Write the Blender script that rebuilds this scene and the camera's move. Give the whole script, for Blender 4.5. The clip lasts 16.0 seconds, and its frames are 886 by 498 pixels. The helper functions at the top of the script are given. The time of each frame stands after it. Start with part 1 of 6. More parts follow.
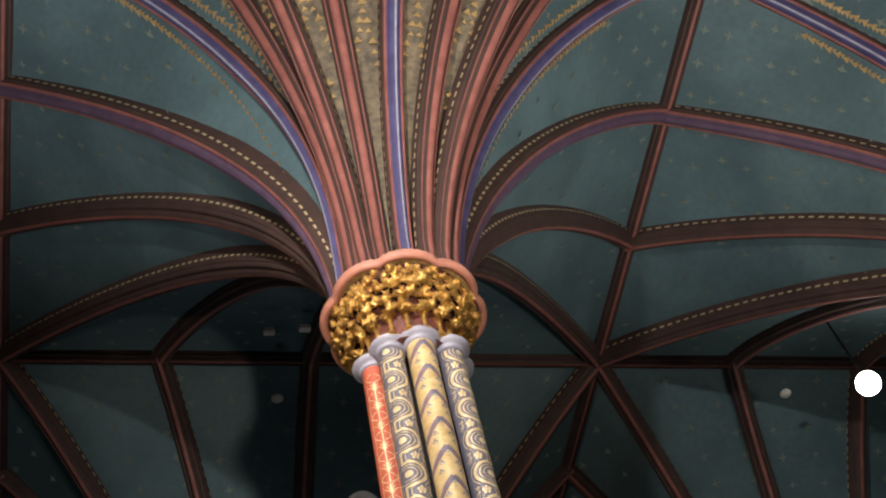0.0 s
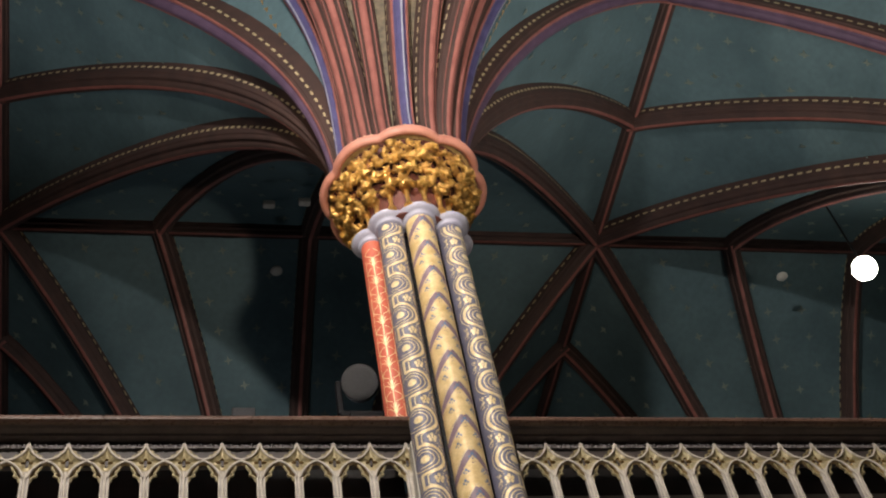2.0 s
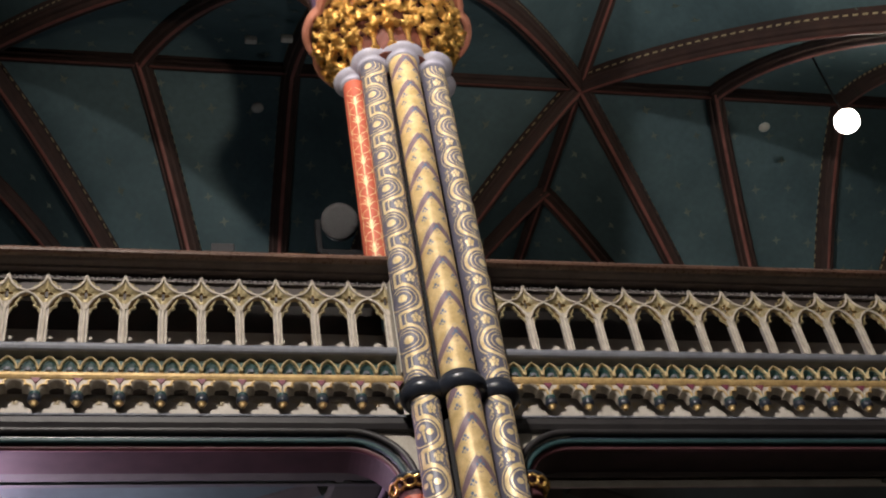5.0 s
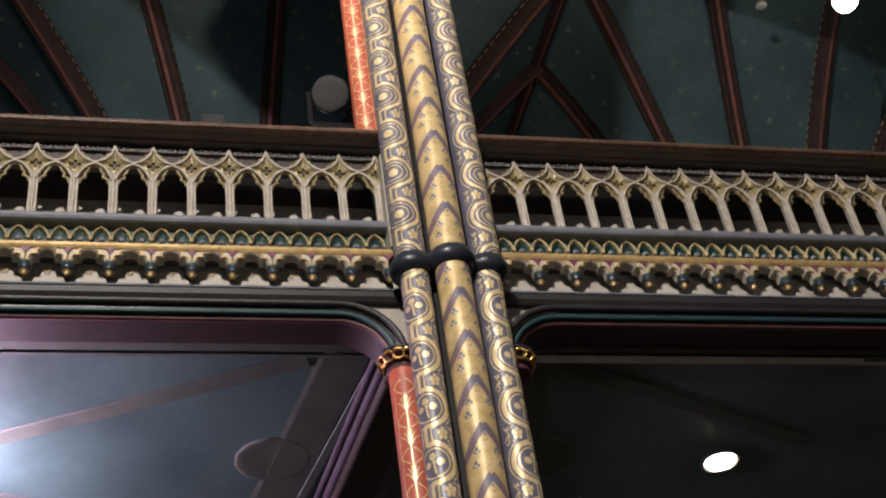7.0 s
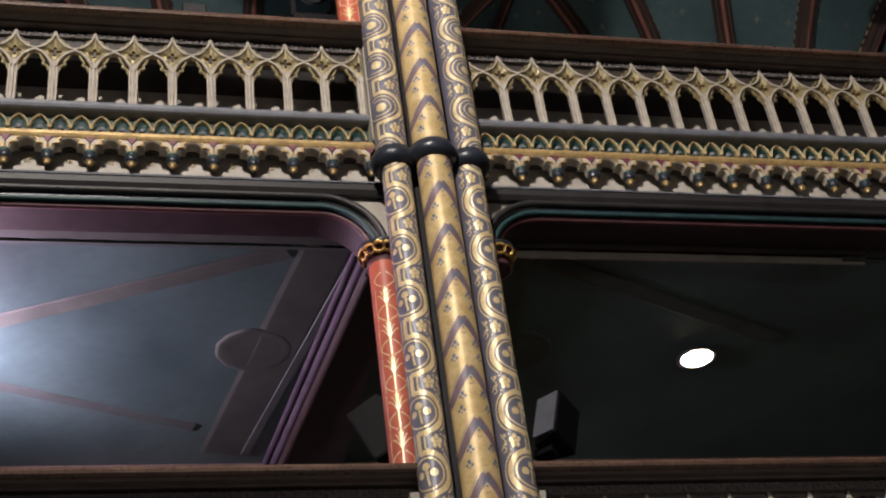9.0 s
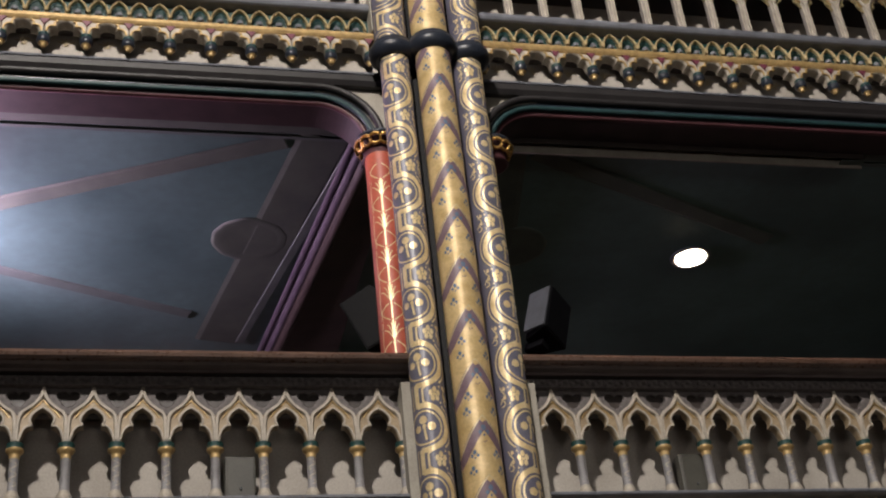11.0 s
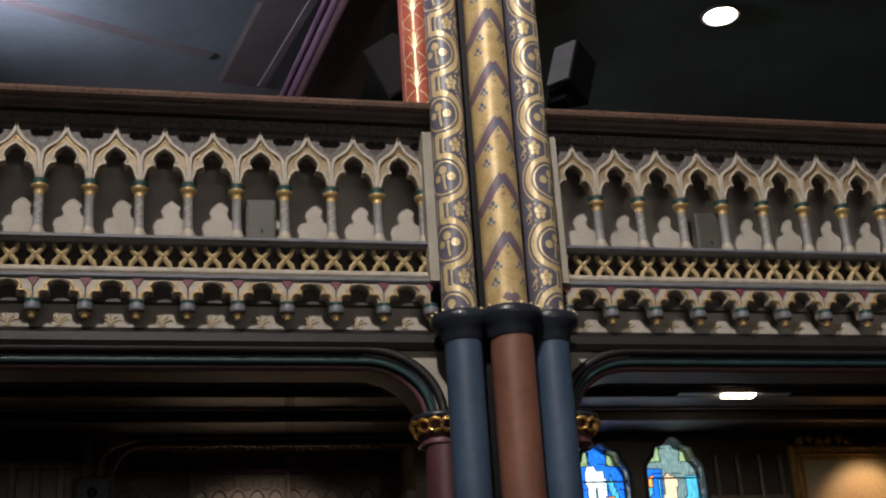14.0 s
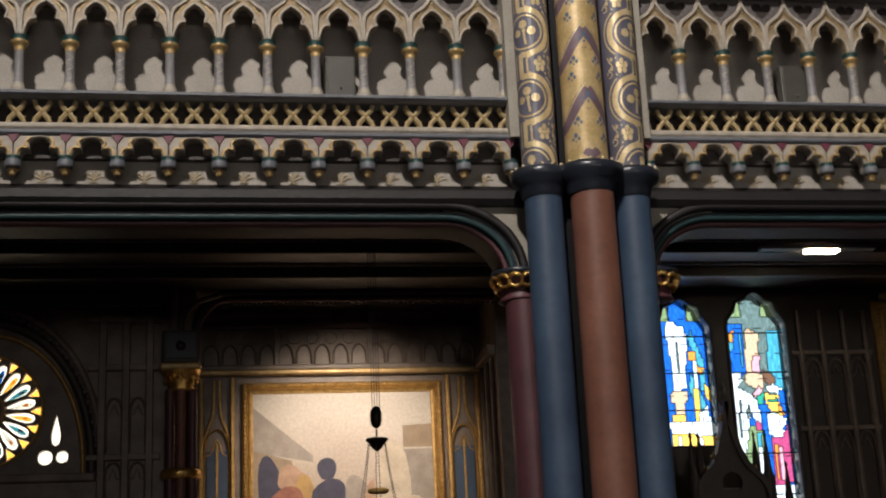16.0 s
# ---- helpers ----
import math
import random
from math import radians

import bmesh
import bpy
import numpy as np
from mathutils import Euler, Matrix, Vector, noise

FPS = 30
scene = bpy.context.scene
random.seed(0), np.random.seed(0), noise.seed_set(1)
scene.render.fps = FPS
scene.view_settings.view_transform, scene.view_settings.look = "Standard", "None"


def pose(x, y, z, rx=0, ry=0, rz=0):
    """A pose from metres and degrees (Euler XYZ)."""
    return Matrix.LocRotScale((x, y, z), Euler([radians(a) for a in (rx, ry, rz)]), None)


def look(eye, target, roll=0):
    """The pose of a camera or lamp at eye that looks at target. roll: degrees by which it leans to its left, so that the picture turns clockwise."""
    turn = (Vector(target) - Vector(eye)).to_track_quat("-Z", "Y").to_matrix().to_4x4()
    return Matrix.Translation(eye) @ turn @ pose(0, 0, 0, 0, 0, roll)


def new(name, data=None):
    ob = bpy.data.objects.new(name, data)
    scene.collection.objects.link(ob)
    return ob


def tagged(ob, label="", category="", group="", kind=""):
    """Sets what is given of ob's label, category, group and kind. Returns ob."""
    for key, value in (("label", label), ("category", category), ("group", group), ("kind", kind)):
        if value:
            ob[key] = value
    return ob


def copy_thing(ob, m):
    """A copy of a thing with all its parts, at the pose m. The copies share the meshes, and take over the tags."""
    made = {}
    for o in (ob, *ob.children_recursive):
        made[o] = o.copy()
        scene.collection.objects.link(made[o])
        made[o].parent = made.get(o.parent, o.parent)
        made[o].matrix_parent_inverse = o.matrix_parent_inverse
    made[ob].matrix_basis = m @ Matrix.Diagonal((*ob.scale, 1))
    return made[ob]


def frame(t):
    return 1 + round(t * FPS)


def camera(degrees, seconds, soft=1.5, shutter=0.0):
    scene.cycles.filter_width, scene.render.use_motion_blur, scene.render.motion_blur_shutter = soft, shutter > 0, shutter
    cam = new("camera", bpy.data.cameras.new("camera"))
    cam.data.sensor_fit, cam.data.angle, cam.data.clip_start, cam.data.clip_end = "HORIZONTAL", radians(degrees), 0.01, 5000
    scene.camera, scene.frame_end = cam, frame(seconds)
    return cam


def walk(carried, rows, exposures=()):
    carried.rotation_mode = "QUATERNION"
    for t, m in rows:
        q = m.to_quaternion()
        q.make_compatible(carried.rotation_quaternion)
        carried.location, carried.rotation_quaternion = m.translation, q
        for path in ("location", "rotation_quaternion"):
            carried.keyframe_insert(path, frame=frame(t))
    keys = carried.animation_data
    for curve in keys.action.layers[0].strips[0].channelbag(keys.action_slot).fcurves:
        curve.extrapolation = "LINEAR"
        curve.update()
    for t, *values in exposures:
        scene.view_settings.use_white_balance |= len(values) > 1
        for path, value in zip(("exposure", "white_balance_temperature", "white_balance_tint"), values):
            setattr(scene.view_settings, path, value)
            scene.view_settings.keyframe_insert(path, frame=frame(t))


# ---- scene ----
# Camera: stands in the nave and tilts slowly from the vault down to the aisle.
cam = camera(35.89, 16.0, soft=2.1)
# rows: time, yaw, pitch, lean, eye
TURNS = (
    (0.0, -19.87, 57.26, 15.57, (-2.678, -9.135, 1.680)),
    (0.5, -19.92, 56.22, 15.34, (-2.678, -9.135, 1.680)),
    (1.0, -19.01, 54.91, 14.25, (-2.678, -9.135, 1.680)),
    (1.5, -18.45, 53.76, 13.43, (-2.678, -9.135, 1.680)),
    (2.0, -17.69, 52.25, 12.62, (-2.678, -9.135, 1.680)),
    (2.5, -17.17, 51.04, 11.97, (-2.678, -9.135, 1.680)),
    (3.0, -17.48, 50.06, 11.96, (-2.678, -9.135, 1.680)),
    (3.5, -17.36, 48.94, 11.47, (-2.678, -9.135, 1.680)),
    (4.0, -17.24, 47.86, 11.07, (-2.678, -9.135, 1.680)),
    (6.5, -16.29, 41.86, 9.59, (-2.667, -9.105, 1.676)),
    (7.0, -16.17, 40.47, 9.19, (-2.667, -9.105, 1.676)),
    (7.5, -15.97, 39.15, 8.80, (-2.667, -9.105, 1.676)),
    (8.0, -16.17, 38.16, 8.71, (-2.659, -9.107, 1.667)),
    (8.5, -16.22, 37.04, 8.57, (-2.650, -9.109, 1.657)),
    (9.0, -16.15, 36.08, 8.36, (-2.642, -9.111, 1.648)),
    (11.5, -15.30, 30.23, 5.94, (-2.600, -9.120, 1.600)),
    (12.0, -15.20, 28.44, 5.28, (-2.600, -9.120, 1.600)),
    (12.5, -15.02, 26.84, 4.88, (-2.600, -9.120, 1.600)),
    (13.0, -14.31, 25.17, 4.43, (-2.600, -9.120, 1.600)),
    (13.5, -13.84, 23.24, 4.15, (-2.600, -9.120, 1.600)),
    (14.0, -13.40, 21.54, 3.67, (-2.600, -9.120, 1.600)),
    (14.5, -12.11, 19.75, 3.27, (-2.600, -9.120, 1.600)),
    (15.0, -10.55, 18.20, 2.97, (-2.600, -9.120, 1.600)),
    (15.5, -9.63, 16.95, 2.83, (-2.600, -9.120, 1.600)),
    (16.0, -9.53, 15.72, 2.68, (-2.600, -9.120, 1.600)),
)


def stand(yaw, pitch, lean, eye):
    return pose(*eye, 0, 0, yaw) @ pose(0, 0, 0, 90 + pitch) @ pose(0, 0, 0, 0, 0, -lean)


walk(cam, [(t, stand(a, b, c, e)) for t, a, b, c, e in TURNS],
     exposures=[(0, 0.0), (16, 0.0)])

# ---- light ----
world = bpy.data.worlds.new("world")
scene.world = world
world.use_nodes = True
world.node_tree.nodes["Background"].inputs[0].default_value = (0.25, 0.30, 0.40, 1)
world.node_tree.nodes["Background"].inputs[1].default_value = 0.03


def lamp(name, kind, eye, target, watts, colour, size=0.5, cone=60, blend=0.6):
    data = bpy.data.lights.new(name, kind)
    data.energy, data.color = watts, colour
    if kind == "AREA":
        data.shape, data.size = "DISK", size
    else:
        data.shadow_soft_size = size
    if kind == "SPOT":
        data.spot_size, data.spot_blend = radians(cone), blend
    ob = new(name, data)
    ob.matrix_world = look(eye, target)
    return ob


WARM = (1.0, 0.80, 0.58)
NAVE = (1.0, 0.92, 0.85)
# nave floodlights, behind and above the viewer, with added fill lamps among them
lamp("nave_floodlight", "SPOT", (-4.7, -12.2, 14.9), (0.2, 0.2, 11.5), 9600, NAVE, 0.26, 104, 1.0)
# three unseen spots added as soft fill for lower galleries and aisle
for x, watts in ((-5.0, 270), (-0.5, 470), (4.5, 720)):
    lamp("nave_chandelier_light", "SPOT", (x, -17.0, 3.4), (x, 0.0, 5.0), watts, NAVE, 0.9, 46, 0.9)
lamp("gallery_floodlight", "SPOT", (-9.5, -6.0, 11.0), (-0.3, 0, 15.0), 1700, WARM, 0.3, 40)
lamp("cap_spotlight", "SPOT", (-0.5, -9.5, 6.5), (0, -0.6, 17.0), 3600, (1.0, 0.86, 0.70), 0.2, 38, 0.9)
# added fill point without a fixture, lifts the dark web behind the column
lamp("aisle_vault_light", "POINT", (-1.5, 10.0, 16.5), (-9, 6, 0), 70, (0.95, 0.95, 1.0), 0.25)
lamp("high_spotlight", "SPOT", (-3.2, -10.0, 22.5), (0.0, -0.1, 12.6), 2000, NAVE, 0.25, 18, 0.8)
lamp("vault_floodlight", "SPOT", (-5.8, -4.6, 6.2), (-4.6, -4.6, 23.0), 8200, (1.0, 0.92, 0.86), 0.5, 64, 0.9)
lamp("vault_floodlight", "SPOT", (6.0, -4.4, 6.2), (5.1, -3.9, 23.0), 9600, (1.0, 0.91, 0.82), 0.5, 70, 0.9)
lamp("gallery_ceiling_floodlight", "SPOT", (-4.9, 2.4, 8.52), (-4.5, 2.3, 9.2), 800, (1.0, 0.68, 0.98), 0.10, 166)

# ---- materials ----


def material(name, colour, rough=0.6, metal=0.0, second=None, scale=6.0, bump=0.15, grain=60.0, spread=0.5, coat=0.0):
    """A painted or natural surface: two scales of colour change and a fine relief."""
    m = bpy.data.materials.new(name)
    m.use_nodes = True
    nt = m.node_tree
    n, link = nt.nodes, nt.links
    bsdf = n["Principled BSDF"]
    bsdf.inputs["Roughness"].default_value = rough
    bsdf.inputs["Metallic"].default_value = metal
    bsdf.inputs["Coat Weight"].default_value = coat
    coord = n.new("ShaderNodeTexCoord")
    big = n.new("ShaderNodeTexNoise")
    big.inputs["Scale"].default_value = scale
    big.inputs["Detail"].default_value = 6
    fine = n.new("ShaderNodeTexNoise")
    fine.inputs["Scale"].default_value = grain
    fine.inputs["Detail"].default_value = 3
    for q in (big, fine):
        link.new(coord.outputs["Object"], q.inputs["Vector"])
    ramp = n.new("ShaderNodeValToRGB")
    dark = second or tuple(c * (1 - spread) for c in colour)
    ramp.color_ramp.elements[0].position = 0.32
    ramp.color_ramp.elements[0].color = (*dark, 1)
    ramp.color_ramp.elements[1].position = 0.68
    ramp.color_ramp.elements[1].color = (*colour, 1)
    link.new(big.outputs["Fac"], ramp.inputs["Fac"])
    mix = n.new("ShaderNodeMix")
    mix.data_type, mix.blend_type = "RGBA", "MULTIPLY"
    mix.inputs["Factor"].default_value = 0.35
    grey = n.new("ShaderNodeValToRGB")
    grey.color_ramp.elements[0].position, grey.color_ramp.elements[1].position = 0.3, 0.7
    grey.color_ramp.elements[0].color = (0.45, 0.45, 0.45, 1)
    link.new(fine.outputs["Fac"], grey.inputs["Fac"])
    link.new(ramp.outputs["Color"], mix.inputs["A"])
    link.new(grey.outputs["Color"], mix.inputs["B"])
    link.new(mix.outputs["Result"], bsdf.inputs["Base Color"])
    rr = n.new("ShaderNodeMapRange")
    rr.inputs["To Min"].default_value = max(0.05, rough - 0.12)
    rr.inputs["To Max"].default_value = min(1.0, rough + 0.12)
    link.new(fine.outputs["Fac"], rr.inputs["Value"])
    link.new(rr.outputs["Result"], bsdf.inputs["Roughness"])
    if bump:
        b = n.new("ShaderNodeBump")
        b.inputs["Strength"].default_value = bump
        b.inputs["Distance"].default_value = 0.01
        link.new(fine.outputs["Fac"], b.inputs["Height"])
        link.new(b.outputs["Normal"], bsdf.inputs["Normal"])
    return m


def glowing(name, colour, strength):
    m = bpy.data.materials.new(name)
    m.use_nodes = True
    b = m.node_tree.nodes["Principled BSDF"]
    b.inputs["Base Color"].default_value = (*colour, 1)
    b.inputs["Emission Color"].default_value = (*colour, 1)
    b.inputs["Emission Strength"].default_value = strength
    return m


TEAL = material("vault_teal_paint", (0.104, 0.176, 0.200), 0.75, 0, (0.060, 0.108, 0.125), 0.55, 0.1, 9)
BROWN = material("dark_brown_rib_paint", (0.075, 0.040, 0.033), 0.7, 0, (0.05, 0.028, 0.025), 3)
PINK = material("rose_rib_paint", (0.33, 0.125, 0.105), 0.5, 0, (0.23, 0.08, 0.068), 4)
BLUE = material("ultramarine_rib_paint", (0.100, 0.092, 0.225), 0.55, 0, (0.065, 0.06, 0.15), 4)
PALE = material("pale_gold_paint", (0.72, 0.60, 0.36), 0.45, 0.2, (0.52, 0.42, 0.24), 12)
GOLD = material("gilded_carving", (0.92, 0.60, 0.20), 0.30, 0.85, (0.62, 0.34, 0.09), 14, 0.4, 50)
GOLDPAINT = material("gold_shaft_paint", (0.74, 0.56, 0.29), 0.48, 0.16, (0.54, 0.38, 0.16), 9, 0.15, 45)
GOLDLINE = material("gold_leaf_line", (0.86, 0.71, 0.43), 0.42, 0.22, (0.66, 0.50, 0.25), 10, 0.1, 45)
SLATE = material("slate_blue_shaft_paint", (0.165, 0.158, 0.215), 0.40, 0, (0.105, 0.10, 0.14), 7)
PLUM = material("plum_chevron_paint", (0.22, 0.145, 0.18), 0.5, 0, (0.16, 0.10, 0.125), 9)
MOTIF = material("blue_leaf_motif_paint", (0.13, 0.19, 0.30), 0.5, 0, (0.09, 0.13, 0.20), 9)
CORAL = material("coral_red_shaft_paint", (0.56, 0.13, 0.075), 0.5, 0, (0.42, 0.085, 0.05), 5)
SALMON = material("salmon_rim_paint", (0.60, 0.27, 0.20), 0.5, 0, (0.44, 0.18, 0.13), 5)
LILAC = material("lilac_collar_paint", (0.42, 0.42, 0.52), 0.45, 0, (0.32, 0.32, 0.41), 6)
INK = material("blue_black_ring_paint", (0.030, 0.036, 0.052), 0.32, 0, (0.018, 0.022, 0.032), 8)
RUST = material("rust_marbled_shaft_paint", (0.28, 0.12, 0.08), 0.5, 0, (0.17, 0.068, 0.048), 2.2, 0.08, 22)
STEEL = material("steel_blue_shaft_paint", (0.065, 0.11, 0.185), 0.52, 0, (0.035, 0.06, 0.11), 2.2, 0.08, 22)
MAROON = material("maroon_shaft_paint", (0.12, 0.045, 0.055), 0.45, 0, (0.08, 0.03, 0.035), 4)
CREAM = material("cream_tracery_paint", (0.56, 0.50, 0.42), 0.55, 0, (0.40, 0.35, 0.285), 9, 0.2, 40)
OCHRE = material("ochre_gilt_tracery", (0.62, 0.43, 0.19), 0.42, 0.3, (0.42, 0.28, 0.115), 10, 0.2, 40)
PANEL = material("cream_back_panel_paint", (0.50, 0.46, 0.41), 0.75, 0, (0.38, 0.345, 0.30), 2.5)
RAILWOOD = material("varnished_rail_wood", (0.15, 0.085, 0.06), 0.30, 0, (0.09, 0.05, 0.036), 5, 0.1, 30, 0.5, 0.2)
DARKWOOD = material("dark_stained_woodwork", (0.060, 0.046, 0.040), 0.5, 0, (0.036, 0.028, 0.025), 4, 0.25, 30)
FRIEZE = material("carved_grey_brown_frieze", (0.18, 0.158, 0.155), 0.6, 0, (0.09, 0.078, 0.076), 26, 0.6, 80)
GREEN = material("bottle_green_moulding_paint", (0.022, 0.075, 0.07), 0.5, 0, (0.014, 0.05, 0.045), 7)
SLATEMOULD = material("blue_grey_moulding_paint", (0.19, 0.20, 0.23), 0.5, 0, (0.13, 0.135, 0.16), 5)
BELLRED = material("dark_red_bell_paint", (0.16, 0.045, 0.03), 0.6, 0, (0.09, 0.028, 0.02), 8)
STENCIL = material("grey_gold_stencilled_web", (0.24, 0.19, 0.125), 0.7, 0, (0.085, 0.075, 0.06), 7, 0.2, 22)
STARPAINT = material("dull_gold_star_paint", (0.20, 0.25, 0.22), 0.5, 0.0, (0.14, 0.18, 0.16), 6)
YELLOW = material("straw_gilt_paint", (0.66, 0.53, 0.31), 0.5, 0.1, (0.48, 0.37, 0.19), 9, 0.2, 40)
SHAFT = material("pale_grey_baluster_paint", (0.34, 0.33, 0.335), 0.5, 0, (0.24, 0.23, 0.24), 8)
COVE = material("brown_cove_paint", (0.15, 0.12, 0.115), 0.5, 0, (0.10, 0.078, 0.075), 5, 0.2, 30)
POSTGREY = material("grey_lilac_post_paint", (0.40, 0.37, 0.36), 0.45, 0.05, (0.28, 0.25, 0.24), 8, 0.2, 40)
OLIVE = material("olive_gilt_sinking", (0.36, 0.29, 0.15), 0.45, 0.2, (0.22, 0.18, 0.095), 10, 0.2, 40)
PALMPAINT = material("faded_gilt_palmette", (0.48, 0.40, 0.27), 0.6, 0, (0.38, 0.31, 0.21), 9)
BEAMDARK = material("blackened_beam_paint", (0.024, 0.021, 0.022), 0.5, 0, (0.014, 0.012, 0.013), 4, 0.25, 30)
DEEPGREEN = material("deep_teal_roll_paint", (0.017, 0.058, 0.064), 0.5, 0, (0.011, 0.038, 0.042), 6)
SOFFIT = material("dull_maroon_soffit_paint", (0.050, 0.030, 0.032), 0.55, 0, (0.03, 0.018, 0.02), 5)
DUSK = material("dusky_violet_rib_paint", (0.12, 0.075, 0.13), 0.55, 0, (0.08, 0.05, 0.09), 4)
TRACERY = material("ochre_brown_tracery_paint", (0.44, 0.34, 0.22), 0.5, 0.05, (0.29, 0.215, 0.13), 9, 0.2, 40)
CEILTEAL = material("worn_teal_ceiling_paint", (0.112, 0.198, 0.186), 0.45, 0, (0.06, 0.112, 0.106), 0.9, 0.1, 9)
WINE = material("wine_red_paint", (0.20, 0.045, 0.075), 0.5, 0, (0.13, 0.03, 0.05), 8)
STONE = material("grey_spandrel_paint", (0.42, 0.39, 0.33), 0.7, 0, (0.33, 0.30, 0.25), 5)
PANELWOOD = material("oak_panelling", (0.25, 0.20, 0.165), 0.45, 0, (0.14, 0.105, 0.085), 5, 0.3, 35)
GILTFRAME = material("gilt_picture_frame", (0.62, 0.40, 0.14), 0.45, 0.45, (0.40, 0.23, 0.07), 16, 0.4, 60)
# plastic housings, and the column core where black stands for shade
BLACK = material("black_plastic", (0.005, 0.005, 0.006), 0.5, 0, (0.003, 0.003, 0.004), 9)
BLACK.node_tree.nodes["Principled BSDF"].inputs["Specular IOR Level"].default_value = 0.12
GREYBOX = material("olive_grey_cabinet_paint", (0.085, 0.082, 0.068), 0.5, 0, (0.065, 0.062, 0.052), 6)
LIGHTGREY = material("grey_plastic", (0.10, 0.105, 0.12), 0.45, 0, (0.07, 0.075, 0.085), 6)
IRON = material("blackened_iron", (0.03, 0.028, 0.027), 0.45, 0.6, (0.02, 0.018, 0.017), 9)
FLOORWOOD = material("dark_oak_floor", (0.10, 0.065, 0.042), 0.45, 0, (0.065, 0.04, 0.027), 2)

# ---- mesh helpers ----


def mesh_of(name, verts, faces, mats, idx=None, smooth=False):
    me = bpy.data.meshes.new(name)
    me.from_pydata([tuple(v) for v in verts], [], faces)
    for m in mats if isinstance(mats, (list, tuple)) else [mats]:
        me.materials.append(m)
    if idx is not None:
        me.polygons.foreach_set("material_index", idx)
    if smooth:
        me.polygons.foreach_set("use_smooth", [True] * len(me.polygons))
    me.update()
    return me


def clean(me):
    bm = bmesh.new()
    bm.from_mesh(me)
    bmesh.ops.recalc_face_normals(bm, faces=bm.faces)
    bm.to_mesh(me)
    bm.free()
    return me


def put(name, me, parent=None, at=(0, 0, 0), label="", rz=0.0, scale=(1, 1, 1)):
    ob = new(name, me)
    ob.location = at
    ob.rotation_euler = (0, 0, rz)
    ob.scale = scale
    if parent is not None:
        ob.parent = parent
    if label:
        tagged(ob, label)
    return ob


def thing(name, label, category, group="", kind="", at=(0, 0, 0)):
    ob = new(name)
    ob.empty_display_size = 0.2
    ob.location = at
    return tagged(ob, label, category, group, kind)


def box_geo(x0, x1, y0, y1, z0, z1, c=0.0):
    """A box whose front edges are chamfered by c."""
    bm = bmesh.new()
    bmesh.ops.create_cube(bm, size=1)
    for v in bm.verts:
        v.co = ((x0 + x1) / 2 + v.co.x * (x1 - x0), (y0 + y1) / 2 + v.co.y * (y1 - y0), (z0 + z1) / 2 + v.co.z * (z1 - z0))
    if c:
        bmesh.ops.bevel(bm, geom=list(bm.edges), offset=c, segments=2, affect="EDGES", profile=0.5)
    verts = [v.co.copy() for v in bm.verts]
    bm.verts.index_update()
    faces = [[v.index for v in f.verts] for f in bm.faces]
    bm.free()
    return verts, faces


def box(name, dims, mat, parent=None, c=0.006, label="", at=(0, 0, 0)):
    v, f = box_geo(*dims, c)
    return put(name, mesh_of(name, v, f, mat), parent, at, label)


def lathe_geo(profile, n=20, lobes=0, depth=0.0, centre=(0, 0), turn=0.0):
    verts, faces = [], []
    for r, z in profile:
        for k in range(n):
            a = 2 * math.pi * k / n + turn
            q = r * (1 + depth * abs(math.sin(lobes * a / 2))) if lobes else r
            verts.append((centre[0] + q * math.cos(a), centre[1] + q * math.sin(a), z))
    for i in range(len(profile) - 1):
        for k in range(n):
            j = (k + 1) % n
            faces.append((i * n + k, i * n + j, (i + 1) * n + j, (i + 1) * n + k))
    o = len(verts)
    verts += verts[:n] + verts[(len(profile) - 1) * n:len(profile) * n]
    faces.append(tuple(o + k for k in range(n - 1, -1, -1)))
    faces.append(tuple(o + n + k for k in range(n)))
    return verts, faces


def lathe(name, profile, mat, parent=None, at=(0, 0, 0), n=20, label="", lobes=0, depth=0.0, smooth=True):
    v, f = lathe_geo(profile, n, lobes, depth)
    return put(name, mesh_of(name, v, f, mat, smooth=smooth), parent, at, label)


def join(parts):
    """Join (verts, faces, material index) pieces."""
    V, F, I = [], [], []
    for v, f, i in parts:
        k = len(V)
        V += [tuple(q) for q in v]
        F += [tuple(a + k for a in g) for g in f]
        I += [i] * len(f)
    return V, F, I


def sweep_xz(path, prof, closed=False):
    """Sweep a section (offset across the path, y) along a path in the xz plane."""
    n, m = len(path), len(prof)
    V, F = [], []
    for i, p in enumerate(path):
        a = Vector(path[i - 1] if (i or closed) else path[0])
        b = Vector(path[(i + 1) % n] if (i < n - 1 or closed) else path[-1])
        d = (b - a).normalized()
        nx, nz = -d.y, d.x
        for o, y in prof:
            V.append((p[0] + nx * o, y, p[1] + nz * o))
    last = n if closed else n - 1
    for i in range(last):
        for k in range(m):
            a, b = i * m + k, i * m + (k + 1) % m
            c, d = ((i + 1) % n) * m + (k + 1) % m, ((i + 1) % n) * m + k
            F.append((a, b, c, d))
    return V, F


def roll(r, y, n=8):
    return [(r * math.cos(2 * math.pi * k / n), y + r * math.sin(2 * math.pi * k / n)) for k in range(n)]


def smooth_path(pts, steps=4):
    """A Catmull-Rom line through the points."""
    out = []
    P = [Vector(p) for p in pts]
    for i in range(len(P) - 1):
        a, b, c, d = P[max(i - 1, 0)], P[i], P[i + 1], P[min(i + 2, len(P) - 1)]
        for k in range(steps):
            t = k / steps
            out.append(tuple(0.5 * ((2 * b) + (c - a) * t + (2 * a - 5 * b + 4 * c - d) * t * t + (3 * b - a - 3 * c + d) * t ** 3)))
    out.append(tuple(P[-1]))
    return out


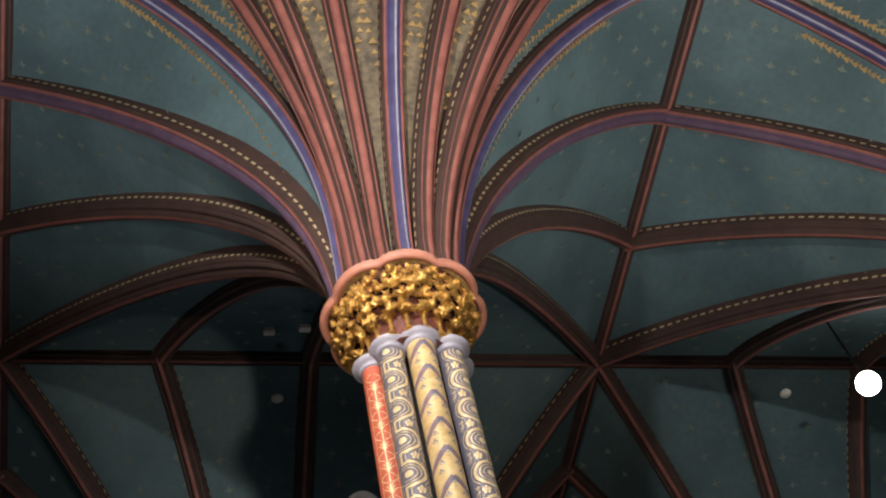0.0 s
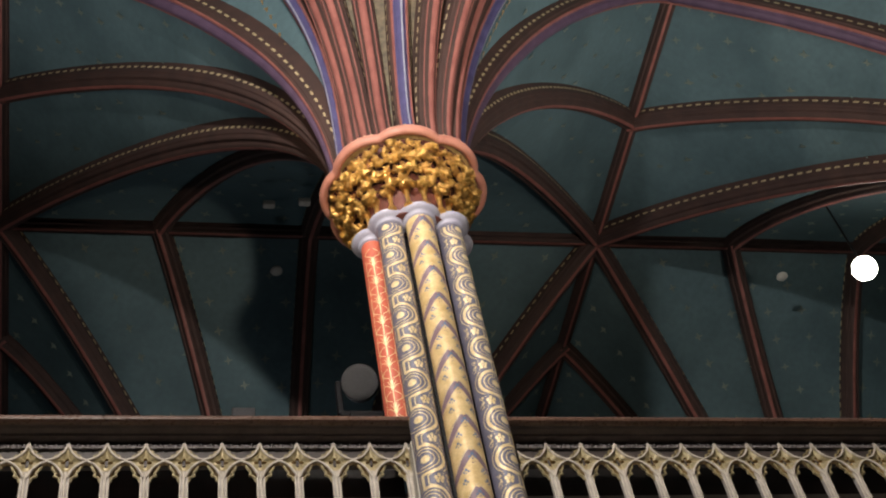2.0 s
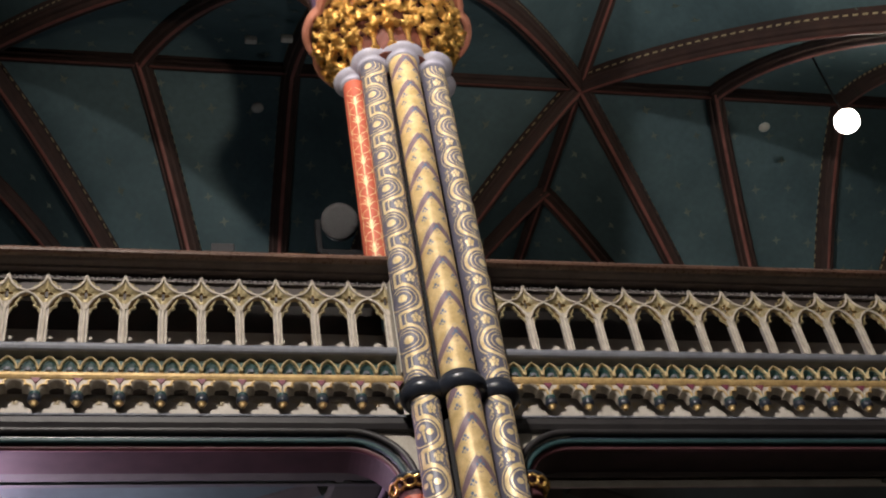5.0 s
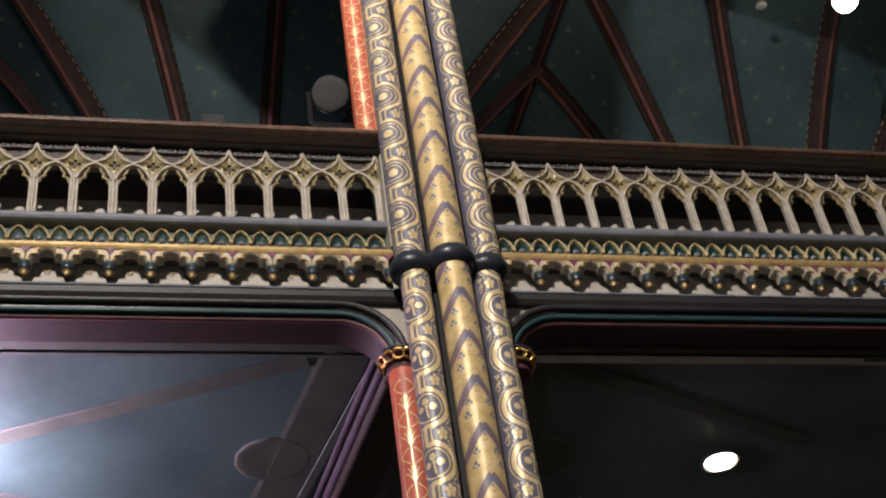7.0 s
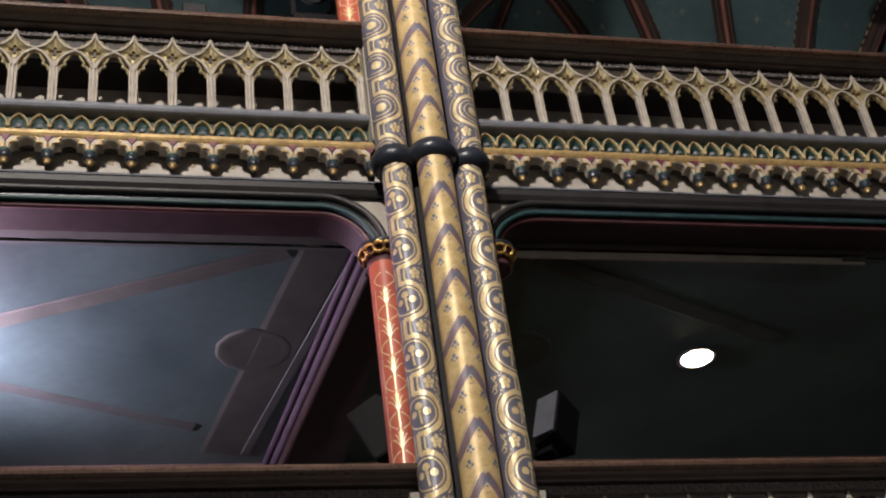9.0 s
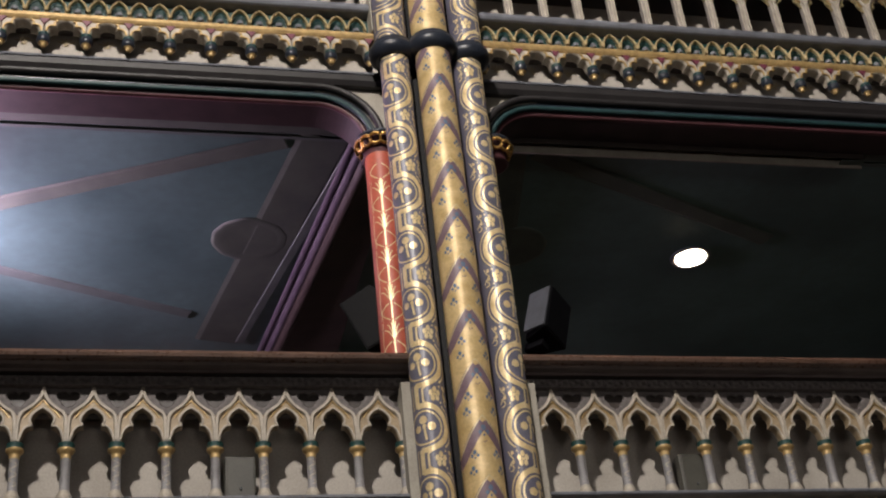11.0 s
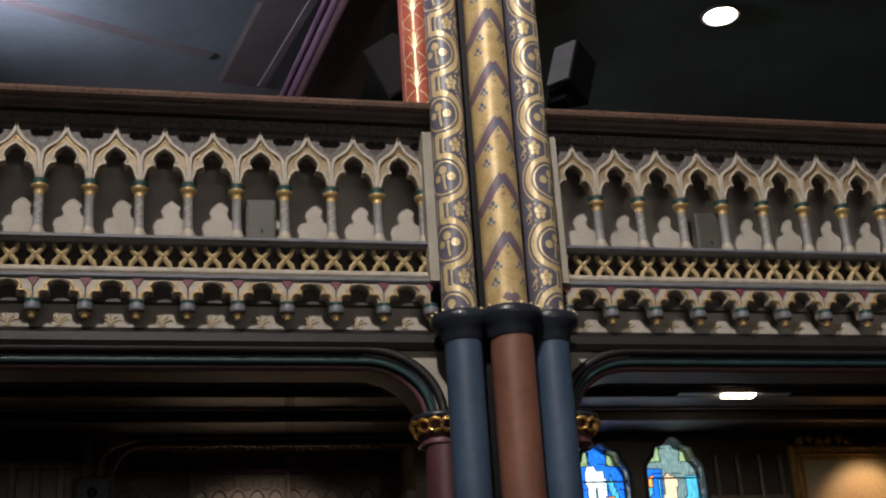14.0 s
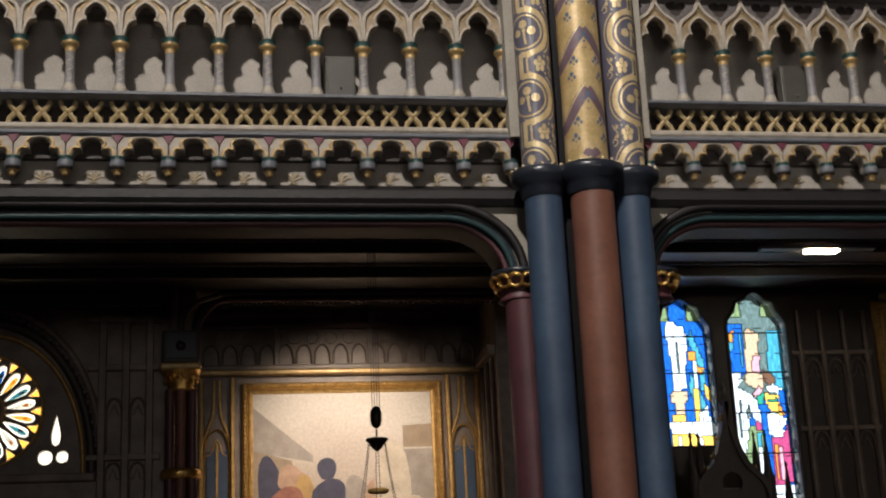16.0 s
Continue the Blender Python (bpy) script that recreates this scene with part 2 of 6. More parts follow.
def plate_geo(outer, inner, y0, y1, bevel=0.012):
    """A plate between two half outlines (x >= 0), mirrored, with a front bevel along both."""
    def side(sign):
        V, F = [], []
        n = len(outer)
        for o, i in zip(outer, inner):
            o, i = Vector(o), Vector(i)
            d = (i - o)
            step = d.normalized() * min(bevel, d.length * 0.4) if d.length > 1e-6 else Vector((0, 0))
            for p, y in ((o, y1), (o, y0 + bevel), (o + step, y0), (i - step, y0), (i, y0 + bevel), (i, y1)):
                V.append((sign * p.x, y, p.y))
        for k in range(n - 1):
            for j in range(6):
                a, b = k * 6 + j, k * 6 + (j + 1) % 6
                F.append((a, b, b + 6, a + 6) if sign > 0 else (a + 6, b + 6, b, a))
        return V, F
    return side(1), side(-1)

# ---- the vault ----
HALF_X, HALF_Y = 6.05, 7.25
CROWN, SPRING = 24.45, 15.0
CAP = Vector((-0.07, 0.10))
NODES = [(6.05, 1.45), (6.05, 4.3), (6.05, 7.25), (3.0, 7.25), (0.0, 7.25)]
# steepness of the rib curves by plan angle from the x axis: (degrees, a, b), nave side negative
STEEP_RIGHT = [(-90, 2.0, 1.85), (-50, 2.0, 1.85), (-35.4, 1.9, 1.9), (-13.5, 1.8, 1.92), (0, 1.5, 1.85), (13.5, 1.3, 1.80), (35.4, 1.3, 1.68), (50, 1.2, 2.04), (67, 1.2, 1.85), (90, 1.2, 1.7)]
STEEP_LEFT = [(-90, 2.0, 1.85), (-50, 2.0, 2.0), (-35.4, 1.8, 2.3), (-13.5, 1.4, 2.9), (0, 1.2, 2.5), (13.5, 1.0, 2.22), (35.4, 1.1, 2.04), (50, 1.1, 2.04), (67, 1.4, 1.68), (90, 1.3, 1.65)]


def steep(theta):
    t = math.degrees(math.asin(max(-1, min(1, math.sin(theta)))))
    side = 0.5 + 0.5 * max(-1.0, min(1.0, 3 * math.cos(theta)))
    out = []
    for k in (1, 2):
        a, b = (float(np.interp(t, [q[0] for q in tab], [q[k] for q in tab])) for tab in (STEEP_LEFT, STEEP_RIGHT))
        out.append(a + (b - a) * side)
    return out


SKEW = -0.055


def skew(y, z):
    """The bays stand slightly askew to the gallery front."""
    return SKEW * (y - 4.3) * min(1, max(0, (z - 16) / 7))


def fan_point(theta, s):
    """A point of the fan at plan angle theta, s from the springing (0) to the ridge (1)."""
    ux, uy = math.cos(theta), math.sin(theta)
    reach = min(HALF_X / max(abs(ux), 1e-6), HALF_Y / max(abs(uy), 1e-6))
    ex, ey = ux * reach, uy * reach
    sx, sy = CAP.x + 0.62 * ux, CAP.y + 0.55 * uy
    a, b = steep(theta)
    g = (1 - (1 - s) ** a) ** (1 / b)
    y, z = sy + (ey - sy) * s, SPRING + (CROWN - SPRING) * g
    return Vector((sx + (ex - sx) * s + skew(y, z), y, z))


def stations(n):
    return [(k / n) ** 1.7 for k in range(n + 1)]


def sweep_rib(points, section, idx, size=lambda s: 1.0):
    V, F, I = [], [], []
    m = len(section)
    n = len(points)
    across = (points[-1] - points[0]).cross(Vector((0, 0, 1))).normalized()
    for i, p in enumerate(points):
        t = (points[min(i + 1, n - 1)] - points[max(i - 1, 0)]).normalized()
        down = across.cross(t).normalized()
        if down.z > 0 or (abs(down.z) < 0.05 and down.dot(points[-1] - points[0]) < 0):
            down = -down
        k = size(i / (n - 1))
        for b, d in section:
            V.append(p + across * b * k + down * d * k)
    for i in range(n - 1):
        for k in range(m - 1):
            F.append((i * m + k, i * m + k + 1, (i + 1) * m + k + 1, (i + 1) * m + k))
            I.append(idx[k])
    return V, F, I


RIB = [(-0.19, -0.32), (-0.19, -0.01), (-0.17, 0.01), (-0.165, 0.055), (-0.15, 0.08), (-0.128, 0.085), (-0.112, 0.075), (-0.09, 0.09), (-0.07, 0.135), (-0.035, 0.165),
       (0, 0.172), (0.035, 0.165), (0.07, 0.135), (0.09, 0.09), (0.112, 0.075), (0.128, 0.085), (0.15, 0.08), (0.165, 0.055), (0.17, 0.01), (0.19, -0.01), (0.19, -0.32)]
RIB = [(b, d + 0.17 if d > -0.3 else d) for b, d in RIB]
RIB_MATS = [BROWN, PINK, BLUE, PALE, DUSK, LILAC]
RIB_IDX_DUSK = [0, 0, 0, 1, 1, 1, 4, 4, 4, 4, 4, 4, 4, 4, 1, 1, 1, 0, 0, 0]
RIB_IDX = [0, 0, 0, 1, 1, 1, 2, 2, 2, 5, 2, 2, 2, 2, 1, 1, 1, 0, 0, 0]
RIB_IDX_PINK = [0, 0, 0, 0, 1, 0, 0, 0, 1, 1, 1, 1, 0, 0, 0, 1, 0, 0, 0, 0]
RIB_IDX_DARK = [0, 0, 0, 0, 0, 0, 0, 0, 0, 1, 1, 0, 0, 0, 0, 0, 0, 0, 0, 0]


def taper(s):
    return 0.55 + 0.45 * min(1.0, s / 0.45)


def dashes(points, size, offset=0.1925, depth=0.05, step=0.20, length=0.11):
    """Small pale dashes painted thick along both flanks of a rib."""
    V, F = [], []
    across = (points[-1] - points[0]).cross(Vector((0, 0, 1))).normalized()
    n = len(points)
    dist = [0.0]
    for i in range(1, n):
        dist.append(dist[-1] + (points[i] - points[i - 1]).length)
    xs = np.array(dist)
    arr = np.array([tuple(p) for p in points])

    def at(d):
        return Vector([float(np.interp(d, xs, arr[:, k])) for k in range(3)])
    d = 0.35
    while d < dist[-1] - 0.3:
        p, q = at(d), at(d + length)
        t = (q - p).normalized()
        down = across.cross(t).normalized()
        if down.z > 0 or (abs(down.z) < 0.05 and down.dot(points[-1] - points[0]) < 0):
            down = -down
        k = size(float(np.interp(d, xs, np.linspace(0, 1, n))))
        for sign in (-1, 1):
            o = across * sign * offset * k
            c = len(V)
            for e, w in ((p, depth - 0.022), (q, depth - 0.022), (q, depth + 0.022), (p, depth + 0.022)):
                V.append(e + o + down * w * k)
            F.append((c, c + 1, c + 2, c + 3))
        d += step
    return V, F


def build_vault():
    cell = thing("vault_bay", "painted teal ribbed vault fanning out from a column", "vault", "vault bays", "structure")
    nt, st = 112, stations(26)
    V, F = [], []
    for k in range(nt):
        th = 2 * math.pi * k / nt
        for s in st:
            p = fan_point(th, s)
            t = (fan_point(th, min(1, s + 0.004)) - fan_point(th, max(0, s - 0.004))).normalized()
            out = Vector((math.cos(th), math.sin(th), 0))
            back = (Vector((0, 0, 1)) * t.dot(out) - out * t.z).normalized()
            p += back * (0.02 - 0.05 * min(1, s / 0.4))
            V.append((p.x, p.y, p.z))
    m = len(st)
    for k in range(nt):
        j = (k + 1) % nt
        for i in range(m - 1):
            F.append((k * m + i, j * m + i, j * m + i + 1, k * m + i + 1))
    I = []
    for k in range(nt):
        th = 360 * (k + 0.5) / nt
        for i in range(m - 1):
            I.append(1 if abs(th - 270) < 52 and st[i] < 0.42 else 0)
    put("web", mesh_of("web", V, F, [TEAL, STENCIL], I, smooth=True), cell, label="teal painted plaster web")

    def on_web(th, s, lift=0.02):
        k = int(round(th / (2 * math.pi) * nt)) % nt
        p = fan_point(th, s)
        t = (fan_point(th, min(1, s + 0.004)) - fan_point(th, max(0, s - 0.004))).normalized()
        out = Vector((math.cos(th), math.sin(th), 0))
        back = (Vector((0, 0, 1)) * t.dot(out) - out * t.z).normalized()
        side = Vector((-math.sin(th), math.cos(th), 0))
        return p + back * (0.02 - 0.05 * min(1, s / 0.4) - lift), t, side, -back
    rnd = random.Random(8)
    SV, SF, LV, LF = [], [], [], []

    def flower(V, F, p, t, side, r, tips, sharp):
        o = len(V)
        V.append(p)
        for q in range(2 * tips):
            a = math.pi * q / tips
            rr = r if q % 2 == 0 else r * sharp
            V.append(p + t * rr * math.cos(a) + side * rr * math.sin(a))
        for q in range(2 * tips):
            F.append((o, o + 1 + q, o + 1 + (q + 1) % (2 * tips)))
    for ring in range(5, 15):
        s0 = ring / 15
        around = int(10 + ring * 3.4)
        for k in range(around):
            th = 2 * math.pi * (k + 0.5 * (ring % 2)) / around
            p, t, side, n = on_web(th, s0 + rnd.uniform(-0.008, 0.008))
            flower(SV, SF, p, t, side, rnd.uniform(0.09, 0.13), 4, 0.34)
    put("stars", mesh_of("stars", SV, SF, STARPAINT), cell, label="dull gold painted stars")
    tagged(cell.children[-1], kind="stuff")
    targets = []
    for nx, ny in NODES:
        for sx in (1, -1):
            for sy in (1, -1):
                if nx == 0 and sx < 0:
                    continue
                targets.append((sx * nx, sy * ny))
    DV, DF = [], []
    for x, y in targets:
        th = math.atan2(y, x)
        pts = [fan_point(th, s) for s in stations(36)]
        main = y == -1.45 or x == 0 and y < 0
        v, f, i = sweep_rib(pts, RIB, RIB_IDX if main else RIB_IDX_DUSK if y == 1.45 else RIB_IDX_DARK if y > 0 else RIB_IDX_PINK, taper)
        put("rib", clean(mesh_of("rib", v, f, RIB_MATS, i)), cell, label="moulded rib with blue and rose rolls" if main else "moulded rose and brown rib")
        if y < 0:
            for q in range(46):
                s0 = 0.10 + 0.56 * q / 46
                reach = (Vector((x, y)).length) * s0
                for sg in (-1, 1):
                    p, t, side, n = on_web(th + sg * 0.30 / max(0.8, reach), s0, 0.03)
                    flower(LV, LF, p + side * sg * 0.02 * (q % 2), t, side, 0.085 if q % 2 else 0.06, 3, 0.45)
        v, f = dashes(pts, taper)
        o = len(DV)
        DV += v
        DF += [tuple(a + o for a in g) for g in f]
    d = put("rib_dashes", mesh_of("rib_dashes", DV, DF, PALE), cell, label="pale gold dashes along the ribs")
    tagged(d, kind="stuff")
    tagged(put("leaf_border", mesh_of("leaf_border", LV, LF, OCHRE), cell, label="gilt leaf borders beside the ribs"), kind="stuff")
    # ridge ribs along the four sides of the bay
    half = [(b * 0.8, w * 0.8) for b, w in RIB]
    for a, b in (((HALF_X, -HALF_Y), (HALF_X, HALF_Y)), ((-HALF_X, HALF_Y), (HALF_X, HALF_Y))):
        pts = [Vector((a[0] + (b[0] - a[0]) * k / 12 + skew(a[1] + (b[1] - a[1]) * k / 12, CROWN), a[1] + (b[1] - a[1]) * k / 12, CROWN)) for k in range(13)]
        v, f, i = sweep_rib(pts, half, RIB_IDX_DARK)
        put("ridge_rib", clean(mesh_of("ridge_rib", v, f, RIB_MATS, i)), cell)
        v, f = dashes(pts, lambda s: 0.8)
        tagged(put("ridge_dashes", mesh_of("ridge_dashes", v, f, PALE), cell), kind="stuff")
    boss = lathe("boss", [(0.02, -0.30), (0.16, -0.27), (0.24, -0.18), (0.26, -0.05), (0.2, 0.05)], PINK, cell, (HALF_X + skew(HALF_Y, CROWN), HALF_Y, CROWN), 16, lobes=8, depth=0.12)
    return cell


vault = build_vault()
for i in (-1, 0, 1, 2):
    for j in (-1, 0, 1):
        if (i, j) != (0, 0):
            copy_thing(vault, pose(2 * HALF_X * i + (2 * SKEW * (HALF_Y * j - 4.3) if j else 0), 2 * HALF_Y * j, 0, 0, 0, 180 if j else 0))

# ---- floors and walls ----
B = 6.05


def slab(name, dims, mat, label, category):
    ob = box(name, dims, mat, None, 0.0)
    tagged(ob, label, category, kind="structure")
    return ob


slab("floor", (-24, 26, -24, 24, -0.3, 0.0), FLOORWOOD, "dark oak church floor", "floor")
slab("wall_south", (-24, 26, -24.4, -24.0, 0, 26), PANELWOOD, "dark panelled far wall of the nave", "wall")
slab("wall_west", (-24.4, -24.0, -24, 22, 0, 26), PANELWOOD, "dark panelled end wall of the nave", "wall")
slab("wall_east", (26, 26.4, -24, 22, 0, 26), PANELWOOD, "dark panelled end wall of the nave", "wall")
slab("wall_north_upper", (-24, 26, 14.6, 15.0, 9.0, 26), TEAL, "dark painted outer wall of the upper gallery", "wall")
slab("upper_gallery_floor", (-24, 26, 0.75, 14.6, 9.45, 9.75), DARKWOOD, "dark wooden floor of the upper gallery", "floor")
slab("ceiling_middle", (-24, 26, 0.42, 5.4, 9.20, 9.40), CEILTEAL, "teal painted ceiling of the middle gallery", "ceiling")
slab("wall_north_lower_left", (-24, -6.4, 5.0, 5.4, 0, 5.17), PANELWOOD, "dark panelled aisle wall", "wall")
slab("wall_north_lower_right", (7.5, 26, 5.0, 5.4, 0, 5.17), PANELWOOD, "dark panelled aisle wall", "wall")
slab("wall_north_middle", (-24, 26, 5.0, 5.4, 5.3, 9.20), PANELWOOD, "dark panelled back wall of the middle gallery", "wall")
slab("lower_gallery_floor", (-24, 26, 0.75, 5.0, 5.25, 5.45), DARKWOOD, "dark wooden floor of the middle gallery", "floor")
slab("ceiling_lower", (-24, 26, 0.72, 7.0, 5.17, 5.24), DARKWOOD, "dark boarded ceiling under the gallery", "ceiling")

# ---- the clustered column ----


def wrap_strip(path, width, radius, face=-90.0):
    """A flat band laid round a shaft: path of (arc length, height), centred on the angle face."""
    V, F = [], []
    n = len(path)
    m = max(2, int(width / 0.014) + 1)
    for i, p in enumerate(path):
        a, b = Vector(path[max(i - 1, 0)]), Vector(path[min(i + 1, n - 1)])
        d = (b - a).normalized()
        for q in range(m):
            o = width * (q / (m - 1) - 0.5)
            an = radians(face) + (p[0] - d.y * o) / radius
            V.append((radius * math.cos(an), radius * math.sin(an), p[1] + d.x * o))
    for i in range(n - 1):
        for q in range(m - 1):
            F.append((m * i + q, m * (i + 1) + q, m * (i + 1) + q + 1, m * i + q + 1))
    return V, F


def wrap_disc(u, z, r, radius, face, n=10, stretch=1.0):
    V = [(radius * math.cos(radians(face) + u / radius), radius * math.sin(radians(face) + u / radius), z)]
    for k in range(n):
        a = 2 * math.pi * k / n
        an = radians(face) + (u + r * math.cos(a)) / radius
        V.append((radius * math.cos(an), radius * math.sin(an), z + stretch * r * math.sin(a)))
    return V, [(0, k + 1, (k + 1) % n + 1) for k in range(n)]


PERIOD = 0.466


def chevron_ornament(R, z0, z1, first):
    """Plum chevrons edged in gold, and blue leaf marks between them."""
    A, M = [], []
    z = first
    while z > z0:
        z -= PERIOD
    while z < z1 + 0.3:
        z += PERIOD
        for side in (-1, 1):
            for f in (0, 180):
                path = [(side * u, z - 0.05 - 0.19 * math.sin(u / R) - 0.09 * math.sin(u / R) ** 3) for u in np.linspace(0, R * math.pi / 2, 14)]
                path = [p for p in path if z0 < p[1] - 0.03 and p[1] + 0.03 < z1]
                if len(path) > 1:
                    A.append((*wrap_strip(path, 0.082, R + 0.0025, -90 + f), 0))
                    edge = [(u, q + 0.056) for u, q in path if q + 0.066 < z1]
                    if len(edge) > 1:
                        A.append((*wrap_strip(edge, 0.010, R + 0.0034, -90 + f), 2))
        marks = [(0, 0.02, 0.026), (-0.085, 0.20, 0.021), (0.085, 0.20, 0.021), (-0.11, 0.32, 0.021), (0.11, 0.32, 0.021)]
        for u, dz, r in marks:
            zz = z - 0.10 - dz
            if z0 + 0.05 < zz < z1 - 0.05:
                for du, dv, q in ((0, 0.018, 1.0), (-0.018, -0.004, 0.75), (0.018, -0.004, 0.75), (0, -0.02, 0.45)):
                    A.append((*wrap_disc(u + du * r / 0.017, zz + dv * r / 0.017, r * q * 0.75, R + 0.003, -90, 7, 1.25), 1))
        for u in (-0.07, -0.03, 0.0, 0.03, 0.07):
            zz = z - 0.20 - 0.9 * abs(u) + (0.12 if u else 0)
            if z0 + 0.05 < zz < z1 - 0.05:
                A.append((*wrap_strip([(u - 0.018, zz), (u - 0.004, zz - 0.008), (u + 0.018, zz + 0.004)], 0.006, R + 0.003), 0))
    return join(A)


ROUNDEL_STEP = 0.522


def roundel_ornament(R, z0, z1, first, out, leafy):
    """A waving gold strap round a row of roundels, with bracketed leaves between them."""
    A = []
    z = first
    while z > z0 - ROUNDEL_STEP:
        z -= ROUNDEL_STEP
    m, c = -out, out * 0.088
    k = R / 0.13
    weight = 1.0 if leafy else 0.8

    def strip(path, w, off=0.0025):
        path = [(u * k, q) for u, q in path if z0 + 0.022 < q < z1 - 0.022]
        if len(path) > 1:
            A.append((*wrap_strip(path, w * weight, R + off), 0))

    def dot(u, q, r, stretch=1.0):
        if z0 + 0.05 < q < z1 - 0.05:
            A.append((*wrap_disc(u * k, q, r, R + 0.003, -90, 9, stretch), 0))

    def arc(r, half, w, steps=24):
        strip([(c + m * r * math.cos(t), z + r * math.sin(t)) for t in np.linspace(radians(-half), radians(half), steps)], w)
    while z < z1 + 0.3:
        z += ROUNDEL_STEP
        zz = z + ROUNDEL_STEP / 2
        arc(0.178, 103, 0.044)
        arc(0.222, 48, 0.012)
        arc(0.132, 165, 0.014)
        if not leafy:
            arc(0.092, 120, 0.012)
        u, end = c - m * 0.040, 0.173
        strip([(u, z + end - 0.008), (u, z + ROUNDEL_STEP - end + 0.008)], 0.040)
        strip([(c + m * 0.150, zz + 0.066), (c + m * 0.055, zz + 0.078), (c + m * 0.012, zz + 0.050), (c + m * 0.012, zz - 0.050), (c + m * 0.055, zz - 0.078), (c + m * 0.150, zz - 0.066)], 0.016)
        strip([(c - m * 0.085, zz + 0.10), (c - m * 0.085, zz - 0.10)], 0.012)
        if leafy:
            # a sprig of two round leaves and a bud on a stem
            for du, dz, r in ((-0.005, 0.062, 0.034), (0.058, 0.004, 0.034), (-0.055, 0.0, 0.030), (0.0, 0.012, 0.016)):
                dot(c + m * du, z + dz, r)
            strip([(c + m * 0.0, z + 0.02), (c + m * 0.004, z - 0.045), (c + m * 0.012, z - 0.10)], 0.018)
        else:
            dot(c + m * 0.01, z, 0.050)
        # a five-lobed leaf in the bracket and a tendril beyond it
        for q in range(5):
            a = radians(90 + 72 * q)
            dot(c + m * 0.105 + 0.030 * math.cos(a), zz + 0.040 * math.sin(a), 0.0165, 1.5)
        dot(c + m * 0.105, zz, 0.015)
        strip([(c + m * (0.202 + 0.02 * math.cos(t)), zz - 0.06 + 0.024 * math.sin(t)) for t in np.linspace(0, 1.7 * math.pi, 12)], 0.009)
        strip([(c + m * 0.21, zz - 0.03), (c + m * 0.175, zz + 0.005), (c + m * 0.20, zz + 0.045), (c + m * 0.215, zz + 0.08)], 0.010)
        for dv in (-0.015, 0.058):
            dot(c + m * 0.182, zz + dv, 0.013, 1.4)
    return join(A)


def scroll_ornament(R, z0, z1, face):
    """Gold fan and scroll tracery on the red shafts."""
    A = []
    z = z0 - 0.1
    while z < z1:
        z += 0.34
        for side in (-1, 1):
            for k, (w, h) in enumerate(((0.02, 0.15), (0.05, 0.13), (0.08, 0.09))):
                path = [(side * w * t, z + h * math.sin(t * math.pi / 2)) for t in np.linspace(0, 1, 6)]
                if z0 < z and z + 0.15 < z1:
                    A.append((*wrap_strip(path, 0.009, R + 0.0025, face), 0))
            path = [(side * (0.02 + 0.07 * abs(math.sin(t))), z - 0.02 - 0.15 * t / math.pi) for t in np.linspace(0, math.pi, 10)]
            if z0 < z - 0.18 and z < z1:
                A.append((*wrap_strip(path, 0.010, R + 0.0025, face), 0))
            path = [(side * (0.09 + 0.01 * math.sin(t * 3)), z - 0.16 + 0.32 * t) for t in np.linspace(0, 1, 8)]
            if z0 < z - 0.18 and z + 0.18 < z1:
                A.append((*wrap_strip(path, 0.007, R + 0.0025, face), 0))
        if z0 < z - 0.18 and z + 0.2 < z1:
            A.append((*wrap_strip([(0, z - 0.16), (0, z + 0.17)], 0.012, R + 0.0025, face), 0))
    return join(A)


# each shaft by storey, from the floor up: x, y, radius
SHAFTS = [("middle", ((-0.015, -0.19, 0.155), (-0.030, -0.19, 0.152), (-0.035, -0.19, 0.160))),
          ("left", ((-0.345, -0.09, 0.134), (-0.352, -0.09, 0.130), (-0.365, -0.09, 0.146))),
          ("right", ((0.305, -0.09, 0.130), (0.295, -0.09, 0.130), (0.325, -0.09, 0.140)))]
RESPONDS = [(-0.475, -0.500, -0.545), (0.30, 0.33, 0.42)]
Z_RING2, Z_RING1, Z_NECK = 4.70, 9.44, 14.25


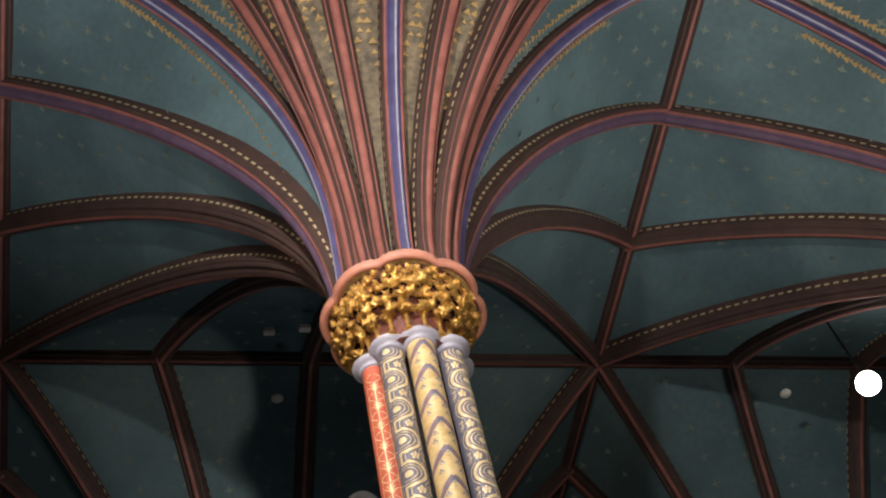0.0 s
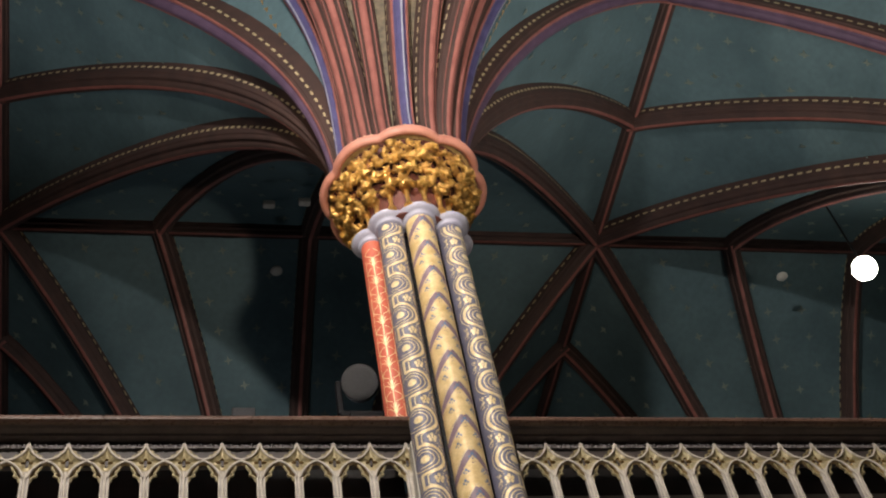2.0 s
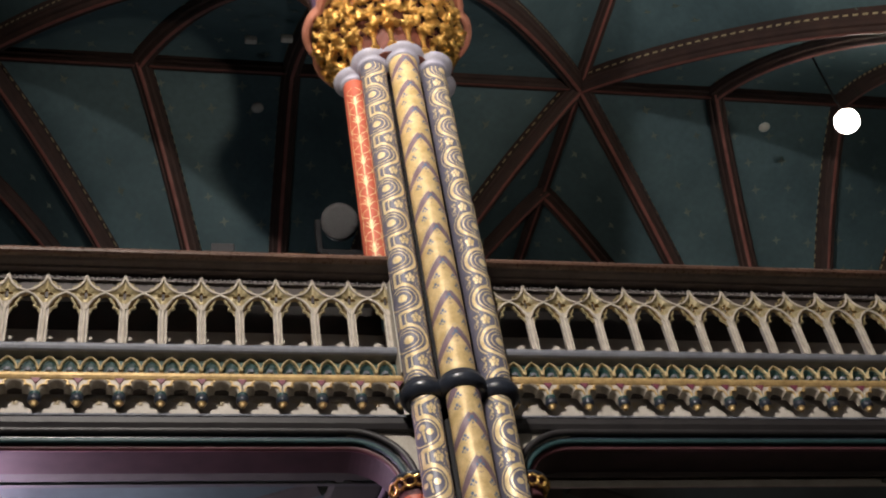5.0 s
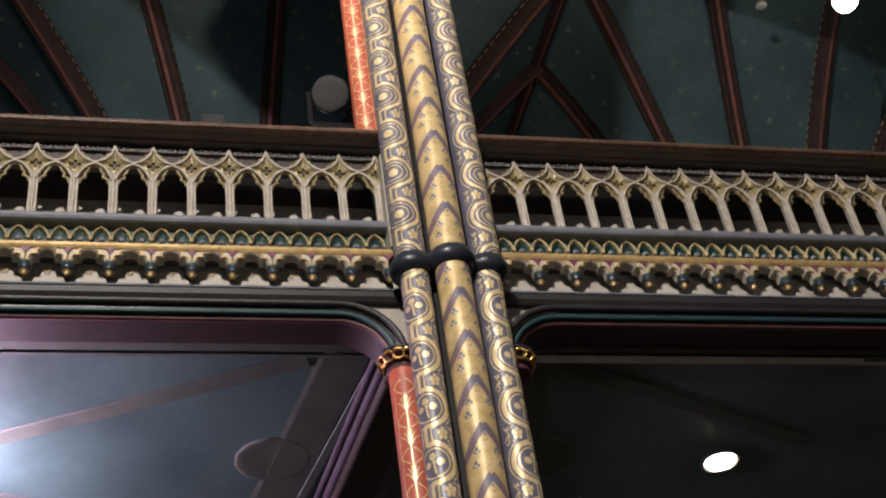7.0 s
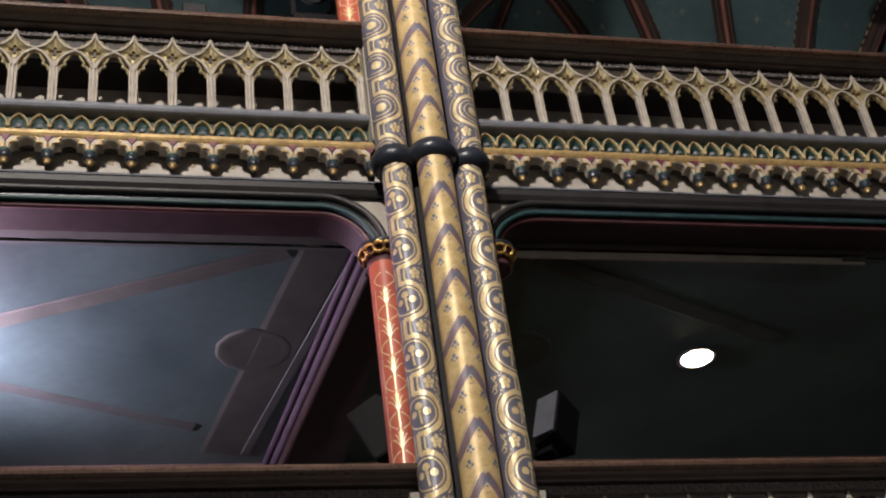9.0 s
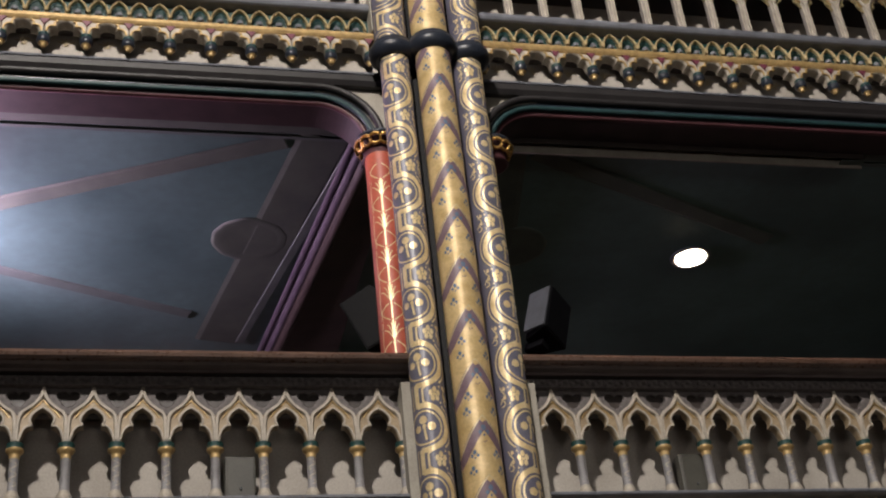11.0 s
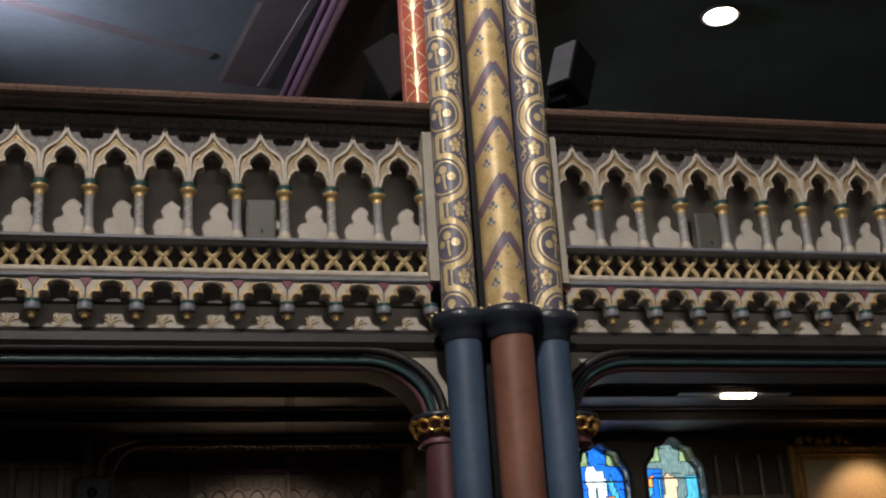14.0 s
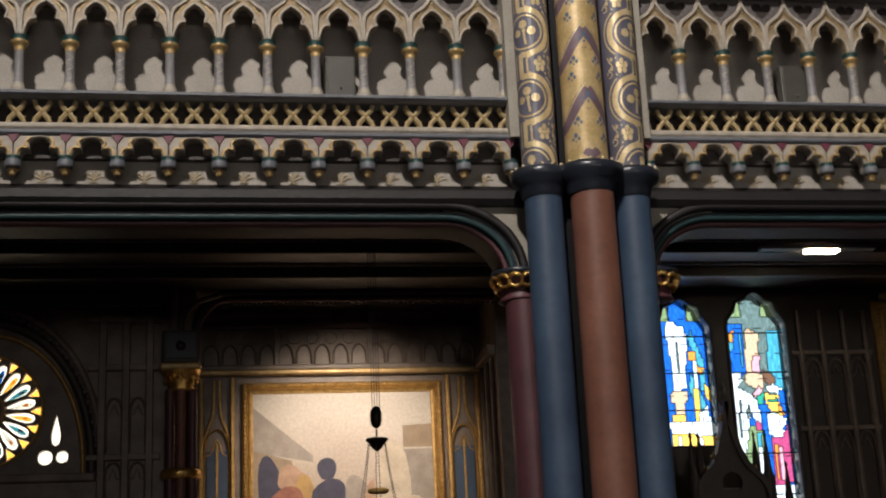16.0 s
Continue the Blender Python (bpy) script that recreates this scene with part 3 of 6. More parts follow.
def build_column(at=(0, 0, 0)):
    col = thing("clustered_column", "tall clustered column of painted and gilded shafts with gold capital", "column", "nave columns")
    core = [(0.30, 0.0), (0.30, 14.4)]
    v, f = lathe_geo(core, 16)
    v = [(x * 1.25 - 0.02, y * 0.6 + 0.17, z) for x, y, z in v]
    # black core imitates the contact shade in the gaps between shafts
    put("core", mesh_of("core", v, f, BLACK, smooth=True), col, label="core blackened to stand for shade between the shafts")
    for name, (low, middle, high) in SHAFTS:
        mid = name == "middle"
        out = {"left": -1, "right": 1}.get(name, 0)
        x, y, r = low
        lathe("shaft", [(r, 0.0), (r, Z_RING2 - 0.1)], RUST if mid else STEEL, col, (x, y, 0), 40, "rust marbled lower shaft" if mid else "steel blue lower shaft")
        for (x, y, r), z0, z1, first, leafy in ((middle, Z_RING2 + 0.04, Z_RING1 - 0.05, 4.88, True), (high, Z_RING1 + 0.06, Z_NECK, 9.60, False)):
            s = lathe("shaft", [(r, z0), (r, z1)], GOLDPAINT if mid else SLATE, col, (x, y, 0), 40, "gold painted shaft with chevrons" if mid else "slate blue shaft with gold roundels")
            if mid:
                V, F, I = chevron_ornament(r, z0, z1, first)
                put("chevrons", mesh_of("chevrons", V, F, [PLUM, MOTIF, PALE], I), s, label="plum chevrons and blue leaves")
            else:
                V, F, I = roundel_ornament(r, z0, z1, 4.745 if leafy else 9.985, out, leafy)
                put("roundels", mesh_of("roundels", V, F, GOLDLINE), s, label="gold roundels and straps")
        x, y, r = (middle[0] + high[0]) / 2, middle[1], max(middle[2], high[2])
        lathe("ring", [(r + 0.01, Z_RING1 - 0.10), (r + 0.05, Z_RING1 - 0.075), (r + 0.07, Z_RING1 - 0.03), (r + 0.06, Z_RING1 + 0.02), (r + 0.03, Z_RING1 + 0.045), (r + 0.035, Z_RING1 + 0.07), (r + 0.002, Z_RING1 + 0.09)], INK, col, (x, y, 0), 32, "blue-black shaft ring")
        x, y, r = (low[0] + middle[0]) / 2, low[1], max(low[2], middle[2])
        base = lathe("ring", [(r + 0.006, Z_RING2 - 0.16), (r + 0.02, Z_RING2 - 0.13), (r + 0.035, Z_RING2 - 0.07), (r + 0.085, Z_RING2 - 0.03), (r + 0.09, Z_RING2 + 0.03), (r + 0.05, Z_RING2 + 0.05), (r + 0.002, Z_RING2 + 0.07)], INK, col, (x, y, 0), 32, "blue-black shaft ring with gold beads")
        for k in range(18):
            a = 2 * math.pi * k / 18
            bead(base, ((r + 0.075) * math.cos(a), (r + 0.075) * math.sin(a), Z_RING2 + 0.045))
        x, y, r = high
        lathe("collar", [(r + 0.002, Z_NECK - 0.005), (r + 0.022, Z_NECK + 0.0), (r + 0.03, Z_NECK + 0.02), (r + 0.012, Z_NECK + 0.04), (r + 0.05, Z_NECK + 0.055), (r + 0.09, Z_NECK + 0.075), (r + 0.105, Z_NECK + 0.10), (r + 0.09, Z_NECK + 0.125), (r + 0.02, Z_NECK + 0.14)], LILAC, col, (x, y, 0), 32, "lilac painted neck ring")
    for xs in RESPONDS:
        y = 0.17
        face = -90 - (18 if xs[0] < 0 else -8)
        for x, z0, z1, mat in ((xs[0], 0.0, 3.85, MAROON), (xs[1], 6.42, 8.47, CORAL), (xs[2], 11.15, Z_NECK, CORAL)):
            s = lathe("respond", [(0.13, z0), (0.13, z1)], mat, col, (x, y, 0), 32, "maroon side shaft" if mat is MAROON else "coral red side shaft with gold scrolls")
            if mat is CORAL:
                V, F, I = scroll_ornament(0.13, z0, z1, face)
                put("scrolls", mesh_of("scrolls", V, F, GOLDLINE), s, label="gold scroll tracery")
        lathe("collar", [(0.132, Z_NECK - 0.005), (0.152, Z_NECK), (0.16, Z_NECK + 0.02), (0.142, Z_NECK + 0.04), (0.18, Z_NECK + 0.055), (0.22, Z_NECK + 0.075), (0.235, Z_NECK + 0.10), (0.22, Z_NECK + 0.125), (0.15, Z_NECK + 0.14)], LILAC, col, (xs[2], y, 0), 32, "lilac painted neck ring")
    # the bell of the capital, its foliage and rim
    bell = [(0.46, Z_NECK + 0.05), (0.47, 14.5), (0.52, 14.72), (0.62, 14.94), (0.76, 15.12), (0.86, 15.24)]
    v, f = lathe_geo(bell, 40)
    v = [(CAP.x + x, CAP.y + y * 0.97, z) for x, y, z in v]
    b = put("capital_bell", mesh_of("capital_bell", v, f, BELLRED, smooth=True), col, label="dark red bell of the capital")
    rnd = random.Random(5)
    for k in range(16):
        a = 2 * math.pi * (k + 0.5) / 16
        at_stem = (CAP.x + 0.515 * math.cos(a), CAP.y + 0.50 * math.sin(a), 0)
        lathe("stem", [(0.058, 14.34), (0.06, 14.37), (0.034, 14.40), (0.026, 14.48), (0.030, 14.60), (0.06, 14.68), (0.05, 14.73)], GOLD, b, at_stem, 8)
        # three tufts over each stem, spreading outwards to the rim
        for z, rr, n, size, fan_out in ((14.70, 0.60, 3, 0.072, 0.11), (14.86, 0.69, 5, 0.068, 0.16), (15.00, 0.775, 5, 0.066, 0.18), (15.11, 0.845, 5, 0.060, 0.19)):
            for q in range(n):
                e = a + fan_out * (2 * (q + 0.5) / n - 1) + rnd.uniform(-0.03, 0.03)
                g = rr + rnd.uniform(-0.035, 0.045)
                o = put("acanthus_leaf", rnd.choice(LEAVES), b, (CAP.x + g * math.cos(e), CAP.y + g * 0.97 * math.sin(e), z + rnd.uniform(-0.045, 0.045)))
                o.rotation_euler = (rnd.uniform(-0.7, 0.7), rnd.uniform(-0.7, 0.7), e + rnd.uniform(-0.6, 0.6))
                o.scale = [size * rnd.uniform(0.75, 1.25)] * 3
    V, F = [], []
    n, m = 160, 10

    def scallop(a):
        return 0.885 + 0.085 * abs(math.cos(a * 4 + 0.2)) ** 0.6
    for k in range(n):
        a = 2 * math.pi * k / n
        for j in range(m):
            w = 2 * math.pi * j / m
            rr = scallop(a) + 0.056 * math.cos(w)
            V.append((CAP.x + rr * math.cos(a), CAP.y + rr * 0.97 * math.sin(a), 15.27 + 0.075 * math.sin(w)))
    for k in range(n):
        for j in range(m):
            F.append((k * m + j, ((k + 1) % n) * m + j, ((k + 1) % n) * m + (j + 1) % m, k * m + (j + 1) % m))
    put("capital_rim", mesh_of("capital_rim", V, F, SALMON, smooth=True), col, label="salmon pink scalloped rim")
    v, f = lathe_geo([(0.90, 15.26), (0.90, 15.335), (0.78, 15.36), (0.6, 15.4)], 64)
    v = [(CAP.x + x, CAP.y + y * 0.97, z) for x, y, z in v]
    put("capital_top", mesh_of("capital_top", v, f, OCHRE, smooth=True), col, label="gilt top edge of the capital")
    for k in range(72):
        a = 2 * math.pi * k / 72
        rr = scallop(a) + 0.01
        bead(col, (CAP.x + rr * math.cos(a), CAP.y + rr * 0.97 * math.sin(a), 15.35), 1.4)
    col.location = at
    return col


def make_leaf(seed):
    """A crumpled, curled leaf of carved foliage."""
    rnd = random.Random(seed)
    bm = bmesh.new()
    bmesh.ops.create_icosphere(bm, subdivisions=3, radius=1.0)
    o = Vector((rnd.uniform(0, 50), rnd.uniform(0, 50), rnd.uniform(0, 50)))
    for v in bm.verts:
        d = v.co.normalized()
        h = noise.noise(d * 1.9 + o) * 1.1 + noise.noise(d * 4.2 + o) * 0.7
        v.co = d * max(0.18, 0.70 + h)
        v.co.x *= 0.75
    me = bpy.data.meshes.new("acanthus_leaf")
    bm.to_mesh(me)
    bm.free()
    me.materials.append(GOLD)
    me.polygons.foreach_set("use_smooth", [True] * len(me.polygons))
    return me


LEAVES = [make_leaf(k) for k in range(7)]
bm = bmesh.new()
bmesh.ops.create_icosphere(bm, subdivisions=1, radius=0.013)
BEAD = bpy.data.meshes.new("bead")
bm.to_mesh(BEAD)
bm.free()
BEAD.materials.append(PALE)


def bead(parent, at, size=1.0):
    return put("bead", BEAD, parent, at, scale=(size,) * 3)


column = build_column()

# ---- the galleries ----
UNIT = 0.35
END = 6.05


def mirror_plate(name, outer, inner, y0, y1, mats, bevel=0.012, steps=4):
    o, i = smooth_path(outer, steps), smooth_path(inner, steps)
    a, b = plate_geo(o, i, y0, y1, bevel)
    V, F, I = join([(*a, 0), (*b, 0)])
    for j in range(len(F)):
        I[j] = (0, 0, 1, 0, 1, 0)[j % 6] if len(mats) > 1 else 0
    return V, F, I


def both(path):
    return [(-x, z) for x, z in reversed(path)] + [p for p in path if p[0] > 1e-6]


# lower arcade: an ogee head with a trefoil opening, heights above the sill at 5.388
def lower_arch_mesh():
    outer = [(0, 0.862), (0.016, 0.81), (0.05, 0.755), (0.10, 0.712), (0.174, 0.668), (0.174, 0.60), (0.174, 0.54), (0.174, 0.48), (0.174, 0.445)]
    inner = [(0, 0.700), (0.036, 0.682), (0.070, 0.640), (0.075, 0.600), (0.062, 0.570), (0.090, 0.564), (0.120, 0.532), (0.137, 0.485), (0.148, 0.445)]
    V, F, I = mirror_plate("arch", outer, inner, 0.03, 0.10, [CREAM, OCHRE], 0.014)
    parts = [(V, F, 0)]
    ridge = smooth_path([(x, z - 0.006) for x, z in outer[:4]] + [(0.146, 0.668), (0.164, 0.60), (0.169, 0.45)], 5)
    parts.append((*sweep_xz(both(ridge), roll(0.016, 0.018, 6)), 1))
    lip = smooth_path([(0, 0.718)] + [(x + 0.008, z + 0.008) for x, z in inner[1:]], 4)
    parts.append((*sweep_xz(both(lip), roll(0.009, 0.026, 6)), 1))
    hood = smooth_path([(0, 0.775), (0.03, 0.742), (0.085, 0.69), (0.122, 0.635)], 4)
    parts.append((*sweep_xz(both(hood), roll(0.006, 0.026, 6)), 2))
    finial = lathe_geo([(0.004, 0.90), (0.012, 0.88), (0.018, 0.86), (0.008, 0.835)], 8, centre=(0, 0.018))
    parts.append((*finial, 1))
    W, G, J = join(parts)
    J[:len(I)] = [0] * len(I)
    return clean(mesh_of("arch", W, G, [TRACERY, CREAM, OCHRE], J))


def spandrel_mesh():
    """The dark plate in the valley between two arch heads, pierced by a trefoil."""
    outer = [(0, 0.878), (0.07, 0.878), (0.158, 0.878), (0.156, 0.80), (0.12, 0.735), (0.06, 0.695), (0, 0.66)]
    inner = [(0, 0.826), (0.026, 0.848), (0.066, 0.842), (0.078, 0.806), (0.050, 0.778), (0.034, 0.745), (0, 0.728)]
    V, F, I = mirror_plate("spandrel", outer, inner, 0.035, 0.068, [STONE], 0.008)
    return clean(mesh_of("spandrel", V, F, FRIEZE))


def baluster_mesh(k):
    prof = [(0.055, 0.0), (0.055, 0.05), (0.042, 0.06), (0.042, 0.075), (0.038, 0.085), (0.035, 0.10), (0.035, 0.33), (0.040, 0.345), (0.036, 0.355), (0.045, 0.37), (0.062, 0.385), (0.066, 0.40), (0.052, 0.41), (0.060, 0.425), (0.060, 0.445)]
    v, f = lathe_geo(prof, 14, centre=(0, 0.065))
    idx = []
    for a in range(len(prof) - 1):
        z = prof[a][1]
        idx += [0 if z < 0.085 else 1 if z < 0.33 else 3 if z > 0.40 else 2] * 14
    idx += [0, 0]
    parts = [(v, f, 0)]
    # the twisted or zigzag fillet painted on the shaft
    if k:
        path = [(0.026 * (1 if j % 2 else -1), 0.115 + 0.022 * j) for j in range(10)]
    else:
        path = [(0.028 * math.sin(j * 0.9), 0.115 + 0.0105 * j) for j in range(21)]
    S, T = wrap_strip(path, 0.011, 0.0362)
    parts.append(([(x, y + 0.065, z) for x, y, z in S], T, 4))
    W, G, J = join(parts)
    J[:len(idx)] = idx
    return mesh_of("baluster", W, G, [CREAM, SHAFT, OCHRE, GREEN, CREAM], J, True)


# upper arcade: slender posts, each with a pierced four-pointed head
def upper_head_mesh():
    top = smooth_path([(0, 0.915), (0.014, 0.842), (0.045, 0.772), (0.10, 0.712), (0.175, 0.680)], 4)
    bot = smooth_path([(0.175, 0.664), (0.14, 0.655), (0.112, 0.638), (0.108, 0.612), (0.082, 0.602), (0.066, 0.56), (0.05, 0.52), (0, 0.47)], 3)
    rim = top + bot
    rim = rim + [(-x, z) for x, z in reversed(rim[1:-1])]
    c = (0, 0.672)
    hole = []
    for x, z in rim:
        a = math.atan2(z - c[1], x)
        r = 0.020 + 0.040 * abs(math.cos(2 * a)) ** 1.5
        hole.append((r * math.cos(a), c[1] + r * math.sin(a)))
    V, F, I = [], [], []
    n = len(rim)
    for (x, z), (hx, hz) in zip(rim, hole):
        mx, mz = x * 0.90 + hx * 0.10, z * 0.90 + hz * 0.10
        V += [(x, 0.10, z), (x, 0.030, z), (x * 0.96 + hx * 0.04, 0.022, z * 0.96 + hz * 0.04), (mx, 0.022, mz), (hx * 1.25 + mx * 0.06, 0.052, (hz - c[1]) * 1.25 + c[1] + (mz - c[1]) * 0.06), (hx, 0.048, hz), (hx, 0.10, hz)]
    for k in range(n):
        j = (k + 1) % n
        for q in range(6):
            F.append((k * 7 + q, k * 7 + q + 1, j * 7 + q + 1, j * 7 + q))
            I.append((2, 0, 0, 1, 1, 2)[q])
        F.append((k * 7 + 6, k * 7, j * 7, j * 7 + 6))
        I.append(2)
    parts = [(V, F, 0)]
    parts.append((*sweep_xz(both(top), roll(0.012, 0.018, 6)), 0))
    arm = smooth_path([(0.175, 0.672), (0.11, 0.632), (0.05, 0.555), (0.012, 0.46)], 4)
    for s in (1, -1):
        parts.append((*sweep_xz([(s * x, z) for x, z in arm], roll(0.012, 0.020, 6)), 0))
        # cusp of the trefoil opening, and the frilled edge over the shoulder
        cusp = smooth_path([(s * 0.044, 0.43), (s * 0.060, 0.49), (s * 0.098, 0.512), (s * 0.088, 0.545), (s * 0.112, 0.585), (s * 0.130, 0.635)], 3)
        parts.append((*sweep_xz(cusp, roll(0.013, 0.050, 6)), 1))
        frill = smooth_path([(s * 0.030, 0.835), (s * 0.066, 0.822), (s * 0.072, 0.785), (s * 0.112, 0.768), (s * 0.120, 0.735), (s * 0.165, 0.705)], 3)
        parts.append((*sweep_xz(frill, roll(0.011, 0.056, 6)), 1))
    W, G, J = join(parts)
    J[:len(I)] = I
    return clean(mesh_of("head", W, G, [CREAM, OLIVE, OCHRE], J))


def upper_post_mesh():
    prof = [(0.058, 0.0), (0.058, 0.03), (0.045, 0.045)]
    parts = [(*lathe_geo(prof, 12, centre=(0, 0.06)), 2)]
    parts.append((*box_geo(-0.034, 0.034, 0.035, 0.10, 0.03, 0.56, 0.012), 1))
    parts.append((*lathe_geo([(0.016, 0.03), (0.016, 0.52)], 8, centre=(0, 0.028)), 0))
    for s in (-1, 1):
        parts.append((*lathe_geo([(0.010, 0.03), (0.010, 0.56)], 6, centre=(s * 0.031, 0.036)), 0))
    W, G, J = join(parts)
    return mesh_of("post", W, G, [CREAM, POSTGREY, SLATEMOULD], J)


def cross_mesh():
    """One X of the pierced band under the sill, 0.175 wide."""
    parts = []
    for s in (1, -1):
        up = smooth_path([(0.0, 0.086), (s * 0.024, 0.112), (s * 0.044, 0.138), (s * 0.054, 0.168)], 3)
        dn = smooth_path([(0.0, 0.086), (s * 0.024, 0.060), (s * 0.044, 0.034), (s * 0.054, 0.004)], 3)
        for p in (up, dn):
            parts.append((*sweep_xz(p, [(-0.016, 0.06), (-0.016, 0.02), (0, 0.008), (0.016, 0.02), (0.016, 0.06)]), 0))
            parts.append((*sweep_xz([(s * 0.048, 0.135), (s * 0.062, 0.118)], roll(0.006, 0.03, 5)), 1))
        parts.append((*sweep_xz([(s * 0.048, 0.037), (s * 0.062, 0.054)], roll(0.006, 0.03, 5)), 1))
    parts.append((*lathe_geo([(0.004, 0.072), (0.016, 0.086), (0.004, 0.10)], 6, centre=(0, 0.016)), 1))
    W, G, J = join(parts)
    return clean(mesh_of("cross", W, G, [YELLOW, OCHRE], J))


def small_arch_mesh():
    """One small gilt pointed arch of the upper band, 0.175 wide."""
    arc = smooth_path([(0, 0.150), (0.03, 0.130), (0.062, 0.085), (0.076, 0.04), (0.08, 0.0)], 4)
    parts = [(*sweep_xz(both(arc), [(-0.009, 0.06), (-0.009, 0.016), (0, 0.006), (0.009, 0.016), (0.009, 0.06)]), 0)]
    for s in (1, -1):
        foil = smooth_path([(s * 0.066, 0.055), (s * 0.040, 0.062), (s * 0.032, 0.088), (0, 0.112)], 3)
        parts.append((*sweep_xz(foil, roll(0.006, 0.035, 5)), 1))
    parts.append((*lathe_geo([(0.03, 0.0), (0.034, 0.03), (0.004, 0.055)], 7, centre=(0, 0.05)), 2))
    W, G, J = join(parts)
    return clean(mesh_of("small_arch", W, G, [YELLOW, GREEN, SLATEMOULD], J))


def corbel_arch_mesh(rise, cream):
    """A trefoil arch hanging between two corbels."""
    outer = [(0, rise), (0.05, rise), (0.09, rise), (0.12, rise), (0.145, rise), (0.16, rise), (0.174, rise * 0.9), (0.174, rise * 0.5), (0.174, 0.0)]
    inner = [(0, rise * 0.90), (0.045, rise * 0.84), (0.072, rise * 0.66), (0.062, rise * 0.50), (0.095, rise * 0.50), (0.122, rise * 0.40), (0.132, rise * 0.22), (0.136, rise * 0.08), (0.14, 0.0)]
    V, F, I = mirror_plate("corbel_arch", outer, inner, 0.0, 0.11, [cream], 0.016)
    parts = [(V, F, 0)]
    lip = smooth_path([(x + 0.02, z + 0.012) for x, z in inner[1:8]], 3)
    for s in (1, -1):
        parts.append((*sweep_xz([(s * x, z) for x, z in lip], roll(0.010, -0.004, 6)), 1))
    W, G, J = join(parts)
    return clean(mesh_of("corbel_arch", W, G, [cream, OCHRE], J))


def wedge_mesh():
    """The dark red triangle between two hanging arches."""
    V = [(-0.042, -0.006, 0.0), (0.042, -0.006, 0.0), (0, -0.006, -0.062), (-0.042, 0.04, 0.0), (0.042, 0.04, 0.0), (0, 0.04, -0.062)]
    return clean(mesh_of("wedge", V, [(0, 1, 2), (5, 4, 3), (0, 3, 4, 1), (1, 4, 5, 2), (2, 5, 3, 0)], WINE))


def corbel_mesh(dark):
    prof = [(0.008, -0.098), (0.026, -0.092), (0.032, -0.076), (0.026, -0.062), (0.052, -0.055), (0.066, -0.035), (0.068, -0.015), (0.066, -0.008), (0.066, 0.012), (0.056, 0.02), (0.060, 0.03), (0.060, 0.042), (0.035, 0.05)]
    v, f = lathe_geo([(r * 0.84, z) for r, z in prof], 14, centre=(0, 0.04))
    idx = []
    for a in range(len(prof) - 1):
        z = prof[a][1]
        idx += [2 if z < -0.058 else 0 if z < -0.036 else 1 if z < 0.012 else 3] * 14
    return mesh_of("corbel", v, f, [dark, SLATEMOULD if dark is not INK else INK, OCHRE, GREEN], idx + [0, 0], True)


def palmette_mesh():
    """A small painted palmette of five petals on the panel under the corbels."""
    A = []
    for k, a in enumerate((-58, -30, 0, 30, 58)):
        d = radians(90 - a)
        p = smooth_path([(0, 0), (0.03 * math.cos(d) * 0.6, 0.035 * math.sin(d)), (0.07 * math.cos(d), 0.072 * math.sin(d)), (0.085 * math.cos(d), 0.066 * math.sin(d) - 0.004)], 3)
        A.append((*sweep_xz(p, [(-0.008, 0.0), (0, -0.004), (0.008, 0.0)]), 0))
    A.append((*sweep_xz([(-0.03, -0.006), (0.03, -0.006)], [(-0.006, 0.0), (0, -0.004), (0.006, 0.0)]), 0))
    W, G, J = join(A)
    return mesh_of("palmette", W, G, PALMPAINT)


def sheet(pts):
    """A strip of a given (y, z) outline between two x positions."""
    def make(x0, x1):
        V = [(x, y, z) for x in (x0, x1) for y, z in pts]
        n = len(pts)
        F = [(k, (k + 1) % n, n + (k + 1) % n, n + k) for k in range(n)] + [tuple(range(n - 1, -1, -1)), tuple(range(n, 2 * n))]
        return V, F
    return make


def run(name, pts, x0, x1, mat, parent, label=""):
    """A moulding of the section pts (y, z) from x0 to x1."""
    V, F = sheet(pts)(min(x0, x1), max(x0, x1))
    return put(name, clean(mesh_of(name, V, F, mat)), parent, label=label)


def moulded(y, z0, z1, d, back=0.3):
    """A rounded moulding that stands d proud of y."""
    h = z1 - z0
    return [(back, z0), (y, z0), (y - d * 0.6, z0 + h * 0.12), (y - d, z0 + h * 0.4), (y - d, z0 + h * 0.7), (y - d * 0.7, z0 + h * 0.92), (y - d * 0.3, z1), (back, z1)]


SPANDREL = spandrel_mesh()
ARCH_LOW, BAL_A, BAL_B = lower_arch_mesh(), baluster_mesh(0), baluster_mesh(1)
HEAD_UP, POST_UP = upper_head_mesh(), upper_post_mesh()
CROSS, SMALL = cross_mesh(), small_arch_mesh()
CORB_ARCH_LOW, CORB_ARCH_UP = corbel_arch_mesh(0.21, CREAM), corbel_arch_mesh(0.165, CREAM)
WEDGE, CORBEL_LOW, CORBEL_UP, PALM = wedge_mesh(), corbel_mesh(DARKWOOD), corbel_mesh(INK), palmette_mesh()
Y = 0.115


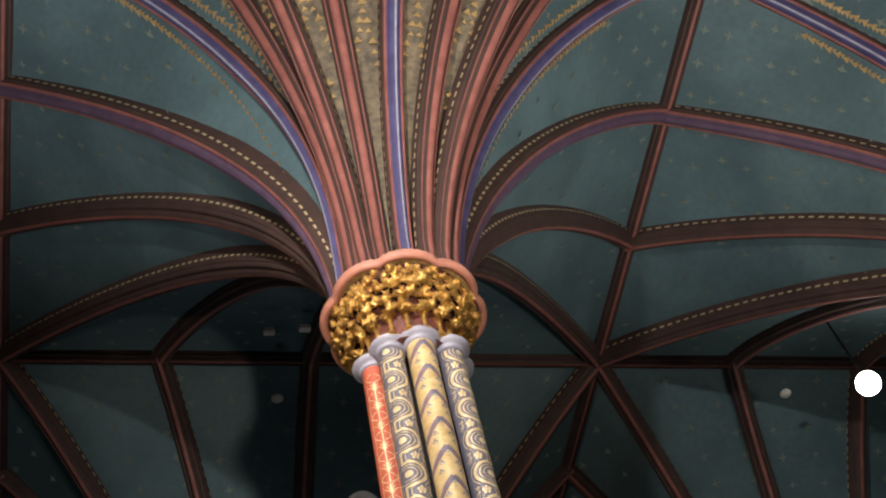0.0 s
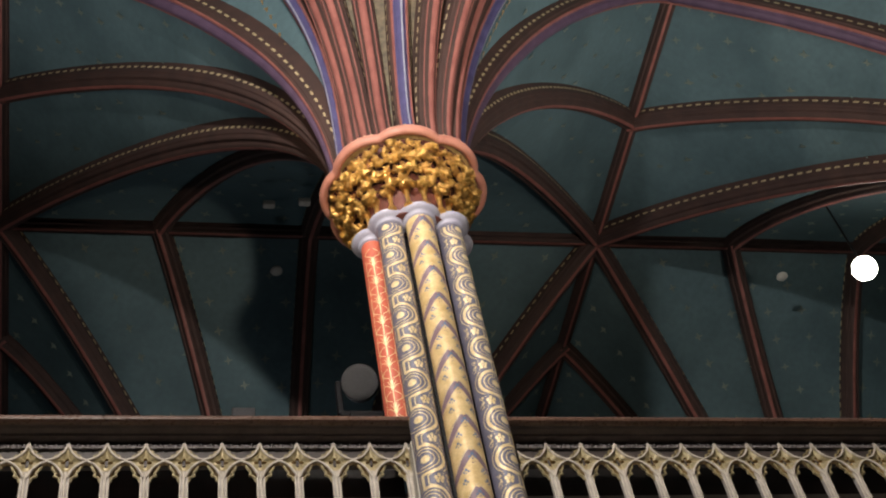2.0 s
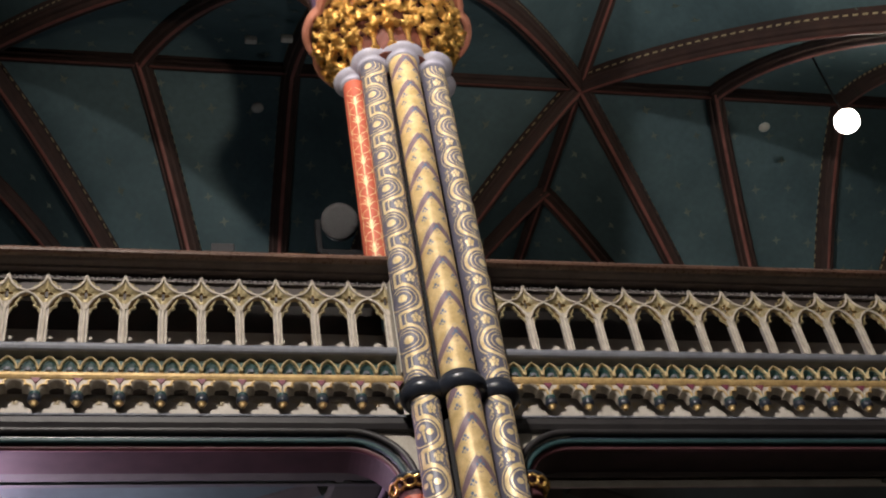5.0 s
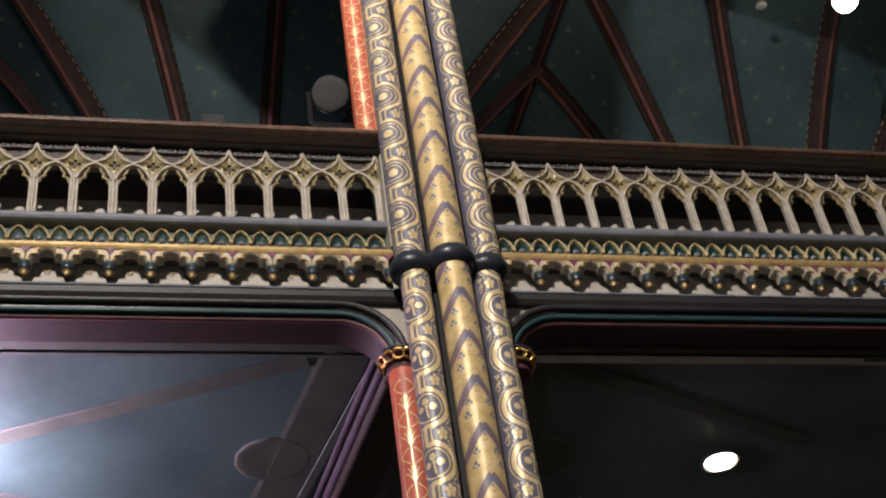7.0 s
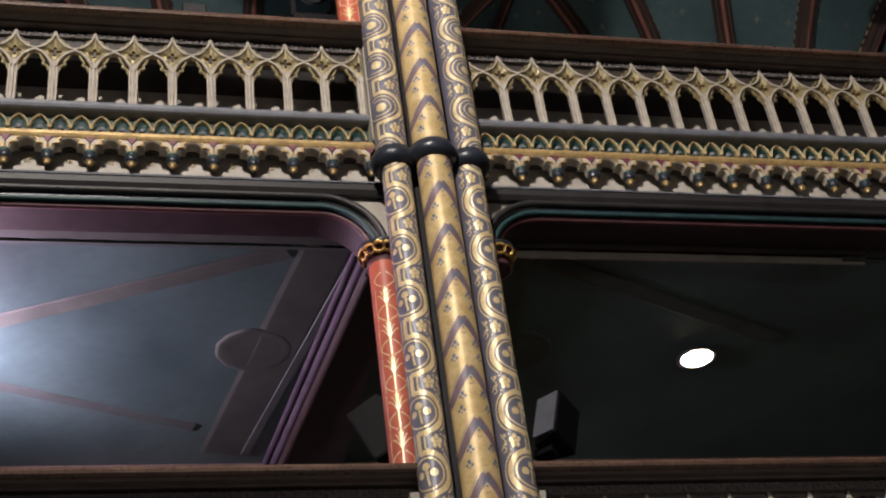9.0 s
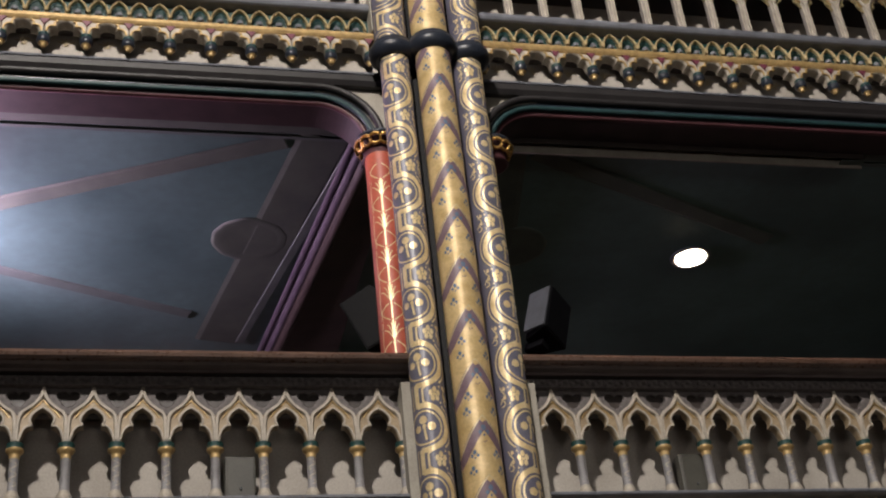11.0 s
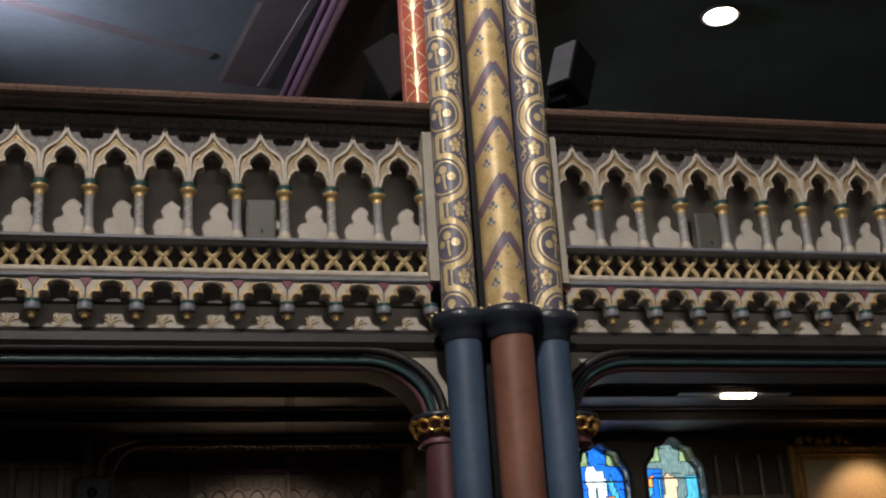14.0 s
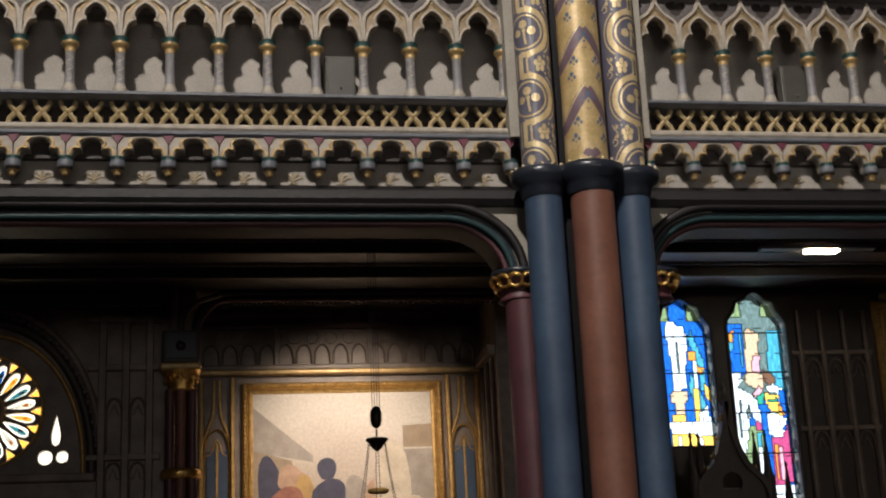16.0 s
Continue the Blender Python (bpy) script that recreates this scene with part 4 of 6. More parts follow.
def handrail(g, s, x0, top, frieze0, frieze1, fy=0.085):
    rail = [(0.42, top - 0.07), (-0.085, top - 0.07), (-0.115, top - 0.058), (-0.125, top - 0.035), (-0.115, top - 0.01), (-0.09, top), (0.42, top)]
    run("handrail", rail, s * x0, s * END, RAILWOOD, g, "polished reddish wooden handrail")
    cove = [(0.3, top - 0.10), (0.06, top - 0.10), (0.045, top - 0.085), (-0.02, top - 0.08), (-0.05, top - 0.07), (0.3, top - 0.07)]
    run("cove", cove, s * (x0 + 0.03), s * END, COVE, g, "dark coved moulding under the rail")
    fr = run("frieze", [(0.25, frieze0), (fy, frieze0), (fy, frieze1), (0.25, frieze1)], s * (x0 + 0.05), s * END, FRIEZE, g, "dark carved frieze")
    V, F = [], []
    x = x0 + 0.08
    k = 0
    while x < END - 0.05:
        z = (frieze0 + frieze1) / 2 + 0.012 * (1 if k % 2 else -1)
        a, b = lathe_geo([(0.022, -0.004), (0.024, 0.004), (0.012, 0.012), (0.004, 0.014)], 6, turn=k * 0.7)
        o = len(V)
        V += [(s * x + px, fy - pz, z + py * 1.1) for px, py, pz in a]
        F += [tuple(q + o for q in h) for h in b]
        x += 0.047
        k += 1
    tagged(put("frieze_carving", clean(mesh_of("frieze_carving", V, F, FRIEZE)), fr), kind="stuff")


def build_gallery(s, upper):
    words = "upper" if upper else "middle"
    g = thing("balustrade", "gilded %s balustrade over a row of hanging corbels" % ("cusped openwork" if upper else "trefoil arcaded"), "balustrade", "gallery fronts")
    if upper:
        sill, top, x0 = 10.165, 11.188, 0.37
        handrail(g, s, x0, top, 11.02, 11.07, 0.15)
        # carried down behind the valleys to block light and darken the gaps
        run("backing_board", [(0.24, 10.82), (0.19, 10.82), (0.19, 11.03), (0.24, 11.03)], s * 0.48, s * END, DARKWOOD, g, "dark board behind the cusps, extended to block light")
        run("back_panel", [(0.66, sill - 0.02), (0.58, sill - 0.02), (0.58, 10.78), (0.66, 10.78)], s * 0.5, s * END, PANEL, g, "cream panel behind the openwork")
        # added dark sheet in place of the shade over the panel
        run("upper_board", [(0.66, 10.78), (0.57, 10.78), (0.57, 11.45), (0.66, 11.45)], s * 0.5, s * END, DARKWOOD, g, "dark board standing in for shade above the cream panel")
        n = int((END - 0.55) / UNIT) + 1
        for k in range(n):
            x = s * (0.525 + UNIT * k)
            put("head", HEAD_UP, g, (x, Y, sill))
            put("post", POST_UP, g, (x, Y, sill))
            put("corbel", CORBEL_UP, g, (x, 0.06, 9.535))
            put("wedge", WEDGE, g, (x, 0.072, 9.734))
            put("corbel_arch", CORB_ARCH_UP, g, (x + s * UNIT / 2, 0.08, 9.572))
            put("palmette", PALM, g, (x + s * UNIT / 2, 0.275, 9.62))
        for k in range(int((END - 0.55) / 0.175)):
            put("small_arch", SMALL, g, (s * (0.525 + 0.0875 + 0.175 * k), 0.125, 9.895))
        run("sill", moulded(0.10, 10.075, sill, 0.035, 0.6), s * 0.40, s * END, SLATEMOULD, g, "blue-grey moulded sill")
        run("band_backing", [(0.3, 9.80), (0.19, 9.80), (0.19, 10.06), (0.3, 10.06)], s * 0.42, s * END, GREEN, g, "dark green band behind the small arches")
        run("gilt_string", moulded(0.10, 9.735, 9.818, 0.035), s * 0.40, s * END, OCHRE, g, "gilt string moulding")
        # added dark strip imitates the arches' shade on the cream panel
        run("shadow_board", [(0.26, 9.715), (0.20, 9.715), (0.20, 9.80), (0.26, 9.80)], s * 0.42, s * END, DARKWOOD, g, "dark board standing in for shade behind the hanging arches")
        run("soffit_panel", [(0.42, 9.46), (0.28, 9.46), (0.28, 9.82), (0.42, 9.82)], s * 0.42, s * END, PANEL, g, "cream panel behind the corbels")
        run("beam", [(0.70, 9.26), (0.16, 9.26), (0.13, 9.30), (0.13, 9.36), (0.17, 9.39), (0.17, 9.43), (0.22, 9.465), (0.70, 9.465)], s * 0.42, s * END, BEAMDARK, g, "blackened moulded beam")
        run("end_post", [(0.30, 9.80), (0.02, 9.80), (0.02, 10.98), (0.30, 10.98)], s * 0.42, s * 0.50, STONE, g, "grey end post against the column")
        run("beam_line", [(0.3, 9.395), (0.155, 9.395), (0.15, 9.405), (0.155, 9.418), (0.3, 9.418)], s * 0.42, s * END, SLATEMOULD, g)
    else:
        sill, top, x0 = 5.388, 6.458, 0.31
        handrail(g, s, x0, top, 6.265, 6.335)
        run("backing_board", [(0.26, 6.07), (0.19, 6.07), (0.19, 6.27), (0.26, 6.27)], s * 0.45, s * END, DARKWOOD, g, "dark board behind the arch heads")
        run("back_panel", [(0.58, sill - 0.02), (0.50, sill - 0.02), (0.50, 6.35), (0.58, 6.35)], s * 0.45, s * END, PANEL, g, "cream panel behind the arcade")
        n = int((END - 0.55) / UNIT) + 1
        for k in range(n):
            xb = s * (0.52 + UNIT * k)
            xa = s * (0.695 + UNIT * k)
            put("arch", ARCH_LOW, g, (xa, Y, sill))
            put("spandrel", SPANDREL, g, (xb, Y, sill))
            put("baluster", BAL_B if k % 3 == 1 else BAL_A, g, (xb, Y, sill))
            put("corbel", CORBEL_LOW, g, (xb, 0.06, 4.855))
            put("wedge", WEDGE, g, (xb, 0.075, 5.052))
            put("corbel_arch", CORB_ARCH_LOW, g, (xa, 0.08, 4.845))
            put("palmette", PALM, g, (xa, 0.275, 4.78))
        for k in range(int((END - 0.55) / 0.175) + 1):
            put("cross", CROSS, g, (s * (0.52 + 0.175 * k), 0.125, 5.164))
        run("sill", moulded(0.10, 5.336, sill, 0.05, 0.52), s * 0.36, s * END, SLATEMOULD, g, "blue-grey moulded sill")
        run("band_backing", [(0.4, 5.12), (0.26, 5.12), (0.26, 5.34), (0.4, 5.34)], s * 0.40, s * END, DARKWOOD, g, "dark back of the pierced band")
        run("band_base", moulded(0.13, 5.098, 5.160, 0.035), s * 0.40, s * END, CREAM, g, "cream base moulding of the band")
        run("string", moulded(0.10, 5.045, 5.096, 0.04), s * 0.37, s * END, SLATEMOULD, g, "blue-grey string moulding")
        # shade under the string, put in as a dark strip behind the trefoils
        run("shadow_board", [(0.26, 4.925), (0.20, 4.925), (0.20, 5.055), (0.26, 5.055)], s * 0.42, s * END, DARKWOOD, g, "dark board standing in for shade behind the hanging arches")
        run("soffit_panel", [(0.42, 4.73), (0.28, 4.73), (0.28, 5.06), (0.42, 5.06)], s * 0.42, s * END, PANEL, g, "cream panel behind the corbels")
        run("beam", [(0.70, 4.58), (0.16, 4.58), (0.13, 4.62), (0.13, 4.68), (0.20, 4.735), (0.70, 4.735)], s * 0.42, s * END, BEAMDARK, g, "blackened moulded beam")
        run("end_post", [(0.30, 5.06), (0.02, 5.06), (0.02, 6.27), (0.30, 6.27)], s * 0.42, s * 0.53, STONE, g, "grey end post against the column")
    return g


for s in (-1, 1):
    for upper in (True, False):
        build_gallery(s, upper)


# ---- the flat arches under the galleries ----


def flat_arch(s, spring, flat, x_in, x_out, tag):
    g = thing("flat_arch", "dark moulded basket arch under the gallery front", "arch", "gallery arches")
    r = flat - spring
    w = x_out - x_in
    corner = [(x_in + w * (1 - math.cos(t)), spring + r * math.sin(t)) for t in np.linspace(0, math.pi / 2, 16)]
    path = corner + [(x_out + (END - x_out) * k / 6, flat) for k in range(1, 7)]
    path = [(s * x, z) for x, z in path]
    side = 1 if s > 0 else -1

    def tube(name, off, rad, y, mat, label=""):
        V, F = sweep_xz(path, [(side * (off + rad * math.cos(a)), y + rad * math.sin(a)) for a in np.linspace(0, 2 * math.pi, 9)[:-1]])
        put(name, mesh_of(name, V, F, mat, smooth=True), g, label=label)
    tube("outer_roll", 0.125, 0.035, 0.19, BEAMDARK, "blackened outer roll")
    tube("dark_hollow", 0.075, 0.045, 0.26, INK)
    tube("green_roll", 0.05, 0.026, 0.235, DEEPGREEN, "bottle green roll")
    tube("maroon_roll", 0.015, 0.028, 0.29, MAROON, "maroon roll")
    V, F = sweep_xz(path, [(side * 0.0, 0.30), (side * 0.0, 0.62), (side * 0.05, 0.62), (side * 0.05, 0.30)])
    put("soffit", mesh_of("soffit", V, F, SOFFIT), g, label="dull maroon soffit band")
    # spandrel
    top = flat + 0.16
    V, F = [], []
    for x, z in [(a - 0.045, b + 0.06) for a, b in corner] + [(x_out, flat + 0.06)]:
        V += [(s * x, 0.22, z), (s * x, 0.22, top + 0.02), (s * x, 0.42, z), (s * x, 0.42, top + 0.02)]
    for k in range(len(corner)):
        a = 4 * k
        F += [(a, a + 1, a + 5, a + 4), (a + 2, a + 6, a + 7, a + 3), (a, a + 4, a + 6, a + 2), (a + 1, a + 3, a + 7, a + 5)]
    o = len(V)
    V += [(s * 0.36, y, z) for y in (0.22, 0.42) for z in (spring, top + 0.02)]
    F += [(o, o + 1, 1, 0), (o + 2, 2, 3, o + 3)]
    put("spandrel", clean(mesh_of("spandrel", V, F, STONE)), g, label="grey painted spandrel")
    # capital of the side shaft
    cx = s * (x_in - 0.085)
    cap = thing("shaft_capital", "small gilded foliage capital with a dark abacus", "capital", "side shaft capitals")
    lathe("abacus", [(0.17, spring - 0.055), (0.205, spring - 0.045), (0.205, spring - 0.015), (0.175, spring - 0.005)], INK, cap, (cx, 0.2, 0), 24, "dark abacus")
    lathe("bell", [(0.135, spring - 0.235), (0.16, spring - 0.225), (0.14, spring - 0.205), (0.145, spring - 0.13), (0.175, spring - 0.055)], MAROON, cap, (cx, 0.2, 0), 24)
    rnd = random.Random(3)
    for k in range(13):
        a = 2 * math.pi * k / 13
        ring = [(0.185 + 0.020 * math.sin(t), 0.055 * math.cos(t), 0.042 * math.sin(t)) for t in np.linspace(0, 2 * math.pi, 9)]
        v, f = [], []
        c, q = math.cos(a), math.sin(a)
        for j, (rr, tt, zz) in enumerate(ring):
            for w8 in range(5):
                h = 2 * math.pi * w8 / 5
                e = 0.017
                r2, z2 = rr + e * math.cos(h), zz + e * math.sin(h)
                v.append((c * r2 - q * tt, q * r2 + c * tt, z2))
        for j in range(len(ring) - 1):
            for w8 in range(5):
                f.append((j * 5 + w8, j * 5 + (w8 + 1) % 5, (j + 1) * 5 + (w8 + 1) % 5, (j + 1) * 5 + w8))
        put("leaf_loop", mesh_of("leaf_loop", v, f, GOLD, smooth=True), cap, (cx, 0.2, spring - 0.105))
    return g


for s in (-1, 1):
    flat_arch(s, 4.09, 4.46, 0.575, 1.02, "low")
    flat_arch(s, 8.70, 9.13, 0.575, 1.02, "mid")

# ---- the middle gallery ----


def strip_on_ceiling(name, pts, width, z, mat, parent, thick=0.03):
    """A flat painted moulding across a ceiling between plan points."""
    a, b = Vector(pts[0]), Vector(pts[1])
    d = (b - a).normalized()
    n = Vector((-d.y, d.x)) * width / 2
    V = []
    for p in (a - n, b - n, b + n, a + n):
        V.append((p.x, p.y, z))
    for p in (a - n * 0.8, b - n * 0.8, b + n * 0.8, a + n * 0.8):
        V.append((p.x, p.y, z - thick))
    F = [(4, 5, 6, 7), (0, 1, 5, 4), (1, 2, 6, 5), (2, 3, 7, 6), (3, 0, 4, 7), (3, 2, 1, 0)]
    return put(name, clean(mesh_of(name, V, F, mat)), parent)


BAND = material("brown_ceiling_band_paint", (0.105, 0.130, 0.105), 0.65, 0, (0.07, 0.09, 0.075), 3)
TAN = material("tan_ceiling_fillet_paint", (0.125, 0.160, 0.145), 0.6, 0, (0.09, 0.115, 0.105), 3)
VIOLET = material("violet_beam_moulding_paint", (0.13, 0.11, 0.14), 0.5, 0, (0.08, 0.065, 0.09), 5)


def ceiling_frame(sign):
    c = thing("ceiling_panel", "teal ceiling panel framed by brown painted bands", "ceiling panel", "gallery ceiling panels", "structure")
    z = 9.20
    strip_on_ceiling("band", ((sign * 0.55, 0.62), (sign * 6, 0.62)), 0.40, z, BAND, c)
    strip_on_ceiling("fillet", ((sign * 0.62, 0.86), (sign * 6, 0.86)), 0.05, z - 0.002, TAN, c, 0.02)
    strip_on_ceiling("band", ((sign * 0.83, 0.83), (sign * 1.55, 4.75)), 0.52, z - 0.004, BAND, c, 0.012)
    strip_on_ceiling("fillet", ((sign * 0.55, 0.90), (sign * 1.30, 4.75)), 0.10, z - 0.008, TAN, c, 0.02)
    strip_on_ceiling("band", ((sign * 1.2, 0.93), (sign * 4.2, 2.30)), 0.22, z - 0.006, BAND, c, 0.012)
    if sign < 0:
        strip_on_ceiling("band", ((sign * 1.9, 4.15), (sign * 4.2, 3.15)), 0.16, z - 0.006, TAN, c, 0.012)
    lathe("rosette", [(0.02, -0.014), (0.25, -0.013), (0.29, -0.018), (0.35, -0.018), (0.38, -0.014), (0.385, 0.0)], BAND, c, (sign * 1.37, 2.6, z), 36, "brown ceiling rosette", 12, 0.03)
    return c


for s in (-1, 1):
    ceiling_frame(s)

beam = thing("cross_beam", "dark moulded cross beam with violet rolls under the gallery ceiling", "beam", "", "structure")
for y0, y1 in ((0.45, 5.0),):
    for dx, dz, r, mat in ((-0.02, 0.10, 0.05, VIOLET), (0.05, 0.02, 0.04, DARKWOOD), (-0.09, 0.18, 0.035, VIOLET)):
        n = 10
        V, F = [], []
        for y, x in ((y0, -0.46), (y1, -0.98)):
            for k in range(n):
                a = 2 * math.pi * k / n
                V.append((x + dx + r * math.cos(a), y, 8.95 + dz + r * math.sin(a)))
        F = [(k, (k + 1) % n, n + (k + 1) % n, n + k) for k in range(n)]
        put("roll", mesh_of("roll", V, F, mat, smooth=True), beam)
    V = [(-0.45, y0, 8.97), (-0.2, y0, 8.97), (-0.2, y0, 9.2), (-0.55, y0, 9.2), (-0.97, y1, 8.97), (-0.2, y1, 8.97), (-0.2, y1, 9.2), (-1.07, y1, 9.2)]
    put("body", clean(mesh_of("body", V, [(0, 1, 5, 4), (1, 2, 6, 5), (2, 3, 7, 6), (3, 0, 4, 7), (0, 3, 2, 1), (4, 5, 6, 7)], DARKWOOD)), beam)

GLOWWARM = glowing("lit_lamp_glass", (1.0, 0.86, 0.62), 40)
down = thing("ceiling_downlight", "round recessed ceiling lamp, lit warm white", "ceiling lamp")
lathe("trim_ring", [(0.20, 0.0), (0.225, -0.012), (0.225, -0.028), (0.19, -0.035), (0.185, -0.02)], LIGHTGREY, down, (3.45, 2.68, 9.198), 28)
lathe("bulb", [(0.02, -0.045), (0.12, -0.04), (0.165, -0.025), (0.18, 0.0)], GLOWWARM, down, (3.45, 2.68, 9.19), 28, "glowing lamp glass")

tray = thing("cable_tray", "long shallow metal tray fixed along the gallery ceiling", "tray")
for dims, mat in (((0.86, 4.50, 0.715, 0.735, 9.03, 9.165), STONE), ((0.86, 4.50, 0.625, 0.64, 9.08, 9.165), DARKWOOD), ((4.25, 4.50, 0.641, 0.714, 9.06, 9.07), TAN), ((0.86, 4.25, 0.645, 0.71, 9.15, 9.165), BLACK)):
    box("tray_side", dims, mat, tray, 0.002)


def wedge_speaker(x, y, z, lean, turn, face, label):
    sp = thing("loudspeaker", label, "loudspeaker", "gallery loudspeakers")
    V = [(-0.15, -0.11, 0), (0.15, -0.11, 0), (0.10, 0.12, 0), (-0.10, 0.12, 0)]
    V += [(a, b, 0.52) for a, b, _ in V]
    me = clean(mesh_of("cabinet", V, [(3, 2, 1, 0), (4, 5, 6, 7), (0, 1, 5, 4), (1, 2, 6, 5), (2, 3, 7, 6), (3, 0, 4, 7)], BLACK))
    put("cabinet", me, sp)
    g = box("grille", (-0.14, 0.14, -0.122, -0.112, 0.01, 0.51), BLACK, sp, 0.004)
    box("side_plate", (-0.012, 0.012, -0.105, 0.10, 0.02, 0.50), face, sp, 0.003, at=(-0.155 if turn > 0 else 0.155, 0, 0))
    box("bracket", (-0.05, 0.05, -0.02, 0.16, -0.07, 0.02), BLACK, sp, 0.004)
    sp.matrix_basis = pose(x, y, z, 0, lean, turn)
    return sp


wedge_speaker(-0.52, 0.42, 6.80, -24, -28, BLACK, "black loudspeaker leaning beside the column on the gallery")
wedge_speaker(0.80, 0.40, 6.84, 24, 40, LIGHTGREY, "black loudspeaker with a pale grey side plate")

for x in (-1.735, 1.818):
    b = thing("wall_box", "olive grey metal box standing behind the gallery arcade", "box", "boxes behind the arcade")
    box("case", (x - 0.112, x + 0.112, 0.245, 0.345, 5.39, 5.765), GREYBOX, b, 0.01)
    box("door", (x - 0.095, x + 0.095, 0.236, 0.246, 5.405, 5.745), GREYBOX, b, 0.004)
    lathe("knob", [(0.008, 0), (0.008, 0.012), (0.003, 0.014)], LIGHTGREY, b, (x, 0.226, 5.50), 10)

# ---- lights on the upper gallery ----
spot = thing("stage_light", "dark moving stage light with a round mesh front on the gallery", "stage light")
c = Vector((-0.80, 0.62, 12.44))
axis = Vector((-0.15, -0.75, -0.55)).normalized()
turn = axis.to_track_quat("Z", "Y").to_matrix().to_4x4()


def turned(name, prof, mat, label="", n=28):
    v, f = lathe_geo(prof, n)
    v = [tuple(c + turn @ Vector(q)) for q in v]
    put(name, mesh_of(name, v, f, mat, smooth=False), spot, label=label)


MESHGREY = material("grey_mesh_front", (0.016, 0.017, 0.020), 0.6, 0, (0.006, 0.006, 0.008), 60, 0.6, 180)
turned("head", [(0.10, -0.24), (0.16, -0.20), (0.19, -0.05), (0.20, 0.10), (0.20, 0.13)], BLACK)
turned("front", [(0.19, 0.125), (0.19, 0.142), (0.15, 0.15), (0.02, 0.155)], MESHGREY, "grey mesh front")
for s in (-1, 1):
    box("yoke_arm", (c.x + s * 0.24 - 0.03, c.x + s * 0.24 + 0.03, c.y - 0.05, c.y + 0.05, 11.94, 12.44), BLACK, spot, 0.012)
box("yoke_base", (c.x - 0.25, c.x + 0.25, c.y - 0.08, c.y + 0.08, 11.88, 11.96), BLACK, spot, 0.015)
box("base", (c.x - 0.17, c.x + 0.17, c.y - 0.14, c.y + 0.14, 11.60, 11.88), BLACK, spot, 0.02)
lathe("stand", [(0.03, 9.75), (0.03, 11.6)], BLACK, spot, (c.x, c.y, 0), 12)
small = thing("gallery_flood", "small grey floodlight housing behind the handrail", "floodlight")
box("housing", (-2.16, -1.92, 0.56, 0.70, 11.84, 12.02), MESHGREY, small, 0.015)
box("stem", (-2.06, -2.02, 0.60, 0.64, 9.75, 11.84), BLACK, small, 0.004)

GLOBE = glowing("lit_globe_glass", (1.0, 0.93, 0.80), 30)
gl = thing("globe_lamp", "bright round globe lamp hanging under the aisle vault", "pendant lamp")
lathe("globe", [(0.02, -0.24), (0.13, -0.205), (0.21, -0.12), (0.24, 0.0), (0.21, 0.12), (0.13, 0.205), (0.05, 0.235)], GLOBE, gl, (10.27, 5.53, 21.3), 24, "glowing glass globe")
lathe("stem", [(0.02, 0.23), (0.02, 2.4)], IRON, gl, (10.27, 5.53, 21.3), 8)
lathe("collar", [(0.07, 0.22), (0.09, 0.25), (0.05, 0.33)], IRON, gl, (10.27, 5.53, 21.3), 14)
DISC = material("off_white_cover_plate", (0.62, 0.60, 0.55), 0.6, 0, (0.5, 0.48, 0.44), 8)
for p in ((-0.88, 7.35, 23.15), (9.71, 7.19, 23.15)):
    d = lathe("cover_disc", [(0.11, 0.03), (0.12, 0.0), (0.105, -0.02), (0.02, -0.03)], DISC, None, p, 24)
    tagged(d, "off-white round cover plate under the vault", "cover plate", "vault cover plates")
for p in ((-1.14, 5.55, 22.86), (-0.48, 5.47, 22.86)):
    d = box("bracket_lamp", (-0.11, 0.11, -0.06, 0.06, -0.08, 0.05), DISC, None, 0.02, at=p)
    tagged(d, "small pale fitting fixed to the vault", "fitting", "vault fittings")

# ---- the aisle under the gallery ----
aisle = thing("aisle_wall", "dark panelled aisle wall with carved gothic tracery", "wall", "", "structure")
box("wall_left", (-6.4, -2.87, 5.0, 5.3, 0, 3.30), PANELWOOD, aisle, 0.0)
box("wall_left", (-3.95, -2.87, 5.0, 5.3, 3.30, 5.17), PANELWOOD, aisle, 0.0)
box("wall_left", (-6.4, -5.95, 5.0, 5.3, 3.30, 5.17), PANELWOOD, aisle, 0.0)
box("wall_left", (-5.95, -3.95, 5.0, 5.3, 4.86, 5.17), PANELWOOD, aisle, 0.0)
box("recess_back", (-2.9, 0.30, 6.0, 6.3, 0, 5.17), PANELWOOD, aisle, 0.0)
box("recess_side", (0.30, 0.55, 5.0, 6.3, 0, 5.17), PANELWOOD, aisle, 0.0)
box("recess_side", (-2.95, -2.87, 5.3, 6.0, 0, 5.17), PANELWOOD, aisle, 0.0)
box("wall_right", (0.55, 1.90, 5.0, 5.3, 0, 5.17), DARKWOOD, aisle, 0.0)
box("wall_right", (3.66, 7.5, 5.0, 5.3, 0, 5.17), DARKWOOD, aisle, 0.0)
box("window_apron", (1.90, 3.66, 5.0, 5.3, 0, 2.3), DARKWOOD, aisle, 0.0)


